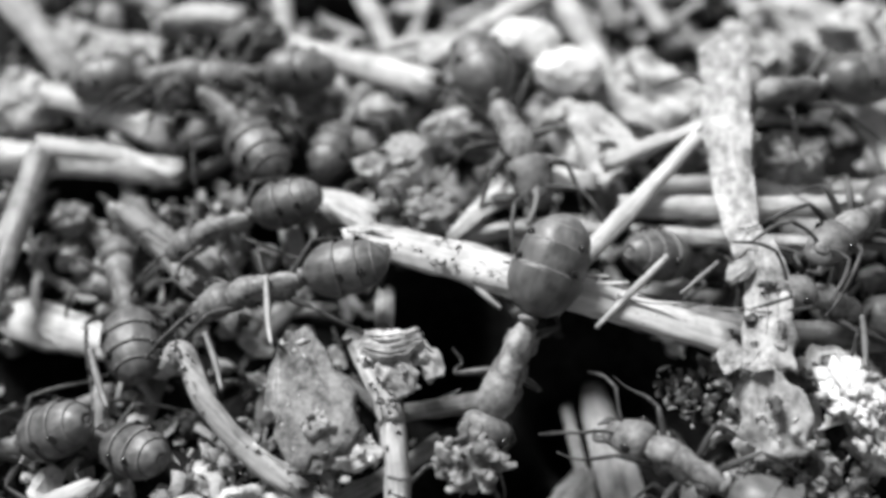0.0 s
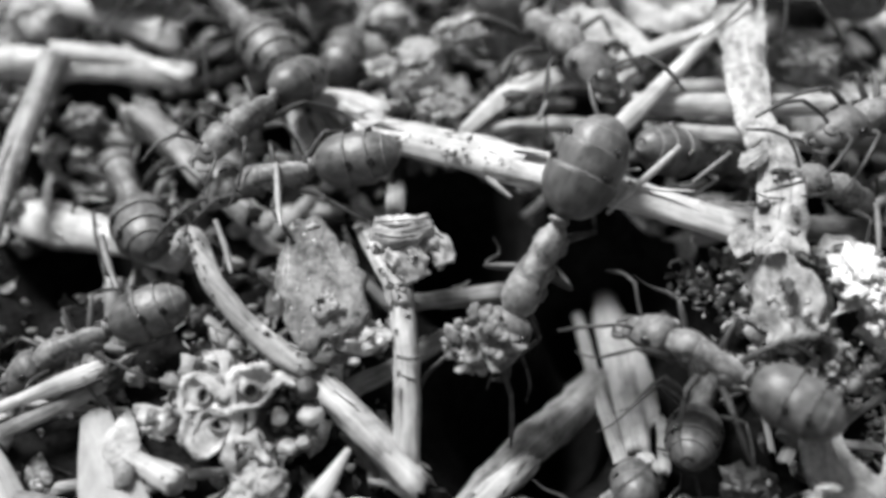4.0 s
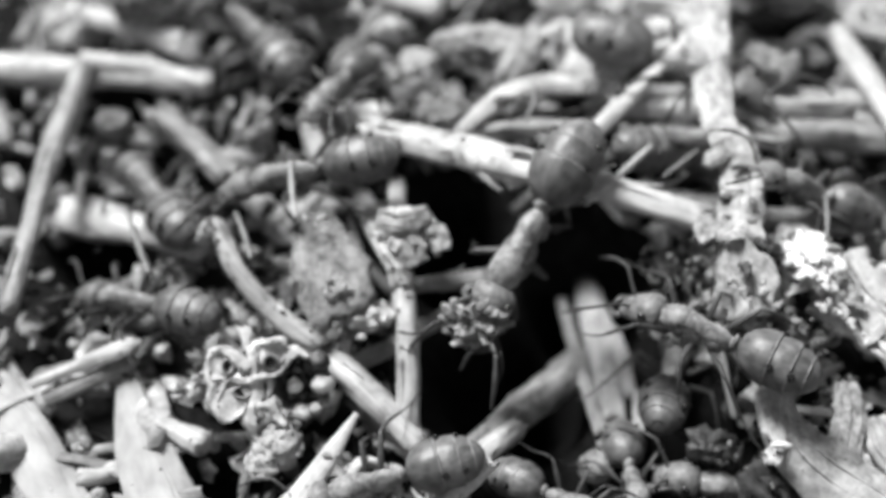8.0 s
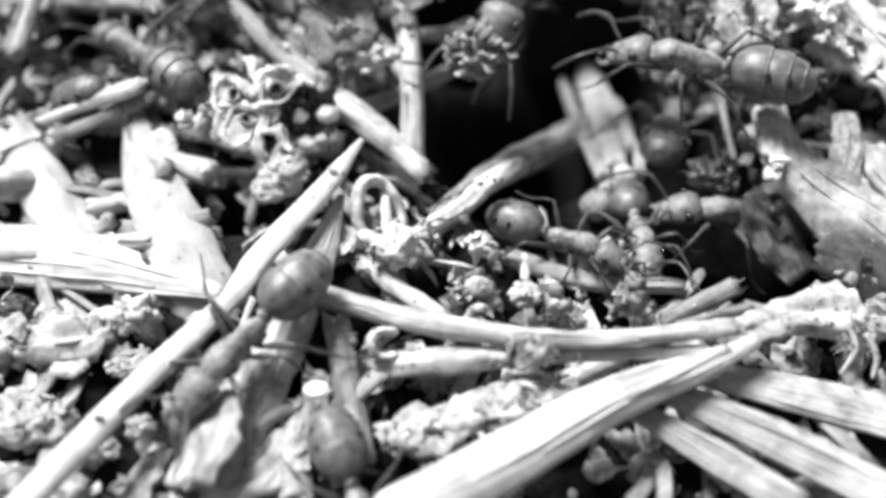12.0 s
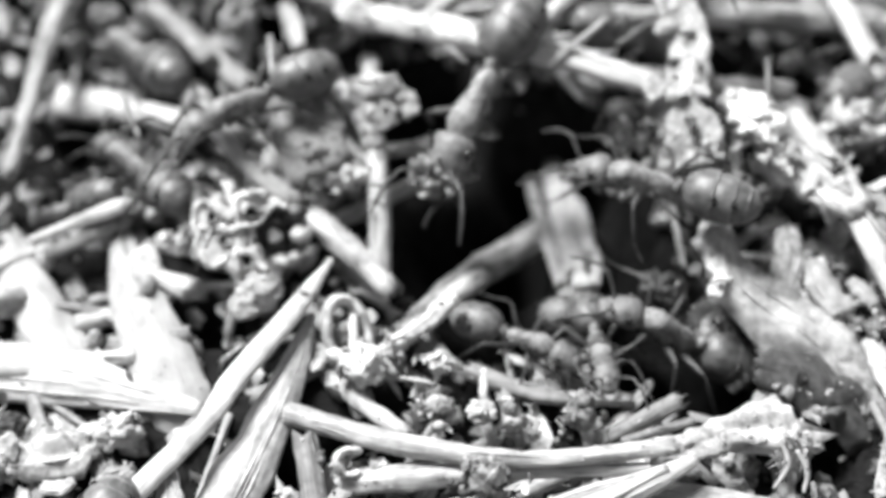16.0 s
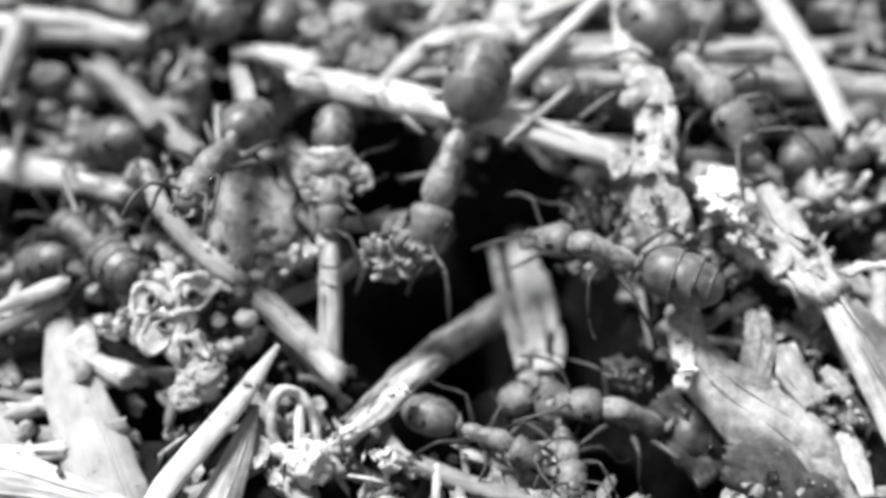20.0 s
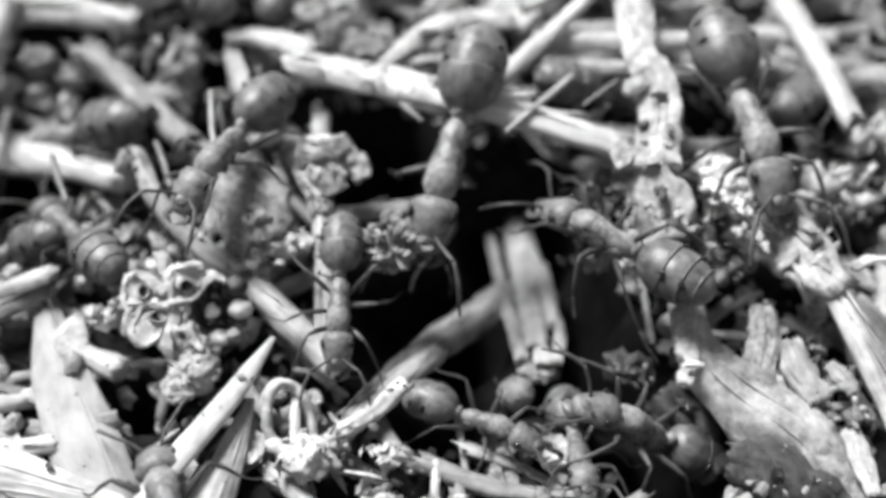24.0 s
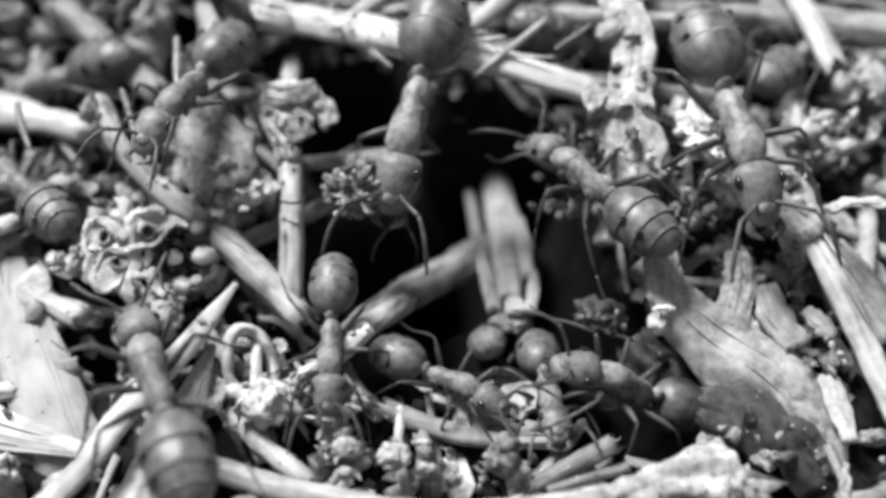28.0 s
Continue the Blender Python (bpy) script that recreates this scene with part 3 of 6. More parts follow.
def filler():
    """Crumbs and grit between the pieces that stand out, uncounted."""
    rnd = random.Random(4)
    for name, mat, count, low, high, label in (("crumbs", CRUMB, 2000, 0.10, 0.50, "soil crumbs and grit between the stems"),
                                               ("dark_crumbs", HUSK, 900, 0.10, 0.5, "dark husks and crumbs between the stems"),
                                               ("pale_crumbs", CHALK, 420, 0.06, 0.24, "pale grains of grit between the stems")):
        verts, faces = [], []
        for _ in range(count):
            x, y = rnd.uniform(-21, 23), rnd.uniform(-24, 18)
            if pit(x, y) > 1.3 or (y > 3 and rnd.random() < 0.45):
                continue
            r = rnd.uniform(low, high)
            m = Matrix.LocRotScale((x * U, y * U, U * (land(x, y) + rnd.uniform(-0.1, 0.5))), Euler((rnd.uniform(0, 6), rnd.uniform(0, 6), rnd.uniform(0, 6))), (r, r * rnd.uniform(0.5, 1), r * rnd.uniform(0.35, 1)))
            src = grain_mesh(mat, rnd.randrange(8))
            base = len(verts)
            verts += [m @ v.co for v in src.vertices]
            faces += [[base + i for i in p.vertices] for p in src.polygons]
        me = bpy.data.meshes.new("m")
        me.from_pydata(verts, [], faces)
        me.materials.append(mat)
        tagged(new(name, me), label, "litter", kind="stuff")


def scraps(mat, count, name, label, seed, low, high):
    """Scraps of leaf and bark lying between the straws."""
    rnd = random.Random(seed)
    made = 0
    while made < count:
        x, y = rnd.uniform(-17, 19), rnd.uniform(-21, 14)
        if pit(x, y) > 0.9 or (y > 3 and rnd.random() < 0.4):
            continue
        g = rnd.uniform(low, high)
        ob = new(name, grain_mesh(mat, rnd.choice((0, 4, 5, 6, 7))))
        ob.matrix_basis = Matrix.LocRotScale(Vector((x, y, land(x, y) + rnd.uniform(0.0, 0.6))) * U, Euler((rnd.uniform(-0.6, 0.6), rnd.uniform(-0.6, 0.6), rnd.uniform(0, 6))), (g * rnd.uniform(1, 1.4), g, g))
        tagged(ob, label, "plant debris", name.replace("_", " ") + " pieces")
        made += 1


filler()
scraps(LEAF, 200, "leaf_crumb", "grey crumpled crumb of dry leaf", 8, 0.25, 0.85)
scraps(BARK, 140, "bark_crumb", "pale ragged crumb of bark", 9, 0.2, 0.65)
scraps(CRUMB, 150, "soil_crumb", "grey rough crumb of soil", 10, 0.25, 0.75)
chaff(STRAW, 110, "straw_bit", "pale broken bit of straw in the litter", 5, 0.10, 0.30)
chaff(DULL, 200, "stem_bit", "dull weathered bit of stem in the litter", 6, 0.09, 0.32)


# ---- single pieces with a shape of their own ----
def hoop(bm, c, r, thin, turn, n=26, start=0.0, sweep=6.283, rough=0.2, flat=1.0):
    """A curled strip round c."""
    m = Euler(turn).to_matrix()
    pts = [Vector(c) + m @ Vector((r[0] * math.cos(start + sweep * i / n), r[1] * math.sin(start + sweep * i / n), 0.0)) for i in range(n + 1)]
    return tube(bm, pts, [thin, thin * 1.1, thin], 9, 3 * n, flat, rough, up=m @ Vector((0, 0, 1)))


def seed_pod(c, r):
    """A dark open pod: a bowl with a torn pale rim, glossy beads in it and buds on its edge."""
    bm = bmesh.new()
    m, n = Euler((0.8, 0.05, 0.0)).to_matrix(), 30
    rows = []
    for d, z in ((0.15, -0.95), (0.65, -0.8), (0.98, -0.35), (1.02, 0.0), (0.90, 0.04), (0.82, -0.3), (0.5, -0.6), (0.08, -0.68)):
        ring = []
        for j in range(n):
            a = 6.2832 * j / n
            k = d * (1 + 0.14 * noise.noise(Vector((math.cos(a) * 1.4, math.sin(a) * 1.4, 3.0))))
            up = z + (0.22 * noise.noise(Vector((math.cos(a) * 3, math.sin(a) * 3, 8.0))) if d > 0.85 else 0.0)
            ring.append(bm.verts.new((Vector(c) + m @ Vector((k * math.cos(a), k * math.sin(a), up)) * r) * U))
        rows.append(ring)
    for a, b in zip(rows, rows[1:]):
        for j in range(n):
            bm.faces.new((a[j], a[(j + 1) % n], b[(j + 1) % n], b[j]))
    bm.faces.new(rows[0][::-1])
    bm.faces.new(rows[-1])
    bmesh.ops.recalc_face_normals(bm, faces=bm.faces)
    ob = thing("seed_pod", bm, HUSK, "dark glossy open seed pod with pale rim", "seed pod", along=(c, c))
    back = ob.matrix_basis.inverted()
    rnd = random.Random(12)
    for j in range(26):
        a = 6.2832 * j / 26 + rnd.uniform(-0.1, 0.1)
        g = rnd.uniform(0.05, 0.14) * r
        o = new("rim_flake", grain_mesh(rnd.choice((BARK, CHALK, LEAF)), rnd.choice((0, 5, 6, 7))))
        o.parent = ob
        o.matrix_basis = back @ Matrix.LocRotScale((Vector(c) + m @ Vector((0.98 * math.cos(a), 0.98 * math.sin(a), 0.02)) * r) * U, Euler((rnd.uniform(0, 6), rnd.uniform(-0.8, 0.8), a)), (g * 1.5, g, g))
    for _ in range(46):
        a, d = rnd.uniform(0, 6.28), r * 0.72 * math.sqrt(rnd.random())
        g = rnd.uniform(0.08, 0.17) * r
        bm = bmesh.new()
        ball(bm, Vector(c) + m @ Vector((d * math.cos(a), d * math.sin(a), r * (-0.5 + 0.4 * (d / r) ** 2))), (g, g * 0.9, g), None, 12, 8, 0.2, 1.2, a)
        bmesh.ops.transform(bm, matrix=back, verts=bm.verts)
        part("bead", bm, BEAD, ob)
    for x, y, z, g, mat in ((-0.2, 0.4, -0.25, 0.2, BEAD), (-0.5, 0.0, -0.25, 0.15, BEAD), (-0.35, -0.5, -0.25, 0.16, BEAD), (-0.2, -0.1, 0.0, 0.26, HULL), (0.72, 0.02, 0.0, 0.38, PLASTER), (0.0, -1.0, -0.1, 0.34, PLASTER), (0.5, -0.85, 0.0, 0.22, CHALK), (0.55, 0.72, 0.0, 0.38, HUSK), (0.75, -0.5, -0.05, 0.2, HUSK)):
        bm = bmesh.new()
        ball(bm, Vector(c) + m @ Vector((x, y, z)) * r, (g * r, 0.95 * g * r, 0.85 * g * r), None, 18, 12, 0.3, 1.2, x + 3)
        bmesh.ops.transform(bm, matrix=back, verts=bm.verts)
        part("bud", bm, mat, ob)


# pans: middle, half width, half height, hole, its half width and height; ribs: a line and its radii; in the calyx's own plane
PANS = (((-0.65, -0.58), 0.48, 0.58, (-0.3, -0.41), 0.23, 0.14),
        ((0.43, 0.71), 0.46, 0.37, (0.47, 0.43), 0.16, 0.18),
        ((-0.91, 0.34), 0.39, 0.38, (-0.76, 0.3), 0.14, 0.18))
RIBS = ((((-0.15, 0.84), (-0.03, 0.42), (0.01, 0.03), (0.0, -0.52), (-0.09, -0.89), (-0.03, -1.31), (0.01, -1.62), (0.31, -1.83)), (0.05, 0.08, 0.105, 0.09, 0.07, 0.065, 0.035, 0.02)),
        (((0.01, 0.03), (-0.52, 0.03), (-0.89, -0.21), (-1.05, -0.63), (-0.97, -0.99), (-0.73, -1.18)), (0.09, 0.065, 0.045, 0.04, 0.035, 0.02)),
        (((0.01, 0.05), (0.37, 0.08), (0.68, 0.26), (0.94, 0.6), (1.2, 0.76), (1.54, 0.58)), (0.1, 0.09, 0.06, 0.065, 0.065, 0.02)),
        (((-0.13, 0.78), (0.05, 0.94), (0.42, 1.04), (0.78, 1.05), (0.9, 0.91)), (0.065, 0.04, 0.035, 0.035, 0.02)),
        (((-1.25, 0.78), (-1.32, 0.37), (-1.24, -0.1), (-0.99, -0.37)), (0.025, 0.035, 0.035, 0.02)),
        (((-1.23, 0.76), (-0.89, 0.76), (-0.47, 0.58), (-0.1, 0.26)), (0.025, 0.05, 0.08, 0.08)),
        (((0.16, -0.73), (0.47, -0.78), (0.73, -1.1), (0.91, -1.37)), (0.08, 0.095, 0.06, 0.02)),
        (((0.39, 0.05), (0.43, -0.26), (0.37, -0.58)), (0.025, 0.035, 0.025)),
        (((-0.39, 1.41), (-0.26, 1.1), (-0.15, 0.78)), (0.065, 0.075, 0.06)))


def withered_calyx(c, lean):
    """A pale withered calyx: grey pans, their holes plugged black as shade, held by bright raised ribs."""
    m = Matrix.Rotation(lean, 3, "X")

    def spot(x, y, up):
        wave = 0.22 * noise.noise(Vector((x * 0.9, y * 0.9, 4.0))) + 0.08 * noise.noise(Vector((x * 3.5, y * 3.5, 1.0)))
        return Vector(c) + m @ Vector((x, y, up + wave))
    ob = tagged(new("withered_calyx"), "pale withered calyx with dark holes and bright ribs", "calyx")
    ob.location = Vector(c) * U
    back = ob.matrix_basis.inverted()
    for (x, y), w, h, (hx, hy), hw, hh in PANS:
        bm = bmesh.new()
        n, rows = 40, []
        for d, lift in ((0.9, -0.16), (1.0, -0.05), (1.0, 0.05), (0.85, 0.0), (0.6, -0.06), (0.3, -0.05), (0.0, 0.02), (-0.02, -0.3)):
            ring = []
            for j in range(n):
                a = 6.2832 * j / n
                k = max(d, 0.0)
                edge = 1.08 + 0.34 * k * noise.noise(Vector((math.cos(a) * 1.4, math.sin(a) * 1.4, x * 3))) + 0.10 * k * noise.noise(Vector((math.cos(a) * 5, math.sin(a) * 5, y)))
                px, py = hx + (hw * math.cos(a)) * (1 - k) + (x - hx + w * math.cos(a)) * k * edge, hy + (hh * math.sin(a)) * (1 - k) + (y - hy + h * math.sin(a)) * k * edge
                ring.append(bm.verts.new(spot(px, py, lift) * U))
            rows.append(ring)
        for a, b in zip(rows, rows[1:]):
            for j in range(n):
                bm.faces.new((a[j], a[(j + 1) % n], b[(j + 1) % n], b[j]))
        bm.faces.new(rows[0][::-1])
        bmesh.ops.recalc_face_normals(bm, faces=bm.faces)
        bmesh.ops.transform(bm, matrix=back, verts=bm.verts)
        pan = part("pan", bm, CHALK, ob, "grey dished bract")
        # A black ellipsoid fills the hole; its colour takes the place of shade.
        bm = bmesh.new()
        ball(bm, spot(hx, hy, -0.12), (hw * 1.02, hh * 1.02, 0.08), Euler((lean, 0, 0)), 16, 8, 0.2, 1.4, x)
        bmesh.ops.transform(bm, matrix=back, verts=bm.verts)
        part("pit", bm, EYE_SPOT_HOLE, pan, "black plug standing in for the shade in a hole")
        if hw < 0.25:
            bm = bmesh.new()
            tube(bm, [spot(hx + 1.12 * hw * math.cos(0.35 * j), hy + 1.12 * hh * math.sin(0.35 * j), 0.03) for j in range(19)], [0.035, 0.05, 0.035], 7, 40, 1.0, 0.2)
            bmesh.ops.transform(bm, matrix=back, verts=bm.verts)
            part("hole_rim", bm, DULL, pan, "dark rim of a hole")
    for line, radii in RIBS:
        bm = bmesh.new()
        tube(bm, [spot(x, y, -0.02) for x, y in line], [2.6 * r for r in radii], 14, 8 * len(line), 0.24, 0.8, torn=0.4)
        bmesh.ops.transform(bm, matrix=back, verts=bm.verts)
        part("rib", bm, CHALK, ob, "bright raised rib")
    return ob


def curled_husk(c, r):
    """A white husk curled into a ring, with a sliver standing in it."""
    bm = bmesh.new()
    hoop(bm, c, (0.56 * r, 0.98 * r), 0.15 * r, (0.6, 0.1, 0.35), start=-0.6, sweep=5.9, rough=0.3, flat=1.7)
    ob = thing("curled_husk", bm, CHALK, "white husk curled into a ring", "husk", along=(c, c))
    back = ob.matrix_basis.inverted()
    stick_grains(ob, Vector(c) + Vector((0.5 * r, -0.9 * r, 0.1)), (0.5 * r, 0.5 * r, 0.4 * r), [CHALK, LEAF], 5, random.Random(21))
    for a, b, w in (((0.1, 0.7, 0.2), (0.2, -0.8, 0.3), 0.16), ((-0.4, -0.7, 0.1), (0.9, -1.6, 0.2), 0.3), ((0.6, -0.6, 0.2), (1.3, -1.3, 0.0), 0.24)):
        bm = bmesh.new()
        p, q = Vector(c) + Vector(a) * r, Vector(c) + Vector(b) * r
        tube(bm, [p, p.lerp(q, 0.5) + Vector((0.05, 0, 0.12)), q], [w * r * 0.7, w * r, w * r * 0.6], 9, 12, 0.6, 0.4, torn=0.6)
        bmesh.ops.transform(bm, matrix=back, verts=bm.verts)
        part("sliver", bm, WHITE if w < 0.2 else LEAF, ob)


def flower_head(c, r, mat, label, spikes=34, name="flower_head", seed=3):
    """A withered head of many short spikes round a core."""
    bm = bmesh.new()
    ball(bm, c, (0.55 * r, 0.55 * r, 0.5 * r), None, 14, 10, 0.4, 1.6, 3)
    ob = thing(name, bm, mat, label, name.replace("_", " "), along=(c, c))
    back = ob.matrix_basis.inverted()
    rnd = random.Random(seed)
    for _ in range(spikes):
        d = Vector((rnd.gauss(0, 1), rnd.gauss(-0.4, 1), rnd.gauss(0.5, 0.8))).normalized()
        e = Vector((rnd.uniform(-0.3, 0.3), rnd.uniform(-0.3, 0.3), rnd.uniform(-0.2, 0.3)))
        bm = bmesh.new()
        p = Vector(c)
        tube(bm, [p + d * 0.4 * r, p + (d + e * 0.5) * 0.75 * r, p + (d + e) * rnd.uniform(0.6, 1.1) * r], [0.09 * r, 0.20 * r, 0.10 * r], 7, 6, 0.25, 0.6)
        bmesh.ops.transform(bm, matrix=back, verts=bm.verts)
        part("spike", bm, mat, ob)


def white_patch(c, r, label, count=18, seed=5):
    """A ragged patch of bright crust: lumpy plates that overlap and lean the same way."""
    rnd = random.Random(seed)
    bm = bmesh.new()
    ball(bm, c, (0.62 * r[0], 0.72 * r[1], 0.6 * r[2]), None, 36, 24, 0.7, 2.2, seed, 0.7)
    ob = thing("white_crust", bm, HULL, label, "crust", along=(c, c))
    back = ob.matrix_basis.inverted()
    for k in range(count):
        a, d = 2.4 * k + rnd.uniform(-0.4, 0.4), math.sqrt((k + 0.5) / count)
        g = rnd.uniform(0.14, 0.30) * r[0]
        at = Vector(c) + Vector((0.8 * d * r[0] * math.cos(a), 0.9 * d * r[1] * math.sin(a), rnd.uniform(0.1, 0.6) * r[2] * (1.2 - d)))
        bm = bmesh.new()
        ball(bm, at, (g, g * rnd.uniform(0.6, 1.0), g * 0.5), Euler((rnd.uniform(0.2, 0.7), rnd.uniform(-0.3, 0.3), rnd.uniform(0, 6))), 14, 9, 0.8, 1.6, seed + k, 0.5)
        bmesh.ops.transform(bm, matrix=back, verts=bm.verts)
        part("plate", bm, rnd.choice((HULL, PLASTER, PLASTER)), ob)
    return ob


def fibre(pts, r, mat, label):
    """A hair-thin curved stalk."""
    bm = bmesh.new()
    tube(bm, pts, [r, r * 1.1, r * 0.6], 6, 18, 1.0, 0.15)
    return thing("thin_fibre", bm, mat, label, "fibre", along=(pts[0], pts[-1]))


straw([(-2.48, -0.62, 1.3), (-0.15, -1.5, 1.6), (2.34, -2.61, 1.9)], 0.56, 0.65, WHITE, "bleached straw with a frayed end across the mound", crust=30, flat=0.7, torn=1.0, fibres=4, rough=0.22)
straw([(1.52, -2.23, 1.9), (3.89, -3.21, 2.0), (7.85, -4.11, 1.2)], 0.66, 0.52, WHITE, "long bleached straw across the mound", fibres=3, flat=0.5)
straw([(-3.28, 0.59, 1.2), (-1.55, -0.74, 1.3)], 0.26, 0.28, WHITE, "pale dry straw lying on the ant mound")
straw([(3.96, -1.64, 1.6), (5.93, 0.54, 1.9), (8.1, 3.09, 2.2)], 0.29, 0.23, WHITE, "bleached straw leaning up from the mound")
straw([(5.07, 2.32, 1.3), (6.54, 2.78, 1.7), (8.11, 3.14, 2.2)], 0.29, 0.21, WHITE, "pale dry straw lying on the ant mound")
blade([(0.19, -0.53, 1.2), (1.58, 0.89, 1.4), (3.04, 1.68, 1.4), (4.69, 1.77, 1.2)], (0.31, 0.76, 0.83, 0.59), WHITE, "pale pointed grass blade with a dark spot", tilt=-0.1)
clod((1.8, 0.73, 1.55), (0.35, 0.17, 0.12), HUSK, "dark oval spot of mould on grass", name='mould_spot', grains=0, rough=0.2)
straw([(0.34, -0.13, 0.8), (2.83, 0.25, 0.8), (4.98, 0.22, 0.6)], 0.27, 0.27, STRAW, "pale dry straw lying on the ant mound")
fibre([(0.62, -2.18, 1.8), (1.11, -2.88, 1.7), (1.6, -3.25, 1.5)], 0.1, WHITE, "pale splinter hanging from a straw")
fibre([(2.45, -0.52, 1.8), (2.75, 0.37, 1.9), (2.76, 1.28, 2.0)], 0.07, DULL, "thin dark stalk by the straws")
blade([(8.91, 6.23, 2.90), (8.58, 3.24, 2.75), (8.45, 1.08, 2.60), (8.36, -0.79, 2.55), (8.54, -2.05, 2.50)], (1.60, 1.44, 1.22, 1.08, 0.99), BARK, "grey papery strip of bark standing in the litter", name='bark_strip', wavy=0.25, lumps=0.08, thick=0.2, tilt=-0.3, ridge=0.02)
blade([(8.65, -1.64, 2.55), (8.77, -2.68, 2.50), (8.69, -3.86, 2.45), (8.51, -4.89, 2.30), (8.49, -5.73, 2.10)], (0.92, 1.22, 1.30, 1.41, 1.30), MOTTLE, "white torn strip of bark with dark knots", name='bark_strip', wavy=0.28, lumps=0.07, thick=0.2, flakes=2, tilt=-0.4, ridge=0.02)
blade([(8.21, -5.37, 2.15), (8.33, -6.23, 1.90), (8.53, -6.95, 1.60), (8.65, -7.77, 1.30)], (1.01, 1.46, 1.82, 1.31), MOTTLE, "white torn strip of bark with dark knots", name='bark_strip', wavy=0.45, lumps=0.12, thick=0.2, flakes=4, tilt=-0.5)
rubble((8.57, -6.86, 1.75), (0.55, 0.6, 0.25), "pale flakes hanging from torn bark", count=18, low=0.06, high=0.24, mats=[LEAF, BARK, BARK], name="bark_flakes")
clod((8.48, -6.75, 2.20), (0.16, 0.30, 0.12), HUSK, "dark slit in the bark strip", name='bark_knot', grains=2, rough=0.4)
clod((8.70, -3.36, 2.75), (0.32, 0.10, 0.10), HUSK, "dark slit in the bark strip", name='bark_knot', grains=2, rough=0.4)
clod((8.90, -4.65, 2.60), (0.13, 0.24, 0.10), DULL, "dark slit in the bark strip", name='bark_knot', grains=1, rough=0.4)
blade([(8.46, -2.41, 2.60), (8.01, -2.79, 2.60), (7.76, -3.06, 2.50)], (0.52, 0.59, 0.24), BARK, "torn lip of a bark strip", name='bark_strip', wavy=0.3, thick=0.12, veins=1)
clod((8.25, -4.22, 2.3), (0.24, 0.22, 0.18), HUSK, "dark knot in the bark strip", name='bark_knot', grains=3, rough=0.3)
straw([(5.36, 0.7, 1.2), (9.18, 0.46, 1.4), (13.29, 0.7, 1.2)], 0.39, 0.39, STRAW, "pale dry straw lying on the ant mound")
straw([(5.69, 0.04, 0.8), (8.45, -0.44, 1.0), (10.99, -0.52, 0.8)], 0.29, 0.3, STRAW, "pale dry straw lying on the ant mound")
straw([(6.02, -2.33, 0.2), (9.17, -3.12, 0.2), (12.51, -3.41, 0.2)], 0.41, 0.41, DULL, "dull grey straw under the litter")
white_patch((10.74, -5.91, 1.50), (0.95, 1.15, 0.55), "ragged bright white patch of crust on bark", 26)
rubble((11.29, -7.16, 1.20), (0.75, 0.6, 0.25), "crumbly white flakes of plaster-like grit", count=26, low=0.08, high=0.32, mats=[PLASTER, CHALK, BARK], name="white_flakes")
blade([(9.78, -5.1, 1.1), (10.27, -4.8, 1.2), (11.04, -4.56, 1.1)], (0.61, 0.92, 0.61), PLASTER, "crumbly white flake of plaster-like grit", name='white_flake', flakes=2, lumps=0.28, wavy=0.5, thick=0.3, tilt=-0.3)
blade([(12.03, -5.32, 1.30), (12.39, -6.52, 1.30), (12.98, -7.77, 1.20)], (0.52, 0.62, 0.50), CHALK, "pale edge strip of a bark scrap", name='bark_scrap', wavy=0.4, lumps=0.15, thick=0.15)
blade([(10.68, -5.45, 1.2), (12.13, -6.89, 1.0), (13.61, -9.1, 0.8)], (1.57, 1.74, 1.57, 1.05), BARK, "pale crusty scrap of bark", name='bark_scrap', lumps=0.12, wavy=0.4, thick=0.3, flakes=6)
blade([(11.07, -6.26, 0.6), (12.13, -7.15, 0.5), (13.39, -8.47, 0.4)], (1.4, 1.74, 1.57), CHALK, "pale crusty scrap of bark", name='bark_scrap', lumps=0.35, wavy=0.4, thick=0.3, flakes=7)
straw([(-1.66, -1.78, 0.2), (-1.69, -3.27, 0.4)], 0.28, 0.27, STRAW, "pale dry straw lying on the ant mound", fibres=1)
straw([(-2.55, -3.61, 0.8), (-1.78, -5.35, 0.9), (-1.34, -6.29, 0.6)], 0.28, 0.3, STRAW, "pale jointed stem holding a withered head", crust=16, fibres=3, rough=0.25)
straw([(-1.4, -5.87, 0.6), (-1.19, -7.84, 0.2), (-1.15, -10.28, -0.8)], 0.33, 0.35, STRAW, "pale jointed stem in the litter", crust=6, fibres=1)
rubble((-0.97, -4.58, 1.3), (0.89, 0.79, 0.40), "withered bract cluster round a jointed stem", count=16, low=0.1, high=0.3, mats=[BARK, BARK, CHALK, LEAF], name='withered_flower')
blade([(-2.2, -4.45, 1.6), (-1.41, -4.75, 1.9), (-0.59, -4.33, 1.7)], (0.61, 0.98, 0.61), BARK, "papery crumpled bract of a withered flower", name='bract', lumps=0.12, wavy=0.4, tilt=-0.5)
blade([(-1.75, -5.0, 1.5), (-1.27, -5.29, 1.4), (-0.94, -5.75, 1.0)], (0.61, 1.0, 0.76), LEAF, "papery crumpled bract of a withered flower", name='bract', lumps=0.12, curl=0.2, wavy=0.4, tilt=-0.4)
blade([(-0.95, -4.54, 1.5), (-0.41, -4.79, 1.4), (-0.21, -5.28, 1.1)], (0.52, 0.7, 0.55), LEAF, "papery crumpled bract of a withered flower", name='bract', lumps=0.2, curl=0.2, wavy=0.4, tilt=-0.4)
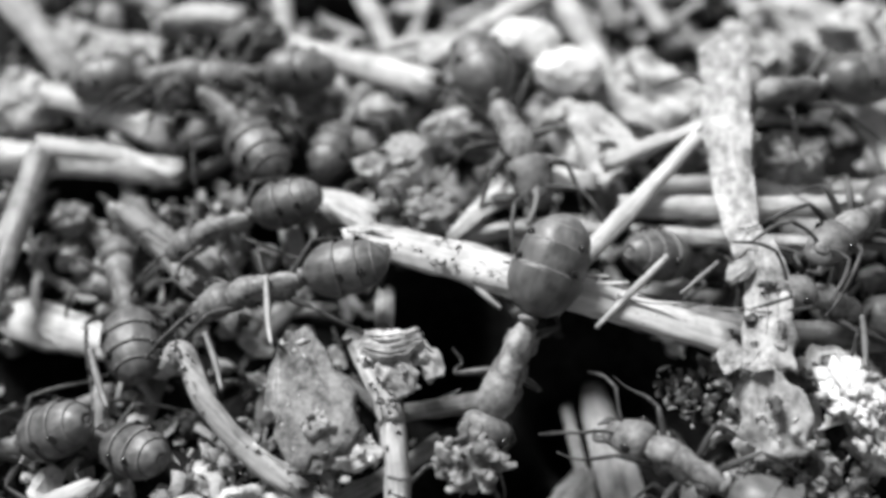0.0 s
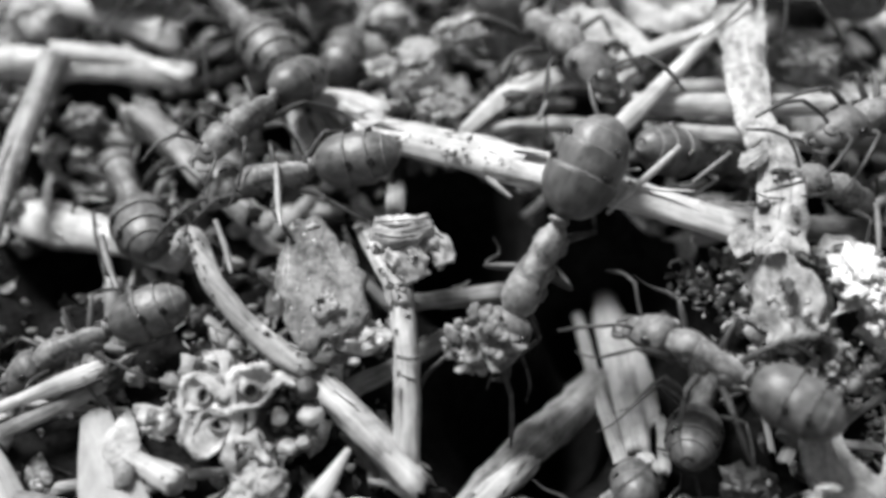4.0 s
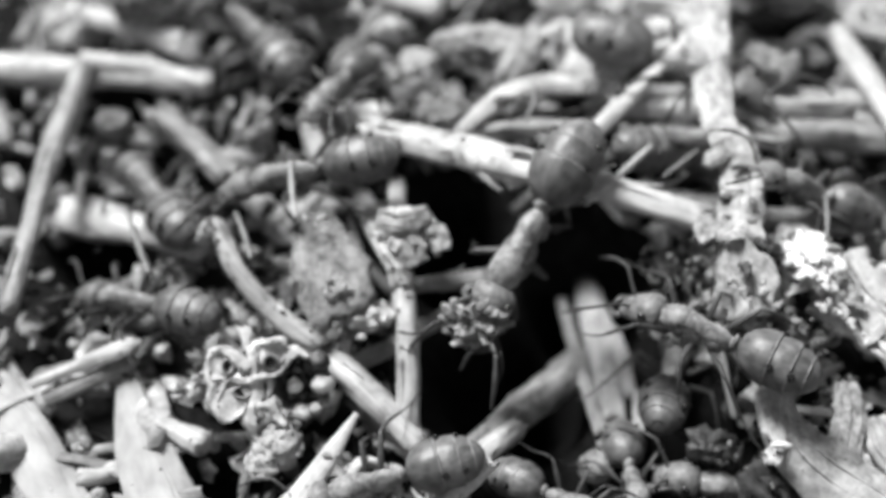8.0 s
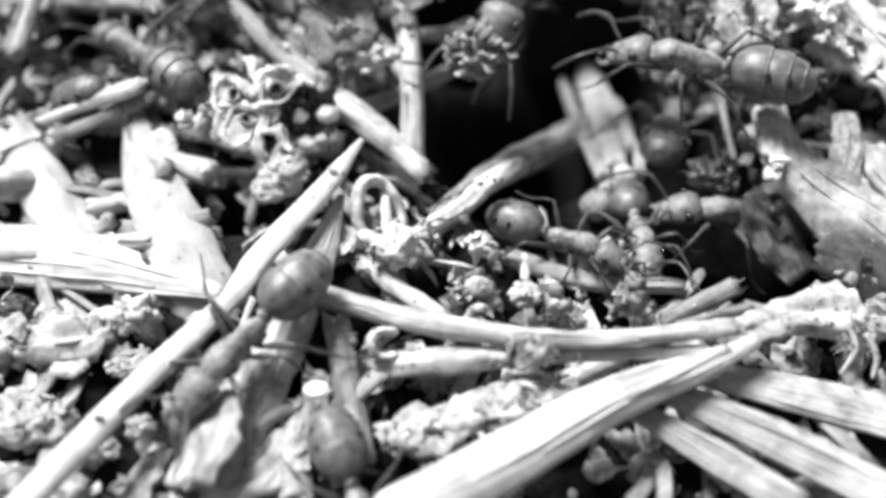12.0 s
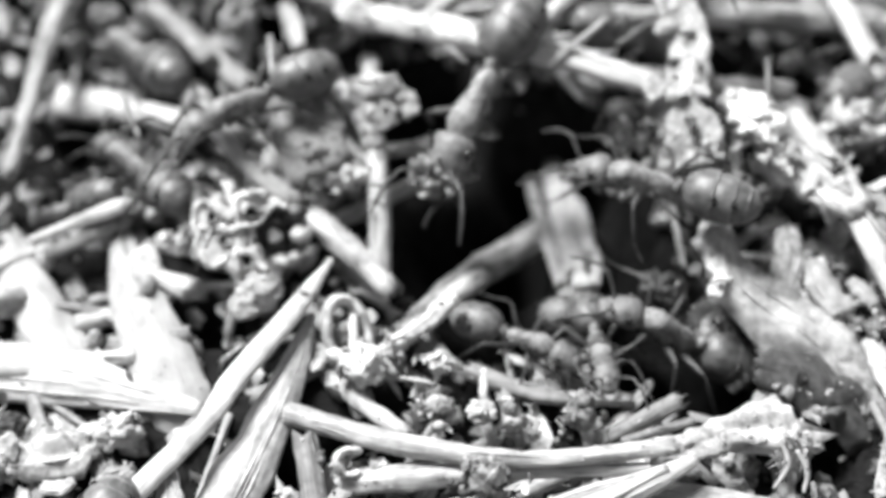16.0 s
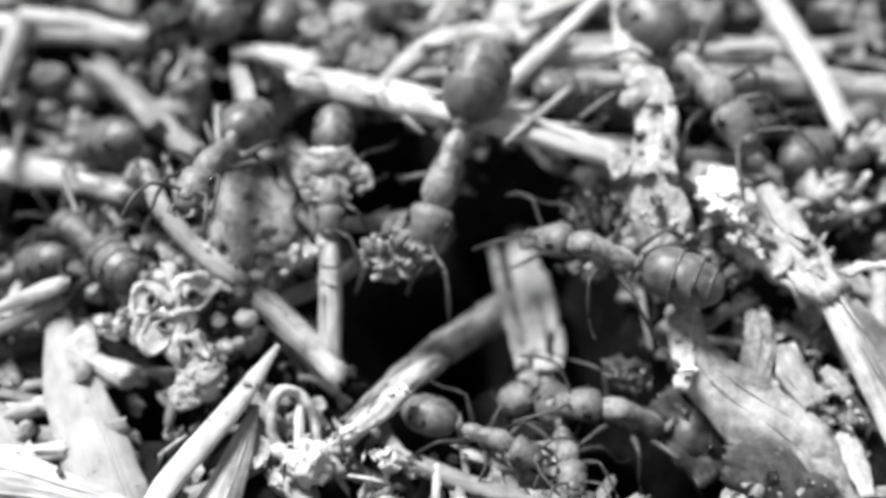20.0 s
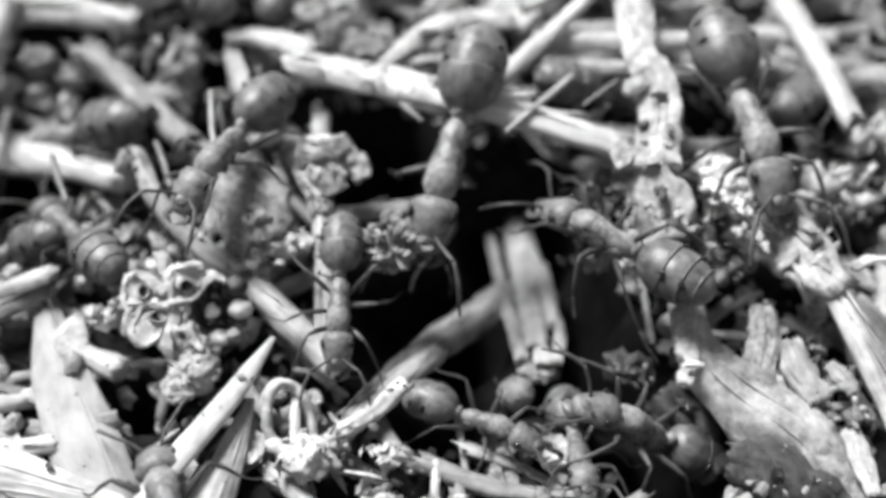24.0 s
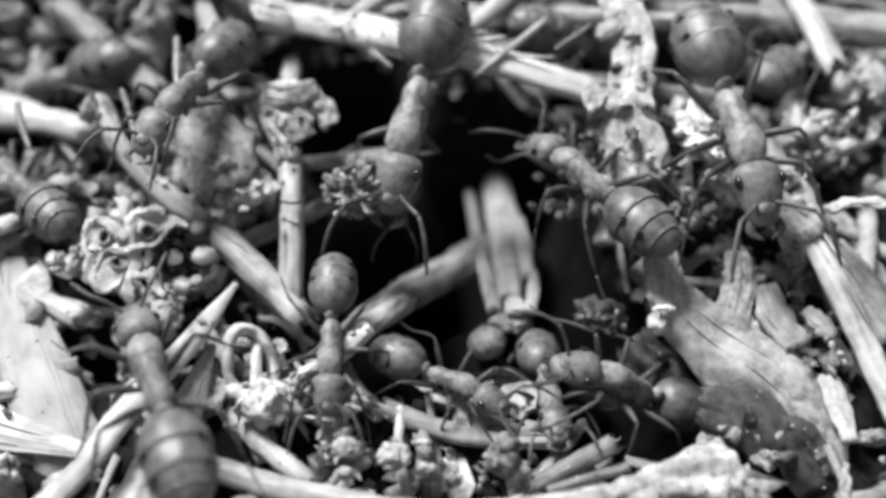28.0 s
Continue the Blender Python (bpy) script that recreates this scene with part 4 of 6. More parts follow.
clod((-0.8, -4.49, 1.0), (0.43, 0.36, 0.28), BARK, "ragged pale bract of a withered flower", name='bract', grains=5, rough=0.3)
straw([(-7.44, -4.88, 1.1), (-7.23, -4.53, 1.4), (-6.85, -4.84, 1.4), (-6.29, -5.98, 1.0), (-5.07, -7.19, 0.4), (-3.71, -8.02, 0.0)], 0.28, 0.32, STRAW, "pale straw with a hooked end", crust=34, fibres=4)
straw([(-3.66, -7.95, -0.4), (-2.18, -9.43, -0.5), (-0.77, -10.91, -0.8)], 0.4, 0.37, STRAW, "pale dry straw lying on the ant mound")
blade([(-4.19, -3.76, 1.1), (-3.62, -5.77, 1.1), (-3.17, -7.46, 0.7)], (1.0, 1.84, 2.17, 2.0, 1.5), CRUMB, "grey crumbling sheet of bark with stuck grains", name='bark_scrap', lumps=0.08, wavy=0.6, thick=0.35, curl=0.1, tilt=-0.25)
rubble((-3.9, -4.75, 1.9), (0.38, 0.20, 0.20), "bright beads of grit on bark", count=9, low=0.05, high=0.13, mats=[CHALK, HULL], name='grit_beads')
clod((-3.27, -6.54, 0.5), (0.68, 0.62, 0.70), BARK, "grey clod of soil with stuck grains", grains=18, mats=[CHALK, CRUMB])
clod((-2.4, -7.18, 0.4), (0.83, 0.49, 0.37), CHALK, "pale gritty lump of soil", grains=14, rough=0.35)
rubble((-5.84, -6.99, -0.2), (1.10, 0.84, 0.60), "pale gritty debris by the straw", mats=[CRUMB, LEAF, BARK, LEAF, DULL], count=22)
rubble((-4.8, -5.0, 0.0), (0.70, 1.35, 0.60), "grey debris under the clod", count=10, high=0.25)
rubble((-2.89, -7.78, 0.1), (0.74, 0.36, 0.60), "pale gritty debris by the straw", mats=[CRUMB, LEAF, BARK, LEAF, DULL], count=12, low=0.06, high=0.22)
straw([(-14.06, -0.6, -2.6), (-10.89, -2.18, -1.6), (-8.06, -3.62, -0.8)], 0.7, 0.46, WHITE, "pale dry straw lying on the ant mound")
straw([(-17.27, 4.5, -0.6), (-12.98, 4.0, -0.4), (-8.47, 3.24, -0.2)], 0.61, 0.48, STRAW, "pale dry straw lying on the ant mound")
straw([(-13.32, 4.27, 0.0), (-10.54, 3.85, 0.0), (-8.51, 3.02, 0.0)], 0.39, 0.28, WHITE, "pale dry straw lying on the ant mound")
straw([(-12.98, 3.76, 0.2), (-13.23, -1.21, 0.2), (-13.27, -6.71, 0.0)], 0.42, 0.32, DULL, "pale dry straw lying on the ant mound")
straw([(-10.09, 1.84, -0.3), (-8.75, 0.44, -0.2), (-7.4, -1.47, -0.0)], 0.38, 0.32, DULL, "pale dry straw lying on the ant mound")
rubble((-7.85, 2.26, -0.70), (1.3, 1.2, 0.5), "dim grey debris heaped behind the straws", count=26, low=0.15, high=0.6, mats=[DULL, CRUMB, LEAF, DULL, BARK])
rubble((-10.04, 2.48, -1.00), (1.2, 1.1, 0.5), "dim grey debris heaped behind the straws", count=26, low=0.15, high=0.6, mats=[DULL, CRUMB, LEAF, DULL, BARK])
rubble((-12.17, 1.13, -1.40), (1.2, 1.1, 0.5), "dim grey debris heaped behind the straws", count=26, low=0.15, high=0.6, mats=[DULL, CRUMB, LEAF, DULL, BARK])
rubble((-13.72, 2.77, -1.20), (1.2, 1.1, 0.5), "dim grey debris heaped behind the straws", count=26, low=0.15, high=0.6, mats=[DULL, CRUMB, LEAF, DULL, BARK])
rubble((-4.29, 1.93, -0.60), (0.9, 0.8, 0.5), "dim grey debris heaped behind the straws", count=26, low=0.15, high=0.6, mats=[DULL, CRUMB, LEAF, DULL, BARK])
rubble((-7.09, 0.54, -1.20), (0.8, 0.7, 0.5), "dim grey debris heaped behind the straws", count=26, low=0.15, high=0.6, mats=[DULL, CRUMB, LEAF, DULL, BARK])
straw([(-5.3, 8.71, 0.4), (-2.77, 7.49, 0.6), (-0.36, 6.32, 0.8)], 0.4, 0.56, WHITE, "pale dry straw lying on the ant mound")
straw([(-0.75, 7.57, 0.4), (1.31, 9.21, 0.6), (3.58, 11.18, 0.6)], 0.42, 0.45, STRAW, "pale dry straw lying on the ant mound")
straw([(-10.17, 2.11, -0.6), (-8.22, 0.12, -0.6), (-5.96, -2.46, -0.4)], 0.5, 0.41, DULL, "pale dry straw lying on the ant mound")
straw([(-4.95, 1.24, 0.2), (-4.74, 0.4, 0.2), (-4.55, -0.7, 0.2)], 0.26, 0.24, STRAW, "pale dry straw lying on the ant mound")
straw([(-5.01, 1.51, 0.6), (-3.74, 1.37, 0.6), (-2.17, 0.17, 0.8)], 0.23, 0.38, WHITE, "pale dry straw lying on the ant mound")
clod((2.83, 8.32, 1.0), (1.21, 0.81, 0.62), HULL, "smooth bright white husk", name='white_husk', grains=0, rough=0.14)
clod((4.17, 6.79, 1.0), (1.18, 0.89, 0.68), HULL, "smooth bright white husk", name='white_husk', grains=0, rough=0.14)
straw([(4.15, 11.67, 0.2), (4.92, 9.52, 0.2), (5.62, 7.22, 0.2)], 0.54, 0.45, STRAW, "pale dry straw lying on the ant mound")
straw([(5.86, 12.92, -0.3), (6.47, 10.39, -0.3)], 0.42, 0.41, DULL, "pale dry straw lying on the ant mound")
straw([(7.13, 12.92, -0.3), (8.07, 10.08, -0.3)], 0.47, 0.36, STRAW, "pale dry straw lying on the ant mound")
blade([(5.86, 7.25, 0.7), (6.95, 6.06, 0.8), (8.31, 5.01, 0.8)], (2.1, 2.68, 2.3), CHALK, "crumpled pale scrap of dry leaf", name='leaf_scrap', flakes=4, tilt=-0.3, lumps=0.25)
blade([(3.53, 5.11, 0.7), (4.64, 3.99, 0.8), (5.76, 2.54, 0.8)], (1.66, 2.22, 1.85), CHALK, "pale crumpled scrap of dry leaf", name='leaf_scrap', flakes=4, tilt=-0.3, lumps=0.25)
clod((10.97, 3.2, 0.6), (1.34, 0.95, 0.72), CRUMB, "grey lump of crumbly soil", grains=14, rough=0.35)
blade([(10.43, 9.54, 0.7), (12.17, 9.43, 0.8), (14.01, 8.66, 0.7)], (2.18, 2.78, 1.98), CHALK, "crumpled pale scrap of dry leaf", name='leaf_scrap', flakes=4, tilt=-0.4, lumps=0.25)
blade([(13.74, 9.64, 1.0), (14.69, 8.61, 1.0), (16.24, 8.61, 1.0)], (1.78, 2.76, 2.17), WHITE, "bright scrap of dry leaf", name='leaf_scrap', flakes=4, tilt=-0.4, lumps=0.2)
clod((-1.51, 2.9, 0.4), (1.17, 0.76, 0.58), BARK, "flaky grey lump of bark", grains=12)
clod((0.11, 4.06, 0.6), (1.00, 0.67, 0.51), CRUMB, "grey lump of crumbly soil", grains=16, mats=[CRUMB, CHALK])
clod((-0.24, 1.2, 0.2), (0.96, 0.73, 0.56), CRUMB, "grey lump of crumbly soil", grains=14)
rubble((-1.49, 2.18, 0.4), (1.33, 0.68, 0.60), "flaky grey debris by the straws", count=24, mats=[BARK, CRUMB, LEAF])
rubble((1.54, 2.36, 0.2), (1.07, 0.79, 0.60), "flaky grey debris by the straws", count=20)
clod((-2.34, 5.73, 0.2), (0.85, 0.59, 0.45), LEAF, "pale smooth oval seed", name='seed', grains=0, rough=0.2)
clod((-14.28, 6.67, -0.6), (1.46, 1.33, 1.01), LEAF, "grey rounded lump of soil", grains=4, rough=0.25)
clod((-11.86, 1.85, -0.8), (0.69, 0.62, 0.48), CRUMB, "grey rough lump of soil", grains=8, rough=0.5, mats=[CRUMB, LEAF, DULL])
clod((-1.12, 3.48, 0.4), (0.80, 0.73, 0.56), STRAW, "pale smooth oval seed", name='seed', grains=0, rough=0.25)
clod((-3.14, 4.06, 0.4), (0.91, 0.53, 0.40), LEAF, "pale smooth oval seed", name='seed', grains=0, rough=0.2)
seed_pod((-4.2, -9.3, 0.1), 0.88)
withered_calyx((-5.48, -9.44, 0.60), 0.56)
rubble((-6.35, -9.16, 0.25), (0.95, 0.55, 0.25), "pale crumbs and bracts of a withered calyx", count=9, low=0.08, high=0.26, mats=[CHALK, CHALK, BARK, LEAF], name="calyx_crumbs")
rubble((-7.50, -9.30, 0.00), (0.7, 0.5, 0.3), "pale crumbs and bracts of a withered calyx", count=16, low=0.08, high=0.3, mats=[CHALK, BARK, LEAF], name="calyx_crumbs")
rubble((-6.92, -8.2, -0.5), (0.75, 0.74, 0.60), "pale crumbs beside the husk", count=14, mats=[CRUMB, LEAF, BARK, LEAF, DULL])
clod((-4.76, -10.9, -0.7), (0.80, 0.76, 0.58), LEAF, "grey pitted seed case", name='seed_case', grains=5, rough=0.3)
straw([(-2.57, -10.24, -0.00), (-3.16, -11.42, 0.05), (-3.91, -12.79, 0.10), (-5.08, -14.73, 0.20), (-5.67, -15.99, 0.20), (-7.50, -18.41, 0.20), (-9.46, -21.27, 0.20), (-10.11, -22.26, 0.20)], 0.3, 0.3, WHITE, "bleached straw with a cut slanting tip", fibres=0, crust=7, flat=0.6, ribs=0, rough=0.08, torn=0.2, radii=[0.08, 0.27, 0.35, 0.37, 0.31, 0.35, 0.38, 0.37])
blade([(-3.09, -11.97, -0.40), (-3.47, -13.39, -0.50), (-4.15, -15.57, -0.60), (-4.97, -17.73, -0.70), (-5.63, -19.42, -0.80), (-6.14, -20.76, -0.80)], (0.22, 0.77, 1.40, 1.76, 1.78, 1.59), LEAF, "grey split blade of grass", tilt=0.05, lumps=0.08, wavy=0.2, curl=0.5, ridge=0.02)
blade([(-9.55, -8.57, -1.00), (-8.80, -10.70, -1.00), (-7.76, -12.81, -1.10), (-6.95, -14.35, -1.40), (-6.46, -15.22, -1.90)], (0.75, 1.60, 2.02, 1.94, 1.69), WOOD, "broad bleached sliver of wood", thick=0.35, name='wood_sliver', curl=0.3, tilt=-0.1, wavy=0.08, ridge=0.004, lumps=0.05, veins=2)
blade([(-14.61, -7.51, -1.20), (-12.95, -9.44, -1.20), (-11.66, -11.17, -1.20), (-10.52, -12.80, -1.50), (-9.81, -13.81, -2.00)], (1.04, 1.41, 1.63, 1.43, 1.27), WOOD, "broad bleached sliver of wood", thick=0.35, name='wood_sliver', curl=0.3, wavy=0.1, ridge=0.004, lumps=0.06, veins=2)
blade([(-11.85, -11.43, -1.6), (-10.94, -13.73, -1.8), (-9.87, -16.21, -2.0)], (1.18, 1.51, 1.85, 2.18), LEAF, "pale peeling sliver of wood", thick=0.3, name='wood_sliver', flakes=1, wavy=0.1)
blade([(-14.12, -13.20, -1.20), (-10.70, -13.60, -1.15), (-8.23, -14.23, -1.10), (-6.15, -14.80, -1.10)], (1.90, 1.75, 0.96, 0.37), WHITE, "broad bleached blade tapering under a straw", ridge=0.03, wavy=0.08, curl=0.3, tilt=-0.25, thick=0.25, veins=5, lumps=0.06)
straw([(-13.97, -13.29, -1.3), (-10.61, -13.09, -1.3), (-8.54, -12.88, -1.3)], 0.43, 0.28, WHITE, "pale dry straw lying on the ant mound")
straw([(-10.47, -11.5, -1.5), (-9.18, -11.18, -1.5)], 0.3, 0.3, WHITE, "pale dry straw lying on the ant mound")
straw([(-8.42, -9.95, -1.0), (-6.94, -10.8, -0.9)], 0.26, 0.37, WHITE, "pale dry straw lying on the ant mound")
straw([(-12.2, -8.96, -0.6), (-10.71, -8.34, -0.4), (-9.27, -7.81, -0.2)], 0.17, 0.27, WHITE, "pale dry straw lying on the ant mound")
straw([(-11.74, -9.32, -0.9), (-10.44, -8.64, -0.8), (-9.35, -7.95, -0.7)], 0.23, 0.27, DULL, "pale dry straw lying on the ant mound")
rubble((-10.88, -15.86, -2.0), (1.33, 1.20, 0.60), "grey debris between the slivers", count=14, high=0.7, mats=[LEAF, CRUMB, BARK])
rubble((-8.65, -15.55, -1.6), (0.94, 0.77, 0.60), "grey debris between the slivers", count=12, mats=[LEAF, CHALK, BARK])
rubble((-11.85, -7.08, -1.6), (1.81, 1.39, 0.60), "grey debris behind the slivers", count=20, high=0.6)
rubble((-11.2, -17.94, -2.0), (1.35, 0.99, 0.60), "grey debris between the slivers", count=14, high=0.7, mats=[LEAF, CRUMB, BARK])
rubble((-6.41, -7.51, -0.8), (1.21, 0.95, 0.60), "pale debris beside the husk", count=20, mats=[CRUMB, LEAF, BARK, LEAF, DULL])
blade([(4.95, -0.31, -5.59), (4.99, -2.58, -4.84), (5.14, -4.62, -4.19), (5.21, -6.77, -3.45), (5.14, -8.71, -2.73)], (0.22, 1.00, 1.10, 0.97, 0.62), STRAW, "split grey stem leaning into the dark gap", name="split_stem", ridge=0.05, wavy=0.08, curl=0.5, thick=0.3, veins=4, lumps=0.04)
blade([(4.00, -2.56, -5.00), (4.23, -5.13, -4.17), (4.47, -7.43, -3.29), (4.65, -9.37, -2.47)], (0.28, 0.36, 0.42, 0.44), STRAW, "grey splinter beside a split stem", name="split_stem", ridge=0.04, wavy=0.1, curl=0.6, thick=0.22, veins=2)
blade([(5.64, -4.47, -4.13), (5.72, -6.18, -3.51), (5.73, -7.75, -2.95)], (0.29, 0.49, 0.32), WHITE, "pale splinter on a split stem", name="split_stem", ridge=0.03, wavy=0.14, curl=0.6, thick=0.22, veins=1)
blade([(5.90, -7.54, -2.98), (5.84, -8.62, -2.54), (5.66, -9.67, -2.13)], (0.25, 0.37, 0.32), STRAW, "pale splinter on a split stem", name="split_stem", ridge=0.03, wavy=0.14, curl=0.5, thick=0.22, veins=1)
blade([(5.27, -8.88, -2.59), (5.26, -9.30, -2.39), (5.24, -9.62, -2.30)], (0.47, 0.55, 0.42), CHALK, "torn pale foot of a split stem", name="split_stem", ridge=0.03, wavy=0.3, curl=0.3, thick=0.22, veins=1)
clod((5.13, -9.7, -2.8), (0.73, 0.37, 0.28), LEAF, "grey swollen joint of a split stem", name='stem_joint', grains=3, rough=0.25)
straw([(4.49, -5.52, -4.60), (2.49, -8.18, -3.00), (1.02, -10.29, -1.70), (-0.35, -12.28, -1.20)], 0.55, 0.42, DULL, "grey stem with a broken pale end in the gap", crust=14, flat=0.9)
straw([(2.03, -9.63, -1.8), (0.61, -11.19, -1.2), (-0.85, -13.04, -1.0)], 0.34, 0.28, STRAW, "pale dry straw lying on the ant mound", fibres=4)
straw([(-1.04, -5.45, -0.4), (1.52, -4.81, -0.8)], 0.26, 0.3, DULL, "pale dry straw lying on the ant mound")
straw([(-3.34, -7.93, -1.4), (-1.75, -6.99, -1.5), (-0.13, -5.61, -1.8)], 0.3, 0.27, DULL, "pale dry straw lying on the ant mound")
straw([(-3.6, -15.27, -0.6), (-0.1, -16.48, -0.3), (3.08, -17.06, 0.0), (7.0, -16.78, 0.1)], 0.32, 0.24, STRAW, "pale dry straw lying on the ant mound", fibres=4)
straw([(-2.02, -17.21, -1.0), (1.37, -17.22, -0.6), (6.56, -17.24, -0.2)], 0.4, 0.19, STRAW, "pale dry straw lying on the ant mound", fibres=5)
bark([(6.72, -16.89, 0.0), (8.47, -16.22, -0.2), (9.64, -15.94, -0.5), (10.93, -16.04, -0.9)], 0.9, BARK, "knotty root end of a pale straw", name='root_end', flakes=40, swell=(0.35, 0.5, 0.75, 1.0, 0.8), big=0.14, mats=[BARK, CHALK], strands=26)
blade([(-1.43, -21.81, 0.10), (1.26, -20.25, 0.20), (3.86, -18.74, 0.30), (6.05, -17.87, 0.30), (7.56, -17.12, 0.20)], (1.51, 1.43, 1.15, 0.68, 0.25), WHITE, "broad bleached grass blade with a groove", ridge=0.025, wavy=0.05, curl=0.6, thick=0.25, veins=4, lumps=0.03)
blade([(5.16, -18.21, -0.40), (7.81, -19.50, -0.60), (10.43, -21.09, -0.70)], (0.58, 0.95, 0.99), STRAW, "pale ribbed flat straw with dark stains", ridge=0.05, wavy=0.06, curl=0.25, tilt=-0.25, thick=0.2, veins=5)
blade([(5.67, -17.56, -0.50), (8.36, -18.10, -0.70), (10.64, -18.67, -0.90), (12.62, -19.24, -1.00)], (0.56, 0.92, 1.06, 1.10), LEAF, "grey ribbed flat grass blade", ridge=0.05, wavy=0.06, curl=0.2, tilt=-0.2, thick=0.2)
blade([(4.30, -18.63, -0.50), (6.16, -19.81, -0.70), (8.08, -21.18, -0.80)], (0.50, 0.75, 0.79), STRAW, "pale ribbed flat straw with dark stains", ridge=0.05, wavy=0.1, curl=0.25, tilt=-0.25, thick=0.2, veins=5)
bark([(-1.66, -19.24, -1.0), (0.33, -18.79, -0.8), (2.56, -18.09, -0.6)], 1.3, BARK, "crumbly white piece of root", name='root_piece', flakes=60, big=0.3, mats=[CHALK, CHALK, BARK, WHITE], strands=12)
straw([(-3.03, -15.99, -0.6), (-2.64, -17.91, -0.8), (-2.2, -19.85, -1.0)], 0.33, 0.33, DULL, "pale dry straw lying on the ant mound")
clod((1.9, -17.43, 0.1), (0.65, 0.38, 0.29), CRUMB, "cluster of glassy sand grains", name='sand_lump', grains=36, mats=[LEAF, CRUMB])
rubble((2.16, -17.70, -0.10), (0.95, 0.42, 0.22), "dark crust sparkling with glassy sand grains", count=70, low=0.04, high=0.13, mats=[HUSK, HUSK, CRUMB, CHALK, HULL, BEAD], name="sand_crust")
rubble((-1.04, -13.65, -0.5), (1.18, 0.95, 0.60), "gritty debris round the straws", count=29, low=0.06, high=0.26, mats=[CRUMB, LEAF, BARK, LEAF, DULL])
rubble((-1.59, -16.73, -0.8), (0.90, 0.49, 0.60), "gritty debris round the straws", count=16, mats=[CRUMB, LEAF, BARK, LEAF, DULL])
clod((1.88, -15.26, -0.6), (0.42, 0.41, 0.32), CHALK, "pale rounded sand grain", name='sand_grain', grains=8)
clod((0.76, -13.72, -0.4), (0.39, 0.36, 0.28), CHALK, "pale rounded sand grain", name='sand_grain', grains=5)
rubble((2.94, -15.44, -0.6), (0.91, 0.50, 0.60), "gritty debris round the straws", count=23, low=0.08, high=0.28, mats=[CRUMB, LEAF, BARK, LEAF, DULL])
rubble((0.52, -15.02, -0.7), (0.92, 0.59, 0.60), "gritty debris round the straws", count=20, mats=[CRUMB, LEAF, BARK, LEAF, DULL])
rubble((4.49, -15.31, -0.8), (0.92, 0.51, 0.60), "gritty debris round the straws", count=17, mats=[CRUMB, LEAF, BARK, LEAF, DULL])
clod((-3.38, -17.71, -0.8), (0.32, 0.26, 0.20), CHALK, "pale rounded sand grain", name='sand_grain', grains=3)
rubble((-3.03, -18.24, -1.4), (0.88, 0.97, 0.60), "grey debris under the straws", count=24)
rubble((5.69, -19.08, -1.6), (1.74, 0.64, 0.60), "grey debris under the straws", count=40)
straw([(5.51, -15.87, -0.9), (7.49, -14.78, -0.9)], 0.23, 0.27, DULL, "pale dry straw lying on the ant mound")
straw([(5.77, -16.11, -0.8), (7.83, -15.48, -0.8)], 0.15, 0.15, DULL, "pale dry straw lying on the ant mound")
straw([(1.52, -13.39, -1.4), (3.71, -14.26, -1.4), (6.22, -14.45, -1.4)], 0.29, 0.22, DULL, "pale dry straw lying on the ant mound")
bm = hoop(bmesh.new(), (-1.71, -16.89, -0.4), (0.42, 0.34), 0.10, (0.5, 0.3, 0.4), start=0.6, sweep=4.6, rough=0.7, flat=1.4)
thing("curled_peel", bm, LEAF, "small ring of curled grey peel", "peel")
blade([(9.18, -8.98, 0.10), (9.28, -10.31, -0.05), (9.95, -11.30, -0.35), (10.99, -12.13, -0.75), (12.05, -12.75, -1.10), (12.84, -13.54, -1.45), (13.23, -14.34, -1.75), (13.27, -15.10, -2.10)], (0.96, 1.16, 1.66, 2.16, 2.21, 1.89, 1.31, 0.93), MOTTLE, "torn grey mottled dry leaf curling over the litter", name='leaf_scrap', veins=2, wavy=0.12, thick=0.1, tilt=-0.3, curl=0.45, lumps=0.1, ridge=0.01)
leaf_dark_half = blade([(9.87, -13.64, -0.75), (10.77, -13.82, -0.90), (11.69, -14.18, -1.15), (12.53, -14.71, -1.50), (13.20, -15.47, -2.00)], (0.93, 1.54, 1.77, 1.69, 1.38), DARK_LEAF, "dark speckled lower half of a torn leaf", name='leaf_scrap', flakes=2, thick=0.12, tilt=-0.25, lumps=0.12, wavy=0.5, veins=0, ridge=0.015)
stick_grains(leaf_dark_half, (11.61, -14.27, -1.20), (1.3, 0.8, 0.4), [LEAF, CRUMB, DARK_LEAF, DARK_LEAF], 12, random.Random(31), 0.04, 0.11)
blade([(8.95, -9.37, 0.30), (9.03, -10.19, 0.20), (9.06, -10.99, 0.10), (8.80, -11.76, 0.00)], (0.49, 0.71, 0.63, 0.34), CHALK, "pale crust on the stalk of a dry leaf", name='stalk_crust', wavy=0.7, lumps=0.2, thick=0.12, flakes=3, tilt=-0.4, veins=0)
clod((9.06, -11.37, 0.35), (0.30, 0.09, 0.08), HULL, "bright white chip on a leaf stalk", name='white_chip', grains=0, rough=0.4)
blade([(8.49, -11.08, -1.5), (9.23, -12.17, -1.9), (9.94, -13.42, -2.3)], (1.0, 1.49, 1.33, 0.83), DARK_LEAF, "dark smooth scrap of leaf", name='leaf_scrap', flakes=2, thick=0.15, tilt=-0.3, lumps=0.2, wavy=0.5)
blade([(14.22, -8.49, -0.6), (14.81, -9.76, -0.8), (15.41, -11.55, -1.0)], (1.16, 1.65, 1.82, 1.49), DULL, "dark flat scrap of bark", name='bark_scrap', thick=0.3)
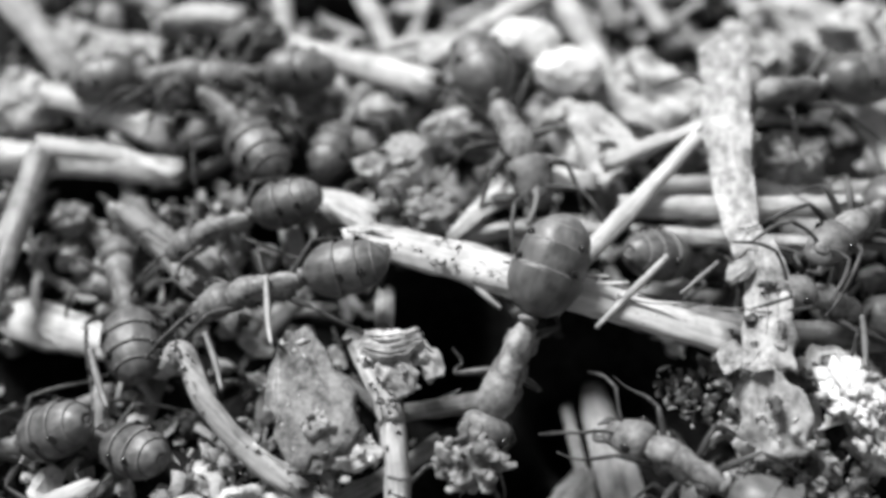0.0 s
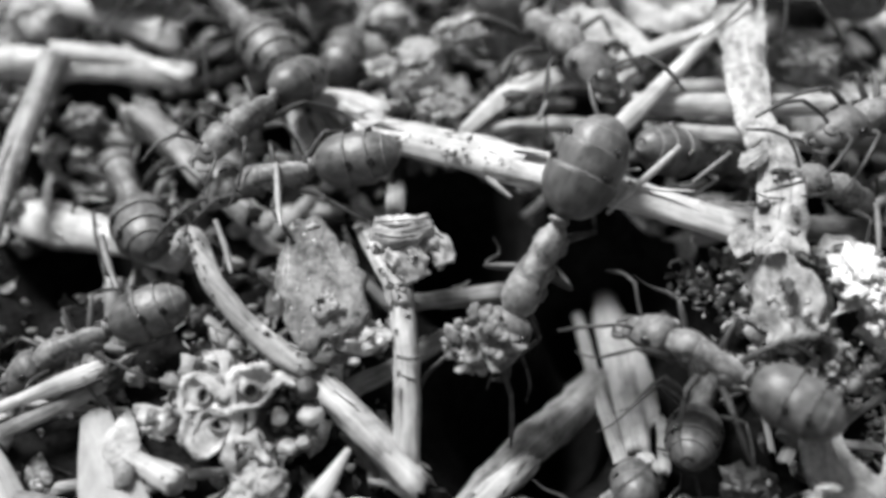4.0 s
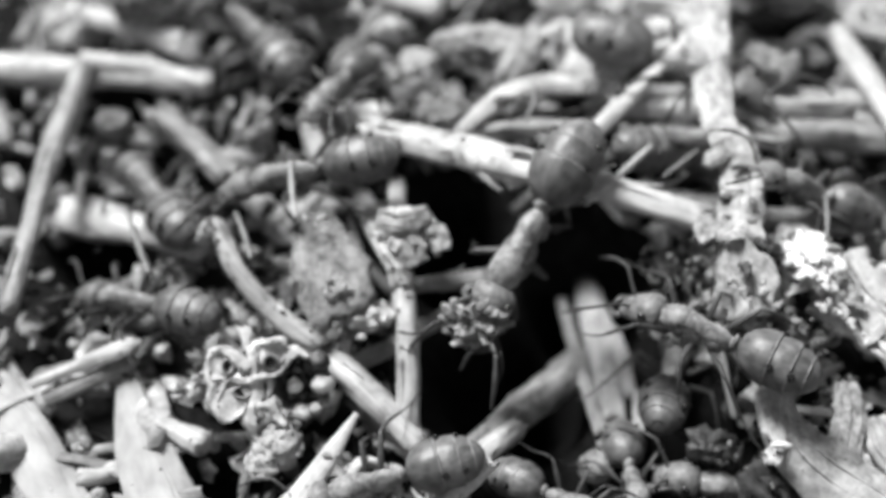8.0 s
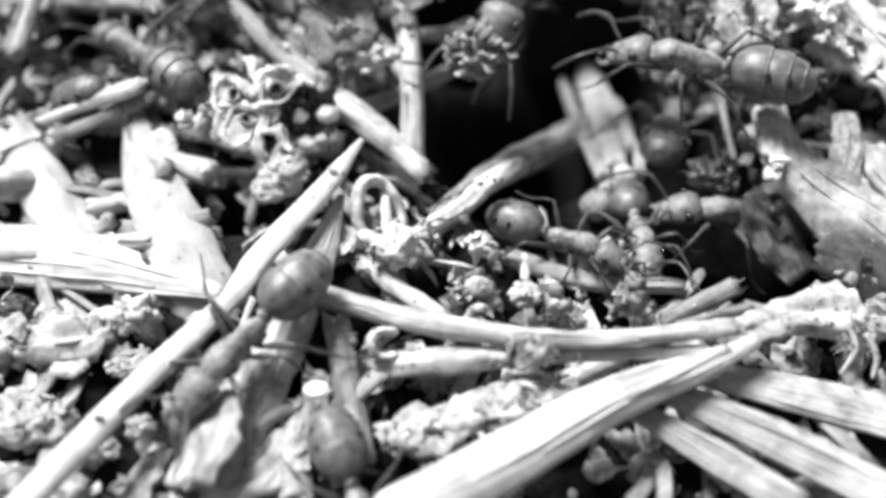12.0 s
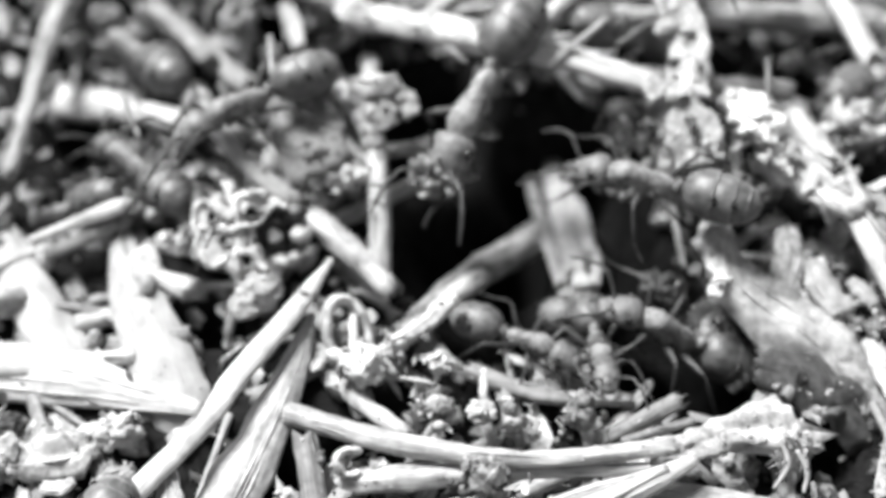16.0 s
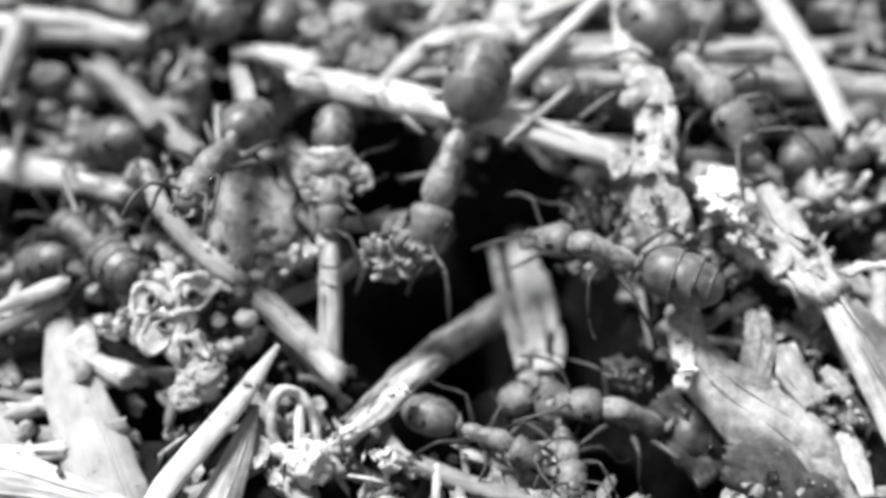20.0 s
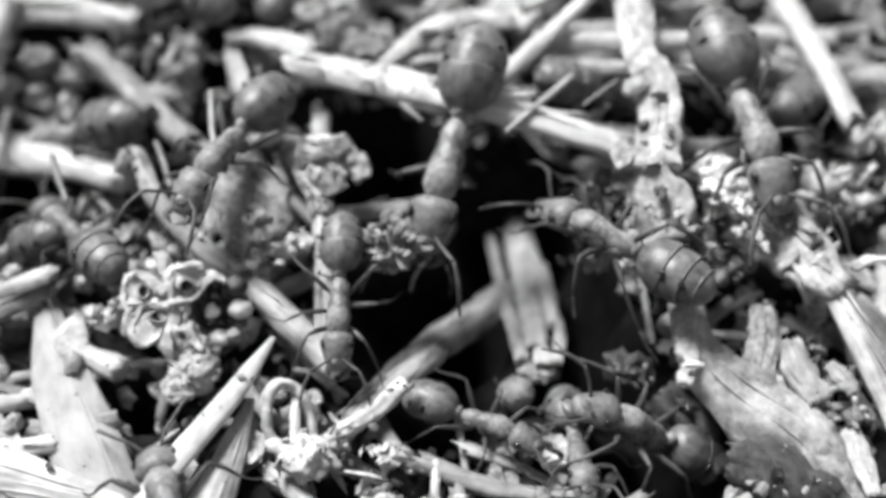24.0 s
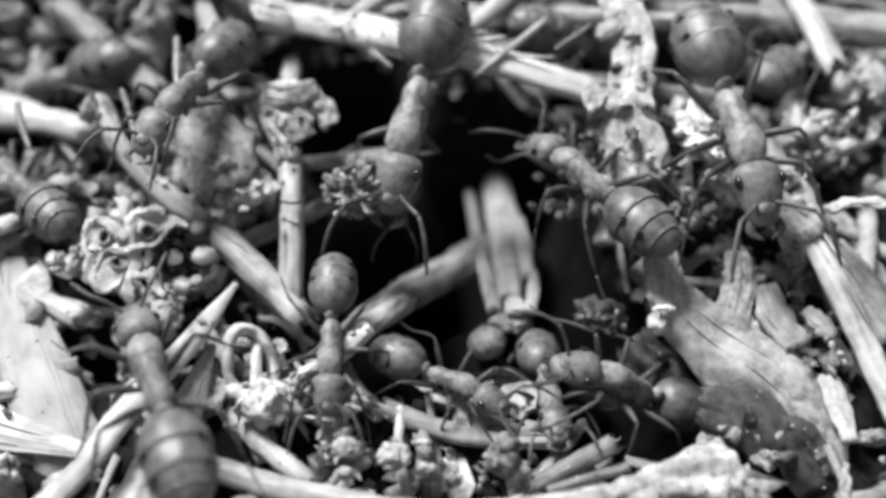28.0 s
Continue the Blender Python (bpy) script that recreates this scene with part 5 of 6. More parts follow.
bark([(13.88, -8.57, 1.0), (14.61, -8.38, 1.2), (15.88, -8.54, 1.2)], 0.36, CHALK, "thin white crusty twig", name='crusty_twig', flakes=8)
blade([(12.12, -9.97, -0.50), (12.36, -10.92, -0.60), (12.81, -11.87, -0.70)], (0.72, 1.00, 0.70), LEAF, "pale grey scrap of bark with a bright tip", name='bark_scrap', thick=0.25, wavy=0.35, lumps=0.12)
blade([(11.51, -8.94, -0.30), (11.46, -9.88, -0.40), (11.08, -11.11, -0.60)], (0.67, 0.92, 1.00), CRUMB, "mottled grey scrap of bark", name='bark_scrap', thick=0.25, wavy=0.4, lumps=0.15)
blade([(13.50, -12.69, -0.90), (13.63, -13.61, -1.00), (13.79, -14.58, -1.10)], (0.54, 0.59, 0.37), CHALK, "pale split stalk beside a dry leaf", wavy=0.3, thick=0.2)
blade([(13.17, -10.79, -0.50), (13.49, -11.27, -0.50), (13.71, -11.71, -0.60)], (0.42, 0.55, 0.38), LEAF, "small pale flake beside a straw", name='bark_scrap', wavy=0.4, thick=0.15)
rubble((13.64, -12.23, -0.90), (0.75, 0.55, 0.35), "pale crumbs packed beside a straw", count=22, low=0.08, high=0.28, mats=[LEAF, CRUMB, BARK])
straw([(13.78, 5.19, 0.6), (14.71, 1.5, 0.6), (15.42, -2.59, 0.6)], 0.47, 0.41, WHITE, "pale dry straw lying on the ant mound")
straw([(12.72, -5.76, 0.6), (13.91, -10.68, 0.2), (15.07, -15.58, -0.4)], 0.4, 0.37, STRAW, "long pale ribbed straw", fibres=5)
straw([(13.9, -10.03, 0.1), (14.67, -12.82, -0.2), (15.37, -15.69, -0.5)], 0.14, 0.17, WHITE, "pale split strip along a straw", fibres=0)
straw([(6.62, 2.53, 0.0), (12.0, 2.4, -0.0), (15.96, 2.11, 0.0)], 0.4, 0.4, STRAW, "pale dry straw lying on the ant mound")
straw([(10.48, 1.01, -0.2), (14.73, 0.6, -0.2), (19.39, -0.36, -0.2)], 0.59, 0.58, DULL, "pale dry straw lying on the ant mound")
straw([(13.9, 1.63, -0.1), (16.66, 0.67, 0.0), (19.52, 0.4, 0.0)], 0.23, 0.23, STRAW, "pale dry straw lying on the ant mound")
rubble((13.14, -7.58, 0.4), (0.84, 0.92, 0.60), "pale crumbs beside a long straw", count=16, mats=[CRUMB, LEAF, BARK, LEAF, DULL])
rubble((14.54, -4.94, 0.2), (1.77, 1.17, 0.60), "grey leafy debris by the bark strip", count=36, high=0.6, mats=[LEAF, BARK, CRUMB])
rubble((16.91, -2.55, -0.0), (1.48, 1.02, 0.60), "grey leafy debris by the bark strip", count=26, high=0.6, mats=[LEAF, BARK, CRUMB])
straw([(-0.93, -13.13, -0.60), (0.11, -12.59, -0.30), (1.15, -11.75, 0.00)], 0.22, 0.26, CHALK, "pale crusty twig leaning on a stem", crust=20, fibres=2, rough=0.35)
curled_husk((-2.03, -12.54, -0.7), 1.08)
clod((-1.49, -13.81, -0.4), (0.68, 0.66, 0.56), PLASTER, "white crumbly ball of fluff", name='white_ball', grains=9, rough=0.4, mats=[PLASTER, CHALK])
flower_head((0.69, -7.64, 0.9), 0.95, CRUMB, "spiky withered flower head in the litter", 60)
rubble((6.62, -4.85, 0.1), (0.70, 0.58, 0.60), "spiky dark tuft of dry moss and crumbs", count=60, low=0.05, high=0.22, mats=[DULL, CRUMB, HUSK, LEAF], name='moss_tuft')
rubble((7.33, -5.39, 0.1), (0.85, 0.70, 0.60), "spiky dark tuft of dry moss and crumbs", count=60, low=0.05, high=0.22, mats=[DULL, CRUMB, HUSK, LEAF], name='moss_tuft')
rubble((8.04, -4.29, 0.1), (0.71, 0.59, 0.60), "spiky dark tuft of dry moss and crumbs", count=60, low=0.05, high=0.22, mats=[DULL, CRUMB, HUSK, LEAF], name='moss_tuft')
rubble((9.06, -6.73, 0.0), (0.83, 0.69, 0.60), "brittle heap of flakes and crumbs", count=30, low=0.06, high=0.3, mats=[CRUMB, DULL, HUSK, BARK, CRUMB])
rubble((6.63, -7.23, 0.0), (0.68, 0.56, 0.60), "brittle heap of flakes and crumbs", count=30, low=0.06, high=0.3, mats=[CRUMB, DULL, HUSK, BARK, CRUMB])
rubble((9.95, -7.57, 0.0), (0.90, 0.74, 0.60), "brittle heap of flakes and crumbs", count=30, low=0.06, high=0.3, mats=[CRUMB, DULL, HUSK, BARK, CRUMB])
rubble((11.22, -7.23, 0.0), (0.82, 0.68, 0.60), "brittle heap of flakes and crumbs", count=30, low=0.06, high=0.3, mats=[CRUMB, DULL, HUSK, BARK, CRUMB])
rubble((8.28, -7.73, 0.0), (0.74, 0.62, 0.60), "brittle heap of flakes and crumbs", count=30, low=0.06, high=0.3, mats=[CRUMB, DULL, HUSK, BARK, CRUMB])
rubble((11.53, -8.85, -1.0), (0.77, 0.63, 0.60), "brittle heap of flakes and crumbs", count=22, low=0.06, high=0.3, mats=[CRUMB, DULL, HUSK, HUSK, CRUMB])
rubble((12.68, -10.07, -1.0), (0.67, 0.55, 0.60), "brittle heap of flakes and crumbs", count=22, low=0.06, high=0.3, mats=[CRUMB, DULL, HUSK, HUSK, CRUMB])
rubble((14.51, -10.86, -1.0), (0.82, 0.68, 0.60), "brittle heap of flakes and crumbs", count=22, low=0.06, high=0.3, mats=[CRUMB, DULL, HUSK, HUSK, CRUMB])
rubble((8.92, -5.83, 0.4), (1.19, 0.91, 0.60), "brittle heap of flakes and crumbs", count=28, mats=[BARK, CRUMB, LEAF, HUSK])
rubble((8.32, -6.72, 0.4), (1.00, 0.77, 0.60), "brittle heap of flakes and crumbs", count=28, mats=[BARK, CRUMB, LEAF, HUSK])
rubble((9.26, -7.16, 0.4), (0.91, 0.70, 0.60), "brittle heap of flakes and crumbs", count=28, mats=[BARK, CRUMB, LEAF, HUSK])
rubble((9.95, -8.22, 0.4), (0.89, 0.69, 0.60), "brittle heap of flakes and crumbs", count=28, mats=[BARK, CRUMB, LEAF, HUSK])
clod((7.57, -10.55, -1.2), (0.72, 0.59, 0.45), HUSK, "dark lump of rotten wood", name='rotten_lump', grains=10, mats=[HUSK, CRUMB])
clod((-5.2, -11.41, -0.8), (0.57, 0.51, 0.39), LEAF, "grey pitted seed case", name='seed_case', grains=2, rough=0.3)
fibre([(-9.62, -4.44, 1.2), (-9.27, -5.34, 1.2), (-8.83, -6.24, 1.2)], 0.1, DULL, "thin curved plant fibre")
fibre([(-6.56, -3.89, 1.2), (-6.18, -4.8, 1.2), (-5.89, -5.69, 1.2)], 0.085, DULL, "thin curved plant fibre")
fibre([(-4.88, -2.69, 2.2), (-4.7, -4.01, 2.2), (-4.53, -4.91, 2.2)], 0.085, STRAW, "thin curved plant fibre")
fibre([(6.25, -2.0, 2.2), (5.18, -3.17, 2.2), (4.08, -4.37, 2.2)], 0.11, LEAF, "thin curved plant fibre")
fibre([(7.64, -2.2, 2.2), (7.1, -2.69, 2.2), (6.48, -3.26, 2.2)], 0.07, DULL, "thin curved plant fibre")
fibre([(11.24, -4.01, 2.2), (11.15, -4.73, 2.2), (10.98, -5.61, 2.2)], 0.085, DULL, "thin curved plant fibre")
blade([(-7.69, 8.66, 0.8), (-6.67, 8.38, 0.9), (-5.47, 8.95, 0.8)], (0.59, 1.56, 1.76, 0.78), HUSK, "dark curled scrap of rotten leaf", name='leaf_scrap', flakes=3, tilt=-0.5, lumps=0.2)
fibre([(-1.4, -8.14, 1.0), (-1.05, -8.28, 1.1), (-0.72, -8.14, 1.0)], 0.045, HUSK, "dark line round a stem joint")
clod((4.4, -10.52, -2.6), (0.54, 0.53, 0.40), DULL, "grey smooth round seed", name='seed', grains=0, rough=0.12)
blade([(-0.23, 4.63, 0.3), (1.28, 4.67, 0.4), (3.08, 4.08, 0.4)], (1.42, 1.82, 1.62), BARK, "pale crumpled scrap of dry leaf", name='leaf_scrap', flakes=4, tilt=-0.4, lumps=0.25)
blade([(2.04, 2.81, 0.5), (3.34, 5.28, 0.4), (4.45, 6.64, 0.3)], (0.98, 1.37, 1.18), STRAW, "pale crumpled scrap of dry leaf", name='leaf_scrap', flakes=4, tilt=-0.4, lumps=0.2)
blade([(-4.98, 6.66, 0.0), (-3.68, 6.03, 0.0), (-2.01, 5.72, 0.0)], (1.26, 1.47, 1.26), BARK, "pale crumpled scrap of dry leaf", name='leaf_scrap', flakes=4, tilt=-0.4, lumps=0.25)
blade([(-4.81, 0.74, 0.6), (-4.51, -0.11, 0.5), (-4.27, -1.19, 0.4)], (0.45, 0.57, 0.45), STRAW, "pale short strip of straw", tilt=-0.4)
straw([(-5.03, 2.01, 0.4), (-3.52, 1.64, 0.5), (-1.98, 0.81, 0.7)], 0.21, 0.34, WHITE, "pale dry straw lying on the ant mound")
straw([(-6.04, 12.23, 0.0), (-5.71, 10.35, 0.0), (-5.48, 8.71, 0.0)], 0.38, 0.35, STRAW, "pale dry straw lying on the ant mound")
straw([(-3.0, 11.91, 0.0), (-2.36, 10.35, 0.0), (-1.83, 8.8, 0.0)], 0.35, 0.34, STRAW, "pale dry straw lying on the ant mound")
straw([(-3.57, 7.5, 0.2), (-3.24, 5.73, 0.2)], 0.2, 0.23, STRAW, "pale dry straw lying on the ant mound")
straw([(-16.45, 12.63, -0.6), (-14.7, 10.42, -0.6), (-13.1, 8.06, -0.6)], 0.57, 0.49, DULL, "pale dry straw lying on the ant mound")
straw([(-10.02, 10.2, 0.0), (-8.87, 10.65, 0.0), (-7.3, 10.35, -0.0)], 0.51, 0.61, LEAF, "pale dry straw lying on the ant mound")
straw([(-13.25, 12.23, 0.0), (-11.08, 11.75, 0.0), (-9.93, 10.96, 0.0)], 0.42, 0.41, DULL, "pale dry straw lying on the ant mound")
blade([(9.51, 9.05, 0.6), (10.63, 8.14, 0.6), (11.52, 7.25, 0.6)], (1.65, 2.26, 1.65), BARK, "pale crumpled scrap of dry leaf", name='leaf_scrap', flakes=2, tilt=-0.3, lumps=0.1)
blade([(14.71, 7.68, 1.0), (15.17, 5.95, 1.0), (16.1, 4.84, 1.0)], (1.4, 2.0, 1.4), BARK, "pale crumpled scrap of dry leaf", name='leaf_scrap', flakes=2, tilt=-0.3, lumps=0.1)
blade([(-14.02, 10.02, -0.2), (-12.13, 9.08, -0.2), (-9.98, 8.77, -0.2)], (1.27, 1.91, 1.48), BARK, "pale crumpled scrap of dry leaf", name='leaf_scrap', flakes=2, tilt=-0.3, lumps=0.1)
straw([(-14.13, 6.98, -0.2), (-11.69, 6.15, -0.1), (-9.23, 4.8, 0.0)], 0.47, 0.55, WHITE, "pale dry straw lying on the ant mound")
blade([(-2.18, 8.08, 0.4), (-0.55, 8.27, 0.5), (0.69, 7.48, 0.4)], (1.02, 1.63, 1.22), BARK, "pale crumpled scrap of dry leaf", name='leaf_scrap', flakes=2, tilt=-0.3, lumps=0.1)

blade([(-5.34, -18.42, -0.10), (-5.73, -19.60, -0.05), (-5.96, -20.84, -0.20)], (0.68, 1.53, 0.78), LEAF, "crumpled grey flake of dry leaf", name="leaf_scrap", tilt=-0.35, lumps=0.16, wavy=0.3, thick=0.12)
blade([(-6.62, -17.28, -0.10), (-6.42, -18.26, -0.10), (-6.50, -18.83, -0.20)], (0.56, 0.82, 0.41), LEAF, "crumpled grey flake of dry leaf", name="leaf_scrap", tilt=-0.35, lumps=0.16, wavy=0.3, thick=0.12)
blade([(-7.09, -19.36, -1.20), (-7.47, -19.97, -1.20), (-7.68, -20.78, -1.20)], (0.55, 0.96, 0.67), BARK, "pale ragged shred of bark", name="bark_scrap", tilt=-0.3, lumps=0.2, wavy=0.45, thick=0.2, flakes=3)
blade([(-4.21, -18.95, -1.10), (-4.65, -19.92, -1.00), (-5.39, -20.76, -1.10)], (0.70, 1.29, 1.20), CHALK, "pale ragged shred of bark", name="bark_scrap", tilt=-0.3, lumps=0.2, wavy=0.45, thick=0.2, flakes=3)
blade([(-3.62, -18.10, -0.90), (-3.86, -19.52, -0.90), (-3.83, -20.80, -1.00)], (0.56, 0.82, 0.67), BARK, "pale ragged shred of bark", name="bark_scrap", tilt=-0.3, lumps=0.2, wavy=0.45, thick=0.2, flakes=3)
clod((-3.29, -18.42, -0.10), (0.32, 0.22, 0.10), HULL, "bright white chip of husk", name="white_husk", grains=0, rough=0.25)
blade([(-11.36, -16.29, -1.10), (-10.50, -16.25, -0.90), (-9.75, -16.04, -0.95), (-9.31, -15.69, -1.20)], (1.03, 1.76, 1.84, 1.19), MOTTLE, "crumpled pale scrap of rotten leaf", name="leaf_scrap", tilt=0.15, lumps=0.22, wavy=0.35, thick=0.2, flakes=1, ridge=0.02)
blade([(-10.17, -17.34, -0.80), (-9.63, -17.43, -0.70), (-9.27, -17.17, -0.80)], (0.29, 0.48, 0.23), WHITE, "bright curled lip of a leaf scrap", name="leaf_scrap", lumps=0.1, wavy=0.2)
clod((-8.48, -15.45, -1.20), (0.72, 0.62, 0.5), CHALK, "pale pitted lump of soil and rot", grains=8, rough=0.45, mats=[CHALK, LEAF])
blade([(-11.44, -17.92, -1.20), (-10.58, -18.47, -1.10), (-9.72, -18.65, -1.20)], (0.85, 1.33, 0.84), MOTTLE, "crumpled pale scrap of rotten leaf", name="leaf_scrap", tilt=0.1, lumps=0.28, wavy=0.45, thick=0.2, flakes=2, ridge=0.02)
clod((-9.97, -18.60, -1.30), (0.71, 0.63, 0.53), LEAF, "rough rounded lump of soil and rot", grains=4, rough=0.35, mats=[CRUMB, LEAF])
fibre([(-9.54, -18.57, -0.70), (-9.36, -18.41, -0.60), (-9.25, -18.15, -0.60)], 0.09, WHITE, "short pale rootlet in the litter")
clod((-10.91, -18.84, -1.30), (0.65, 0.58, 0.48), LEAF, "rough rounded lump of soil and rot", grains=4, rough=0.35, mats=[CRUMB, LEAF])
clod((-7.75, -18.84, -1.30), (0.45, 0.40, 0.34), LEAF, "rough rounded lump of soil and rot", grains=4, rough=0.35, mats=[CRUMB, LEAF])
blade([(-8.77, -17.15, -1.10), (-8.33, -17.04, -1.00), (-7.88, -16.67, -1.10)], (0.43, 0.87, 0.58), LEAF, "small crumpled flake of rotten leaf", name="leaf_scrap", tilt=0.1, lumps=0.25, wavy=0.45, thick=0.15, flakes=2)
clod((-11.67, -15.16, -1.30), (0.45, 0.41, 0.34), HUSK, "rough rounded lump of soil and rot", grains=4, rough=0.35, mats=[CRUMB, LEAF])
clod((-10.66, -20.22, -1.30), (0.54, 0.49, 0.41), LEAF, "rough rounded lump of soil and rot", grains=4, rough=0.35, mats=[CRUMB, LEAF])
clod((-8.82, -19.46, -1.30), (0.47, 0.42, 0.35), DULL, "rough rounded lump of soil and rot", grains=4, rough=0.35, mats=[CRUMB, LEAF])
clod((-9.23, -20.51, -1.30), (0.54, 0.49, 0.41), LEAF, "rough rounded lump of soil and rot", grains=4, rough=0.35, mats=[CRUMB, LEAF])
blade([(4.09, -18.88, 0.42), (5.38, -18.18, 0.42), (6.70, -17.49, 0.42)], (0.19, 0.30, 0.17), WHITE, "split strip along a broad grass blade", ridge=0.02, wavy=0.1, curl=0.5)

fibre([(10.36, -16.72, -0.20), (10.60, -17.23, -0.45), (10.50, -17.68, -0.80)], 0.076, WHITE, "frayed root hair hanging from a straw")
fibre([(10.61, -16.74, -0.20), (10.55, -16.93, -0.45), (10.51, -17.07, -0.80)], 0.049, WHITE, "frayed root hair hanging from a straw")
fibre([(10.16, -16.28, -0.20), (10.39, -16.47, -0.45), (10.22, -16.61, -0.80)], 0.039, STRAW, "frayed root hair hanging from a straw")
fibre([(9.79, -16.75, -0.20), (9.98, -16.88, -0.45), (9.68, -16.95, -0.80)], 0.030, WHITE, "frayed root hair hanging from a straw")
fibre([(9.93, -16.35, -0.20), (10.13, -16.99, -0.45), (9.73, -17.55, -0.80)], 0.078, WHITE, "frayed root hair hanging from a straw")
fibre([(9.79, -16.87, -0.20), (10.12, -17.03, -0.45), (9.85, -17.14, -0.80)], 0.031, STRAW, "frayed root hair hanging from a straw")
fibre([(9.89, -16.31, -0.20), (9.96, -16.39, -0.45), (10.13, -16.42, -0.80)], 0.030, STRAW, "frayed root hair hanging from a straw")
fibre([(9.74, -16.45, -0.20), (9.94, -16.68, -0.45), (9.63, -16.85, -0.80)], 0.054, WHITE, "frayed root hair hanging from a straw")
fibre([(9.64, -16.87, -0.20), (9.90, -16.93, -0.45), (10.05, -16.93, -0.80)], 0.031, STRAW, "frayed root hair hanging from a straw")

def dust():
    """Fine specks of dirt and pale dust lying on the straws, scraps and clods."""
    bpy.context.view_layer.update()
    spots, tris = [], []
    for ob in [o for o in scene.objects if o.type == "MESH"]:
        base = len(spots)
        spots += [ob.matrix_world @ v.co for v in ob.data.vertices]
        tris += [[base + i for i in p.vertices] for p in ob.data.polygons]
    tree = bvhtree.BVHTree.FromPolygons(spots, tris)
    rnd = random.Random(31)
    for name, mat, count, low, high, label in (("pale_dust", CHALK, 2200, 0.015, 0.06, "pale specks of dust on the litter"), ("dark_dust", HUSK, 1100, 0.015, 0.05, "dark specks of dirt on the litter")):
        verts, faces = [], []
        for _ in range(count):
            x, y = rnd.uniform(-16, 18), rnd.uniform(-20, 13)
            if noise.noise(Vector((x, y, len(name))) * 0.9) < rnd.uniform(-0.5, 0.25):
                continue
            hit = tree.ray_cast(Vector((x, y, 30)) * U, Vector((0, 0, -1)))[0]
            if hit is None or hit.z < -2.2 * U:
                continue
            r, k = rnd.uniform(low, high) * U, len(verts)
            turn = Euler((rnd.uniform(0, 6), rnd.uniform(0, 6), rnd.uniform(0, 6))).to_matrix()
            for d in ((1, 0, 0), (0, 1, 0), (-1, 0, 0), (0, -1, 0), (0, 0, 1), (0, 0, -1)):
                verts.append(hit + turn @ (Vector(d) * r * rnd.uniform(0.5, 1.4)))
            for i in range(4):
                faces += [(k + i, k + (i + 1) % 4, k + 4), (k + (i + 1) % 4, k + i, k + 5)]
        me = bpy.data.meshes.new("m")
        me.from_pydata(verts, [], faces)
        me.materials.append(mat)
        tagged(new(name, me), label, "dust", kind="stuff")


dust()


# ---- the ants: where each stands or walks ----
worker = make_ant()
ANTS = []
ANTS.append(put_ant(worker, facing(1.84, -5.11, 1.59, 155.0, -27.2, 0), 1.15, "large wood ant bent head down over the gap", 0, True, 78))
ANTS.append(put_ant(worker, facing(7.82, -0.46, -0.22, -68.1, -36.5, 0), 0.9, "dark wood ant with shiny gaster half hidden under straws", 1, False))
ANTS.append(put_ant(worker, facing(-4.85, -2.67, 1.65, 97.1, -13.8, 0), 0.92, "dark wood ant with shiny gaster holding on to a straw", 2, False))
ANTS.append(put_ant(worker, facing(-6.47, 0.04, 0.99, 98.4, -21.1, 0), 0.84, "dark wood ant with shiny gaster on the straws", 3, False))
ANTS.append(put_ant(worker, facing(2.03, 3.26, 1.95, -162.6, -1.1, 0), 1.12, "dark wood ant with shiny gaster with raised forelegs", 4, False))
ANTS.append(put_ant(worker, facing(-9.74, -0.97, -0.71, 18.2, -7.5, 0), 1.0, "dark wood ant with shiny gaster beside a cut straw", 5, False))
ANTS.append(put_ant(worker, facing(-10.0, -5.72, -1.58, 60.4, -29.4, 0), 0.88, "dark wood ant with shiny gaster crawling over pale slivers", 6, False))
ANTS.append(put_ant(worker, facing(10.94, 4.6, 2.17, 102.2, -0.6, 0), 1.0, "dark wood ant with shiny gaster on a straw tip", 7, False))
ANTS.append(put_ant(worker, facing(11.88, -0.84, 2.26, 133.7, 21.8, 0), 1.0, "dark wood ant with shiny gaster among soil clods", 8, False))
ANTS.append(put_ant(worker, facing(6.24, -8.12, 1.38, 53.7, -3.7, 0), 0.92, "dark wood ant with shiny gaster crawling among crumbs", 9, False))
ANTS.append(put_ant(worker, facing(1.65, -13.08, 1.12, -175.2, 28.8, 0), 0.85, "dark wood ant with shiny gaster over the lower straws", 10, False))
ANTS.append(put_ant(worker, facing(3.27, -12.62, -0.60, -122.6, 14.1, 0), 0.68, "dark wood ant with shiny gaster with its head among grit", 11, False))
ANTS.append(put_ant(worker, facing(4.89, -11.66, -1.6, -178.3, 23.1, 0), 0.72, "dark wood ant with shiny gaster at the foot of a stem", 12, False))
ANTS.append(put_ant(worker, facing(8.16, -11.76, -2.62, 45.4, -9.2, 0), 0.9, "dark wood ant with shiny gaster beside the dry leaf", 13, False))
ANTS.append(put_ant(worker, facing(-2.00, 21.26, 0.00, 180, 0, 0), 0.74, "dark wood ant with shiny gaster climbing down a jointed stem", 14, False))
ANTS.append(put_ant(worker, facing(8, 21, 0.5, -150, 0, 0), 1.15, "dark wood ant with shiny gaster searching the bark strip", 15, False))
ANTS.append(put_ant(worker, facing(16.02, -1.96, -0.02, -48.5, -6.3, 0), 0.85, "dark wood ant with shiny gaster resting on a pale leaf", 16, False))
ANTS.append(put_ant(worker, facing(-5.6, -25.13, -2.03, 29.1, -32.2, 0), 0.98, "dark wood ant with shiny gaster climbing the lower straws", 17, False))
ANTS.append(put_ant(worker, facing(-2.10, -21.40, -0.81, -158.8, -9.9, 0), 0.76, "dark wood ant with shiny gaster below the lower straws", 18, False))
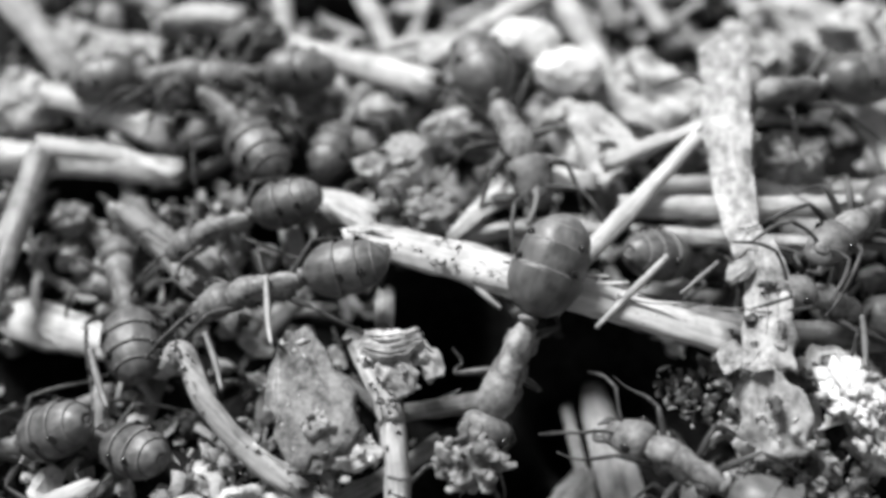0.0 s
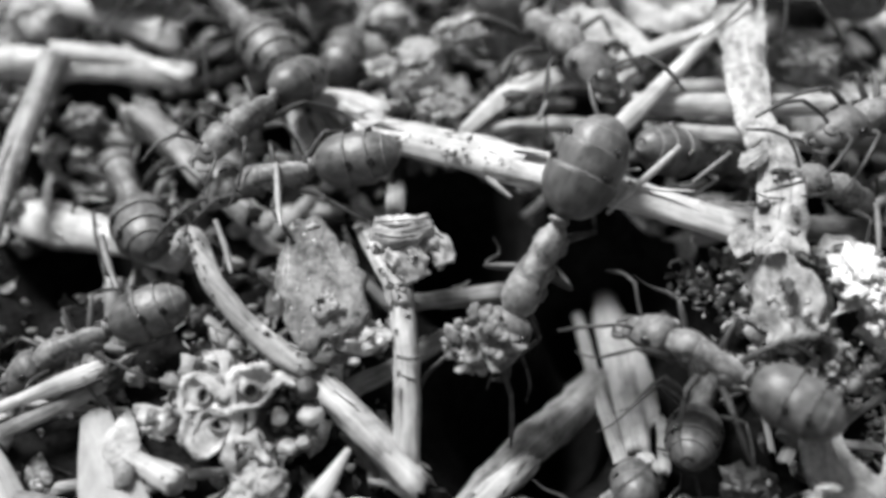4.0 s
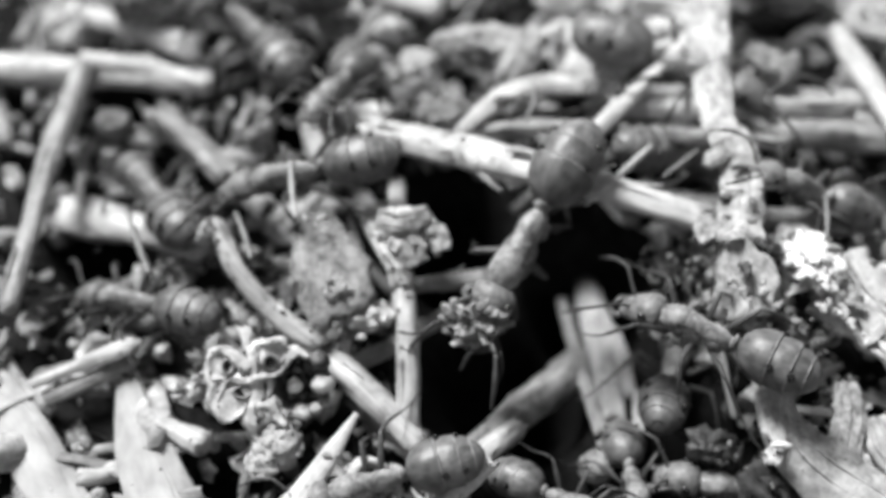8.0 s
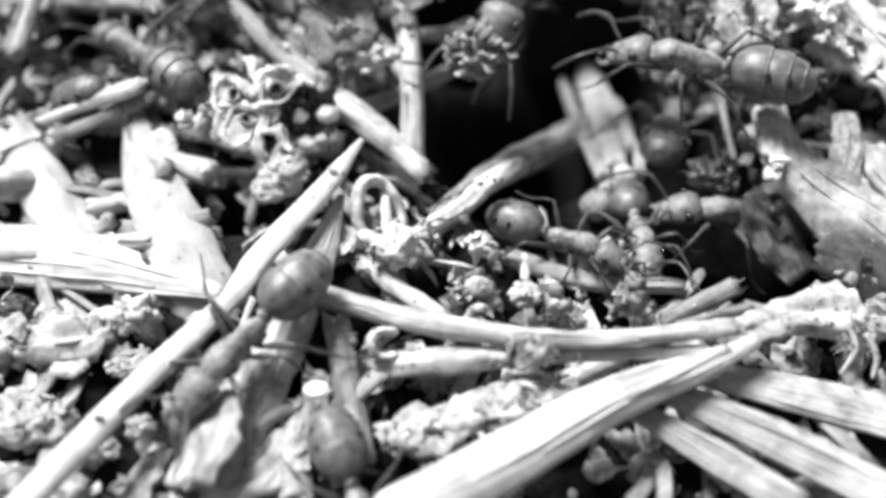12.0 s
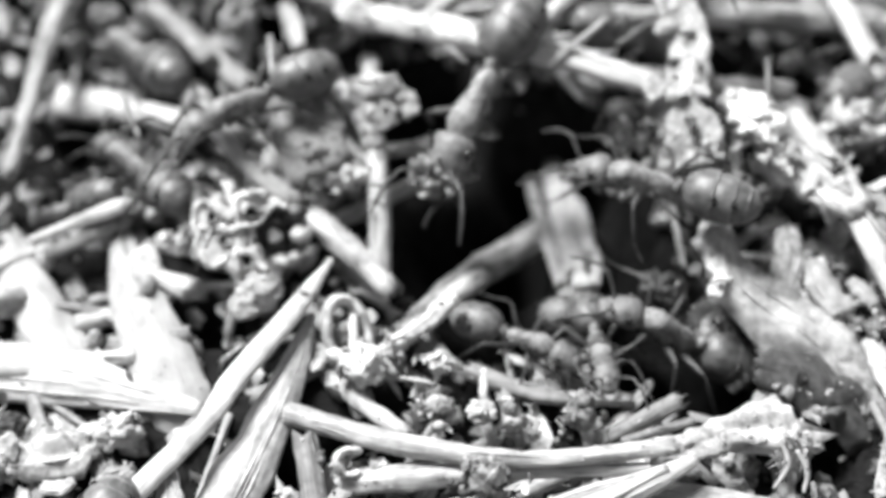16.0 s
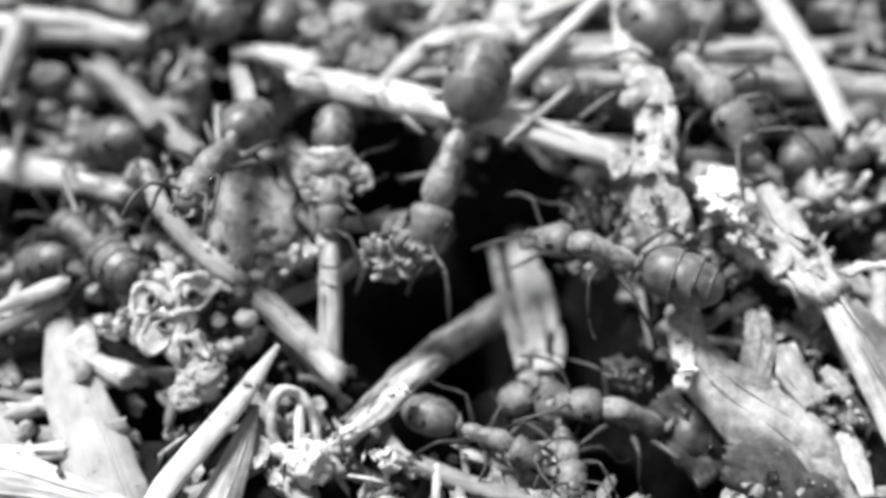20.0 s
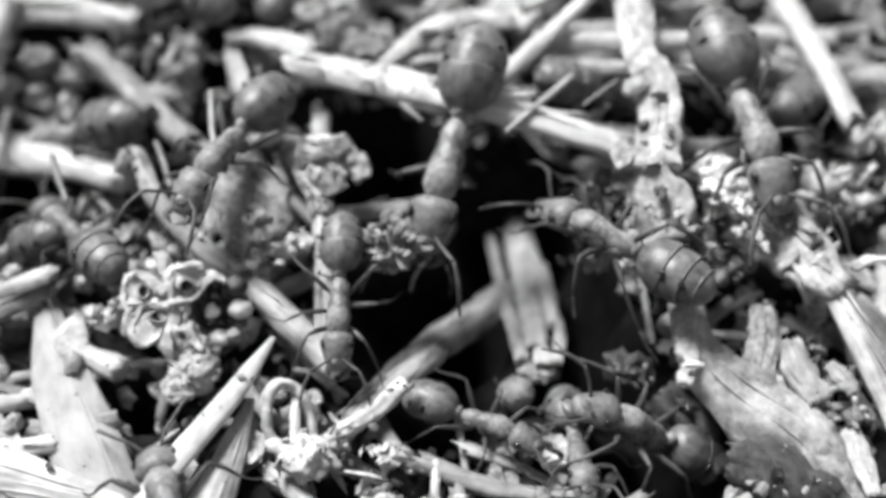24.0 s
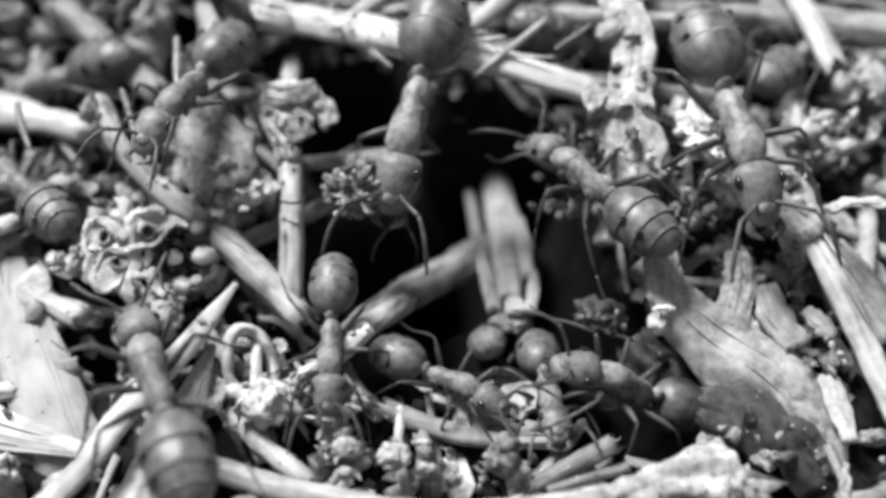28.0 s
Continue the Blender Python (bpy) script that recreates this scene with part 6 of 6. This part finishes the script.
ANTS.append(put_ant(worker, facing(-7.14, 4.98, 0.98, 33.2, -5.2, 0), 1.02, "dark wood ant with shiny gaster in a cluster of ants", 19, False))
ANTS.append(put_ant(worker, facing(-2.88, 5.76, 0.21, -18.8, -2.6, 0), 0.85, "dark wood ant with shiny gaster facing out of a cluster", 20, False))
ANTS.append(put_ant(worker, facing(-8.97, 6.29, 1.21, -93.4, 7.8, 0), 0.95, "dark wood ant with shiny gaster in a cluster of ants", 21, False))
ANTS.append(put_ant(worker, facing(10.94, -3.2, 1.57, 93.7, 32.4, 0), 0.85, "dark wood ant with shiny gaster in the shade of straws", 22, False))
ANTS.append(put_ant(worker, facing(-12.59, -5.91, -1.92, 88.6, -35.2, 0), 0.95, "dark wood ant with shiny gaster leaving over the slivers", 23, False))
ANTS.append(put_ant(worker, facing(6.98, -7.36, -2.23, -19.1, -25.3, 0), 0.85, "dark wood ant with shiny gaster creeping under the dry leaf", 24, False))
ANTS.append(put_ant(worker, facing(-13.17, -8.3, -1.73, 90.0, -33.7, 0), 0.75, "dark wood ant with shiny gaster in the litter behind slivers", 25, False))
ANTS.append(put_ant(worker, facing(-7.06, 6.28, 1.20, 94.4, 0.0, 0), 0.95, "dark wood ant with shiny gaster crowding among others", 26, False))


def stride(ant, route):
    """Swings the legs of a walking ant, as far and as fast as it goes."""
    ends = list(zip(route, route[1:]))
    for k, leg in enumerate([o for o in ant.children if o.name.split(".")[0].endswith("leg")]):
        rest = leg.matrix_basis.copy()
        rows, phase = [], 3.1416 * ((k + k // 2) % 2)
        for i in range(113):
            t = 0.25 * i
            a, b = [e for e in ends if e[0][0] <= t <= e[1][0]][0]
            speed = math.dist(a[1:4], b[1:4]) / (b[0] - a[0]) + 0.03 * abs(b[4] - a[4]) / (b[0] - a[0])
            swing = min(17.0, 9.0 * speed)
            rows.append((t, rest @ pose(0, 0, 0, swing * 0.35 * math.cos(t * 8.0 + phase), 0, swing * math.sin(t * 8.0 + phase))))
        walk(leg, rows)


def motions():
    route = ((0, 1.84, -5.11, 1.59, 155.0, -27.2, 0),
             (3, 2.35, -5.2, 1.03, 148.2, -44.3, 0),
             (5.5, 2.17, -5.75, 2.04, 147.7, -17.1, 0),
             (8, 2.18, -5.58, 1.85, 148.4, -21.4, 0),
             (11, 2.29, -4.74, 1.76, 152.7, -22.2, 0),
             (16, 1.93, -5.62, 2.14, 154.0, -14.6, 0),
             (18, 2.26, -5.29, 2.05, 159.3, -16.6, 0),
             (20, 2.42, -4.78, 1.76, 159.7, -22.6, 0),
             (21, 2.53, -5.1, 1.92, 162.7, -19.2, 0),
             (24, 2.43, -4.92, 1.84, 164.0, -21.0, 0),
             (26, 2.37, -4.94, 1.86, 165.2, -20.4, 0),
             (28, 2.29, -5.7, 2.08, 166.5, -15.7, 0))
    walk(ANTS[0], [(t, facing(*p)) for t, *p in route])
    stride(ANTS[0], route)
    route = ((0, -4.85, -2.67, 1.65, 97.1, -13.8, 0),
             (8, -4.94, -2.78, 1.68, 93.8, -12.9, 0),
             (13.5, -5.9, -5.72, 1.63, 96.1, -14.4, 0),
             (20, -4.41, -5.39, 2.72, 163.9, 19.2, 0),
             (23.5, -4.16, -5.24, 2.34, 153.6, 3.5, 0),
             (28, -4.2, -5.35, 2.52, 157.5, 7.9, 0))
    walk(ANTS[2], [(t, facing(*p)) for t, *p in route])
    stride(ANTS[2], route)
    route = ((0, -6.47, 0.04, 0.99, 98.4, -21.1, 0),
             (3.0, -5.85, -0.62, 1.95, 134.4, 3.7, 0),
             (5.5, -5.24, -0.67, 2.17, 159.8, 19.4, 0),
             (8, -3.71, 0.79, 1.94, 161.9, 23.6, 0),
             (11, -8.09, 10.76, 0.62, 154.0, 15.4, 0),
             (28, -8.09, 10.76, 0.62, 154.0, 15.4, 0))
    walk(ANTS[3], [(t, facing(*p)) for t, *p in route])
    stride(ANTS[3], route)
    route = ((0, 2.03, 3.26, 1.95, -162.6, -1.1, 0),
             (1, 2.24, 3.72, 2.28, -151.3, 5.9, 0),
             (2, 3.65, 3.97, 1.88, -140.1, 5.9, 0),
             (3, 3.35, 3.7, 1.68, -147.5, 1.7, 0),
             (5.5, 2.57, 1.97, 2.6, -142.9, 22.6, 0),
             (8, 7.92, 1.58, 2.09, -116.6, -2.3, 0),
             (10, 10.18, -4.17, 2.89, -145.2, 20.2, 0),
             (15.5, 23.85, 9.36, 1.33, -60.7, -3.6, 0),
             (28, 23.85, 9.36, 1.33, -60.7, -3.6, 0))
    walk(ANTS[4], [(t, facing(*p)) for t, *p in route])
    stride(ANTS[4], route)
    route = ((0, -9.74, -0.97, -0.71, 18.2, -7.5, 0),
             (3, -10.02, -0.76, -0.97, 22.2, -14.1, 0),
             (8, -10.16, -0.97, -0.94, 34.1, -13.3, 0),
             (11, -10.09, -0.89, -0.65, 31.0, -6.0, 0),
             (16, -10.68, 0.24, -0.94, 42.1, -13.0, 0),
             (18, -10.92, -0.78, -1.43, 71.1, -28.7, 0),
             (20, -11.09, -1.52, -1.51, 80.2, -27.8, 0),
             (28, -10.14, -0.82, -1.5, 82.5, -27.0, 0))
    walk(ANTS[5], [(t, facing(*p)) for t, *p in route])
    stride(ANTS[5], route)
    route = ((0, -10.0, -5.72, -1.58, 60.4, -29.4, 0),
             (3, -9.94, -6.21, -1.39, 77.9, -30.5, 0),
             (5.5, -10.79, -7.62, 0.83, 154.3, 23.3, 0),
             (8, -9.76, -6.02, -0.54, 68.0, -14.2, 0),
             (11, -9.97, -5.89, -0.59, 46.1, -10.1, 0),
             (17, -9.48, -5.65, -0.57, 43.4, -9.3, 0),
             (20, -9.25, -5.57, -0.83, 42.2, -16.5, 0),
             (28, -9.76, -6.14, -0.39, 43.6, -10.0, 0))
    walk(ANTS[6], [(t, facing(*p)) for t, *p in route])
    stride(ANTS[6], route)
    route = ((0, 10.94, 4.6, 2.17, 102.2, -0.6, 0),
             (3, 9.73, 3.28, 3.08, 116.7, 22.3, 0),
             (6, 10.56, 7.85, 1.58, 30.1, -10.4, 0),
             (28, 10.56, 7.85, 1.58, 30.1, -10.4, 0))
    walk(ANTS[7], [(t, facing(*p)) for t, *p in route])
    stride(ANTS[7], route)
    route = ((0, 11.88, -0.84, 2.26, 133.7, 21.8, 0),
             (3, 12.07, -0.7, 2.23, 136.4, 20.9, 0),
             (6, 14.4, -0.3, 1.7, 60.0, 10.0, 0),
             (8.5, 20.5, 3.0, 0.4, -20.0, 0, 0),
             (28, 20.5, 3.0, 0.4, -20.0, 0, 0))
    walk(ANTS[8], [(t, facing(*p)) for t, *p in route])
    stride(ANTS[8], route)
    route = ((0, 6.24, -8.12, 1.38, 53.7, -3.7, 0),
             (3, 6.39, -8.45, 1.38, 50.7, -3.7, 0),
             (5.5, 6.68, -8.41, 1.38, 62.2, -3.2, 0),
             (8, 7.12, -8.33, 1.39, 59.1, -3.0, 0),
             (11, 6.96, -8.52, 1.39, 66.1, -3.0, 0),
             (13.5, 6.7, -8.53, 1.38, 72.3, -3.2, 0),
             (16, 7.01, -8.43, 1.38, 67.9, -3.2, 0),
             (18, 6.71, -7.84, 1.38, 61.7, -3.4, 0),
             (20, 6.97, -8.08, 1.38, 63.7, -3.3, 0),
             (21, 6.84, -8.24, 1.38, 67.7, -3.5, 0),
             (24, 6.93, -7.73, 1.37, 50.3, -3.9, 0),
             (26, 6.94, -7.63, 1.37, 48.6, -3.9, 0),
             (28, 7.13, -7.65, 1.38, 37.6, -3.7, 0))
    walk(ANTS[9], [(t, facing(*p)) for t, *p in route])
    stride(ANTS[9], route)
    route = ((0, 4.10, -13.60, 0.20, 92.0, -4.0, 0),
             (3, 4.10, -13.60, 0.20, 92.0, -4.0, 0),
             (6, -0.47, -11.65, 0.14, 91.6, -1.6, 0),
             (7, -1.56, -12.29, 0.15, 113.6, -4.3, 0),
             (8, -2.08, -12.49, 0.12, 104.8, -5.0, 0),
             (9, -2.47, -13.12, 0.19, 131.1, -4.4, 0),
             (9.5, -2.71, -13.11, 0.27, 136.5, -3.5, 0),
             (10, -2.26, -13.64, 0.39, 141.4, -3.0, 0),
             (11, -3.98, -15.42, 0.48, 148.0, -3.3, 0),
             (12, -5.21, -17.47, 0.44, 142.6, -4.4, 0),
             (13, -5.36, -19.17, 0.44, 145.2, -4.6, 0),
             (15.5, -8.54, -20.68, 0.65, 160.4, 6.9, 0),
             (28, -8.54, -20.68, 0.65, 160.4, 6.9, 0))
    walk(ANTS[10], [(t, facing(*p)) for t, *p in route])
    stride(ANTS[10], route)
    route = ((0, 3.27, -12.62, -0.60, -122.6, 14.1, 0),
             (8, 3.27, -12.62, -0.60, -122.6, 14.1, 0),
             (11, 3.20, -13.36, -0.80, -120.3, 6.6, 0),
             (15.5, 3.25, -12.71, -0.78, -118.6, 7.5, 0),
             (18, 3.30, -12.83, -0.91, -119.3, 3.1, 0),
             (20, 3.29, -12.74, -0.88, -115.4, 4.1, 0),
             (23.5, 3.32, -12.50, -0.80, -117.1, 6.6, 0),
             (26, 3.13, -12.58, -0.78, -117.8, 7.4, 0),
             (28, 3.31, -12.90, -0.78, -120.8, 7.3, 0))
    walk(ANTS[11], [(t, facing(*p)) for t, *p in route])
    stride(ANTS[11], route)
    route = ((0, 4.89, -11.66, -1.6, -178.3, 23.1, 0),
             (5.5, 4.89, -11.66, -1.6, -178.3, 23.1, 0),
             (8, 5.3, -11.58, -1.63, -176.8, 21.2, 0),
             (11, 5.32, -12.23, -1.64, -177.2, 20.2, 0),
             (16, 5.5, -12.42, -1.61, -176.8, 22.1, 0),
             (18, 5.74, -12.49, -1.64, -175.1, 20.9, 0),
             (20, 5.64, -12.61, -1.61, -176.3, 22.2, 0),
             (24, 5.92, -12.88, -1.58, -176.7, 24.5, 0),
             (26, 6.0, -12.96, -1.59, -174.5, 24.0, 0),
             (28, 6.0, -12.75, -1.59, -174.9, 23.6, 0))
    walk(ANTS[12], [(t, facing(*p)) for t, *p in route])
    stride(ANTS[12], route)
    route = ((0, 8.16, -11.76, -2.62, 45.4, -9.2, 0),
             (8, 8.33, -11.51, -2.17, 79.8, 11.5, 0),
             (12, 8.30, -11.37, -1.97, 91.7, 11.4, 0),
             (15.5, 7.66, -12.18, -1.24, 84.7, 32.3, 0),
             (18, 8.1, -11.31, -2.83, 48.8, -15.7, 0),
             (21, 7.67, -12.14, -1.18, 94.4, 33.9, 0),
             (24, 7.73, -12.59, -1.08, 88.4, 40.4, 0),
             (26, 8.12, -12.74, -1.15, 90.9, 35.7, 0),
             (28, 8.09, -12.9, -1.11, 92.0, 37.3, 0))
    walk(ANTS[13], [(t, facing(*p)) for t, *p in route])
    stride(ANTS[13], route)
    route = ((0, -2.00, 21.26, 0.00, 180, 0, 0),
             (5, -2.00, 14.26, 0.00, 180, 0, 0),
             (10, -2.00, 6.26, 0.40, 180, 0, 0),
             (15.5, -3.04, 4.82, 0.88, -178.7, -18.7, 0),
             (17, -1.06, 0.59, 1.30, -193.1, -15.4, 0),
             (18, -1.20, -2.03, 1.15, -198.2, -18.7, 0),
             (19, -0.97, -4.63, 1.27, -186, -16, 0),
             (20, -1.22, -5.02, 1.26, -180.3, -10.6, 0),
             (21, -1.07, -6.50, 1.15, -176.4, -14.3, 0),
             (23.5, -0.61, -8.91, 0.75, -178.7, -14.4, 0),
             (24, -0.71, -9.55, 0.79, -180.6, -13.1, 0),
             (25, -0.31, -10.27, 0.83, -179.7, -5.6, 0),
             (26, -0.21, -10.20, 0.91, -177.8, -3.3, 0),
             (27, -0.14, -11.09, 0.45, -170.8, -4.8, 0),
             (28, 0.19, -12.40, 0.25, -179.4, -5, 0))
    walk(ANTS[14], [(t, facing(*p)) for t, *p in route])
    stride(ANTS[14], route)
    route = ((0, 8, 21, 0.5, -150, 0, 0),
             (5, 8, 15, 0.5, -150, 0, 0),
             (11, 8, 9, 1.5, -150, 0, 0),
             (17, 9.3, -0.31, 3.24, -151.6, 18.7, 0),
             (18, 9.62, -0.88, 2.64, -160.3, 18.7, 0),
             (20, 10.33, -1.9, 2.52, -154.0, -2.0, 0),
             (21, 10.64, -2.02, 2.46, -154.6, -3.3, 0),
             (23.5, 11.46, -3.53, 2.1, -164.8, -15.9, 0),
             (24, 11.39, -4.2, 2.47, -169.6, -8.0, 0),
             (25, 10.99, -5.56, 2.52, -176.0, -6.7, 0),
             (26, 10.93, -5.97, 2.63, -177.3, -4.1, 0),
             (27, 11.1, -6.48, 2.52, -173.8, -6.7, 0),
             (28, 11.3, -6.6, 2.47, -169.9, -7.9, 0))
    walk(ANTS[15], [(t, facing(*p)) for t, *p in route])
    stride(ANTS[15], route)
    route = ((0, 16.02, -1.96, -0.02, -48.5, -6.3, 0),
             (17, 16.02, -1.96, -0.02, -48.5, -6.3, 0),
             (21, 15.47, -1.33, -0.05, -47.6, -7.0, 0),
             (24, 15.49, 0.25, -0.05, -49.0, -7.1, 0),
             (28, 15.12, -0.76, -0.05, -44.1, -7.0, 0))
    walk(ANTS[16], [(t, facing(*p)) for t, *p in route])
    stride(ANTS[16], route)
    route = ((0, -5.6, -25.13, -2.03, 29.1, -32.2, 0),
             (15.5, -5.6, -25.13, -2.03, 29.1, -32.2, 0),
             (21, -3.94, -18.99, -0.64, 21, -25.5, 0),
             (24, -4.64, -15.73, 0.66, 22.9, -17.6, 0),
             (25, -4.47, -15.72, 0.74, 21.5, -15, 0),
             (26, -3.96, -15.06, 1.06, 29.7, -5.8, 0),
             (27, -3.92, -14.28, 1.52, 22.1, -3.5, 0),
             (28, -3.84, -14.44, 1.78, 22.9, -1.3, 0))
    walk(ANTS[17], [(t, facing(*p)) for t, *p in route])
    stride(ANTS[17], route)
    route = ((0, 10.94, -3.2, 1.57, 93.7, 32.4, 0),
             (13.5, 10.94, -3.2, 1.57, 93.7, 32.4, 0),
             (15.5, 15.5, -1.5, 1.4, 20.0, 10.0, 0),
             (17.5, 20.5, 1.5, 0.2, -40.0, 0, 0),
             (28, 20.5, 1.5, 0.2, -40.0, 0, 0))
    walk(ANTS[22], [(t, facing(*p)) for t, *p in route])
    stride(ANTS[22], route)
    route = ((0, -12.59, -5.91, -1.92, 88.6, -35.2, 0),
             (3, -14.16, -6.23, -2.01, 90.3, -32.0, 0),
             (6, -18.2, -6.5, -2.3, 90.3, -20.0, 0),
             (28, -18.2, -6.5, -2.3, 90.3, -20.0, 0))
    walk(ANTS[23], [(t, facing(*p)) for t, *p in route])
    stride(ANTS[23], route)
    route = ((0, 6.98, -7.36, -2.23, -19.1, -25.3, 0),
             (6, 6.98, -7.36, -2.23, -19.1, -25.3, 0),
             (13.5, 6.98, -7.36, -2.23, -19.1, -25.3, 0),
             (18, 12.19, -11.18, -3.75, -30.0, -22.4, 0),
             (28, 12.19, -11.18, -3.75, -30.0, -22.4, 0))
    walk(ANTS[24], [(t, facing(*p)) for t, *p in route])
    stride(ANTS[24], route)
    route = ((0, -14.6, -9.6, -3.4, 90.0, -20.0, 0),
             (7.5, -14.6, -9.6, -3.4, 90.0, -20.0, 0),
             (11, -13.17, -8.3, -1.73, 90.0, -33.7, 0),
             (18, -12.06, -6.96, -1.55, 90.2, -26.0, 0),
             (24, -11.81, -6.23, -1.64, 90.1, -29.8, 0),
             (28, -11.81, -6.23, -1.64, 90.1, -29.8, 0))
    walk(ANTS[25], [(t, facing(*p)) for t, *p in route])
    stride(ANTS[25], route)


motions()
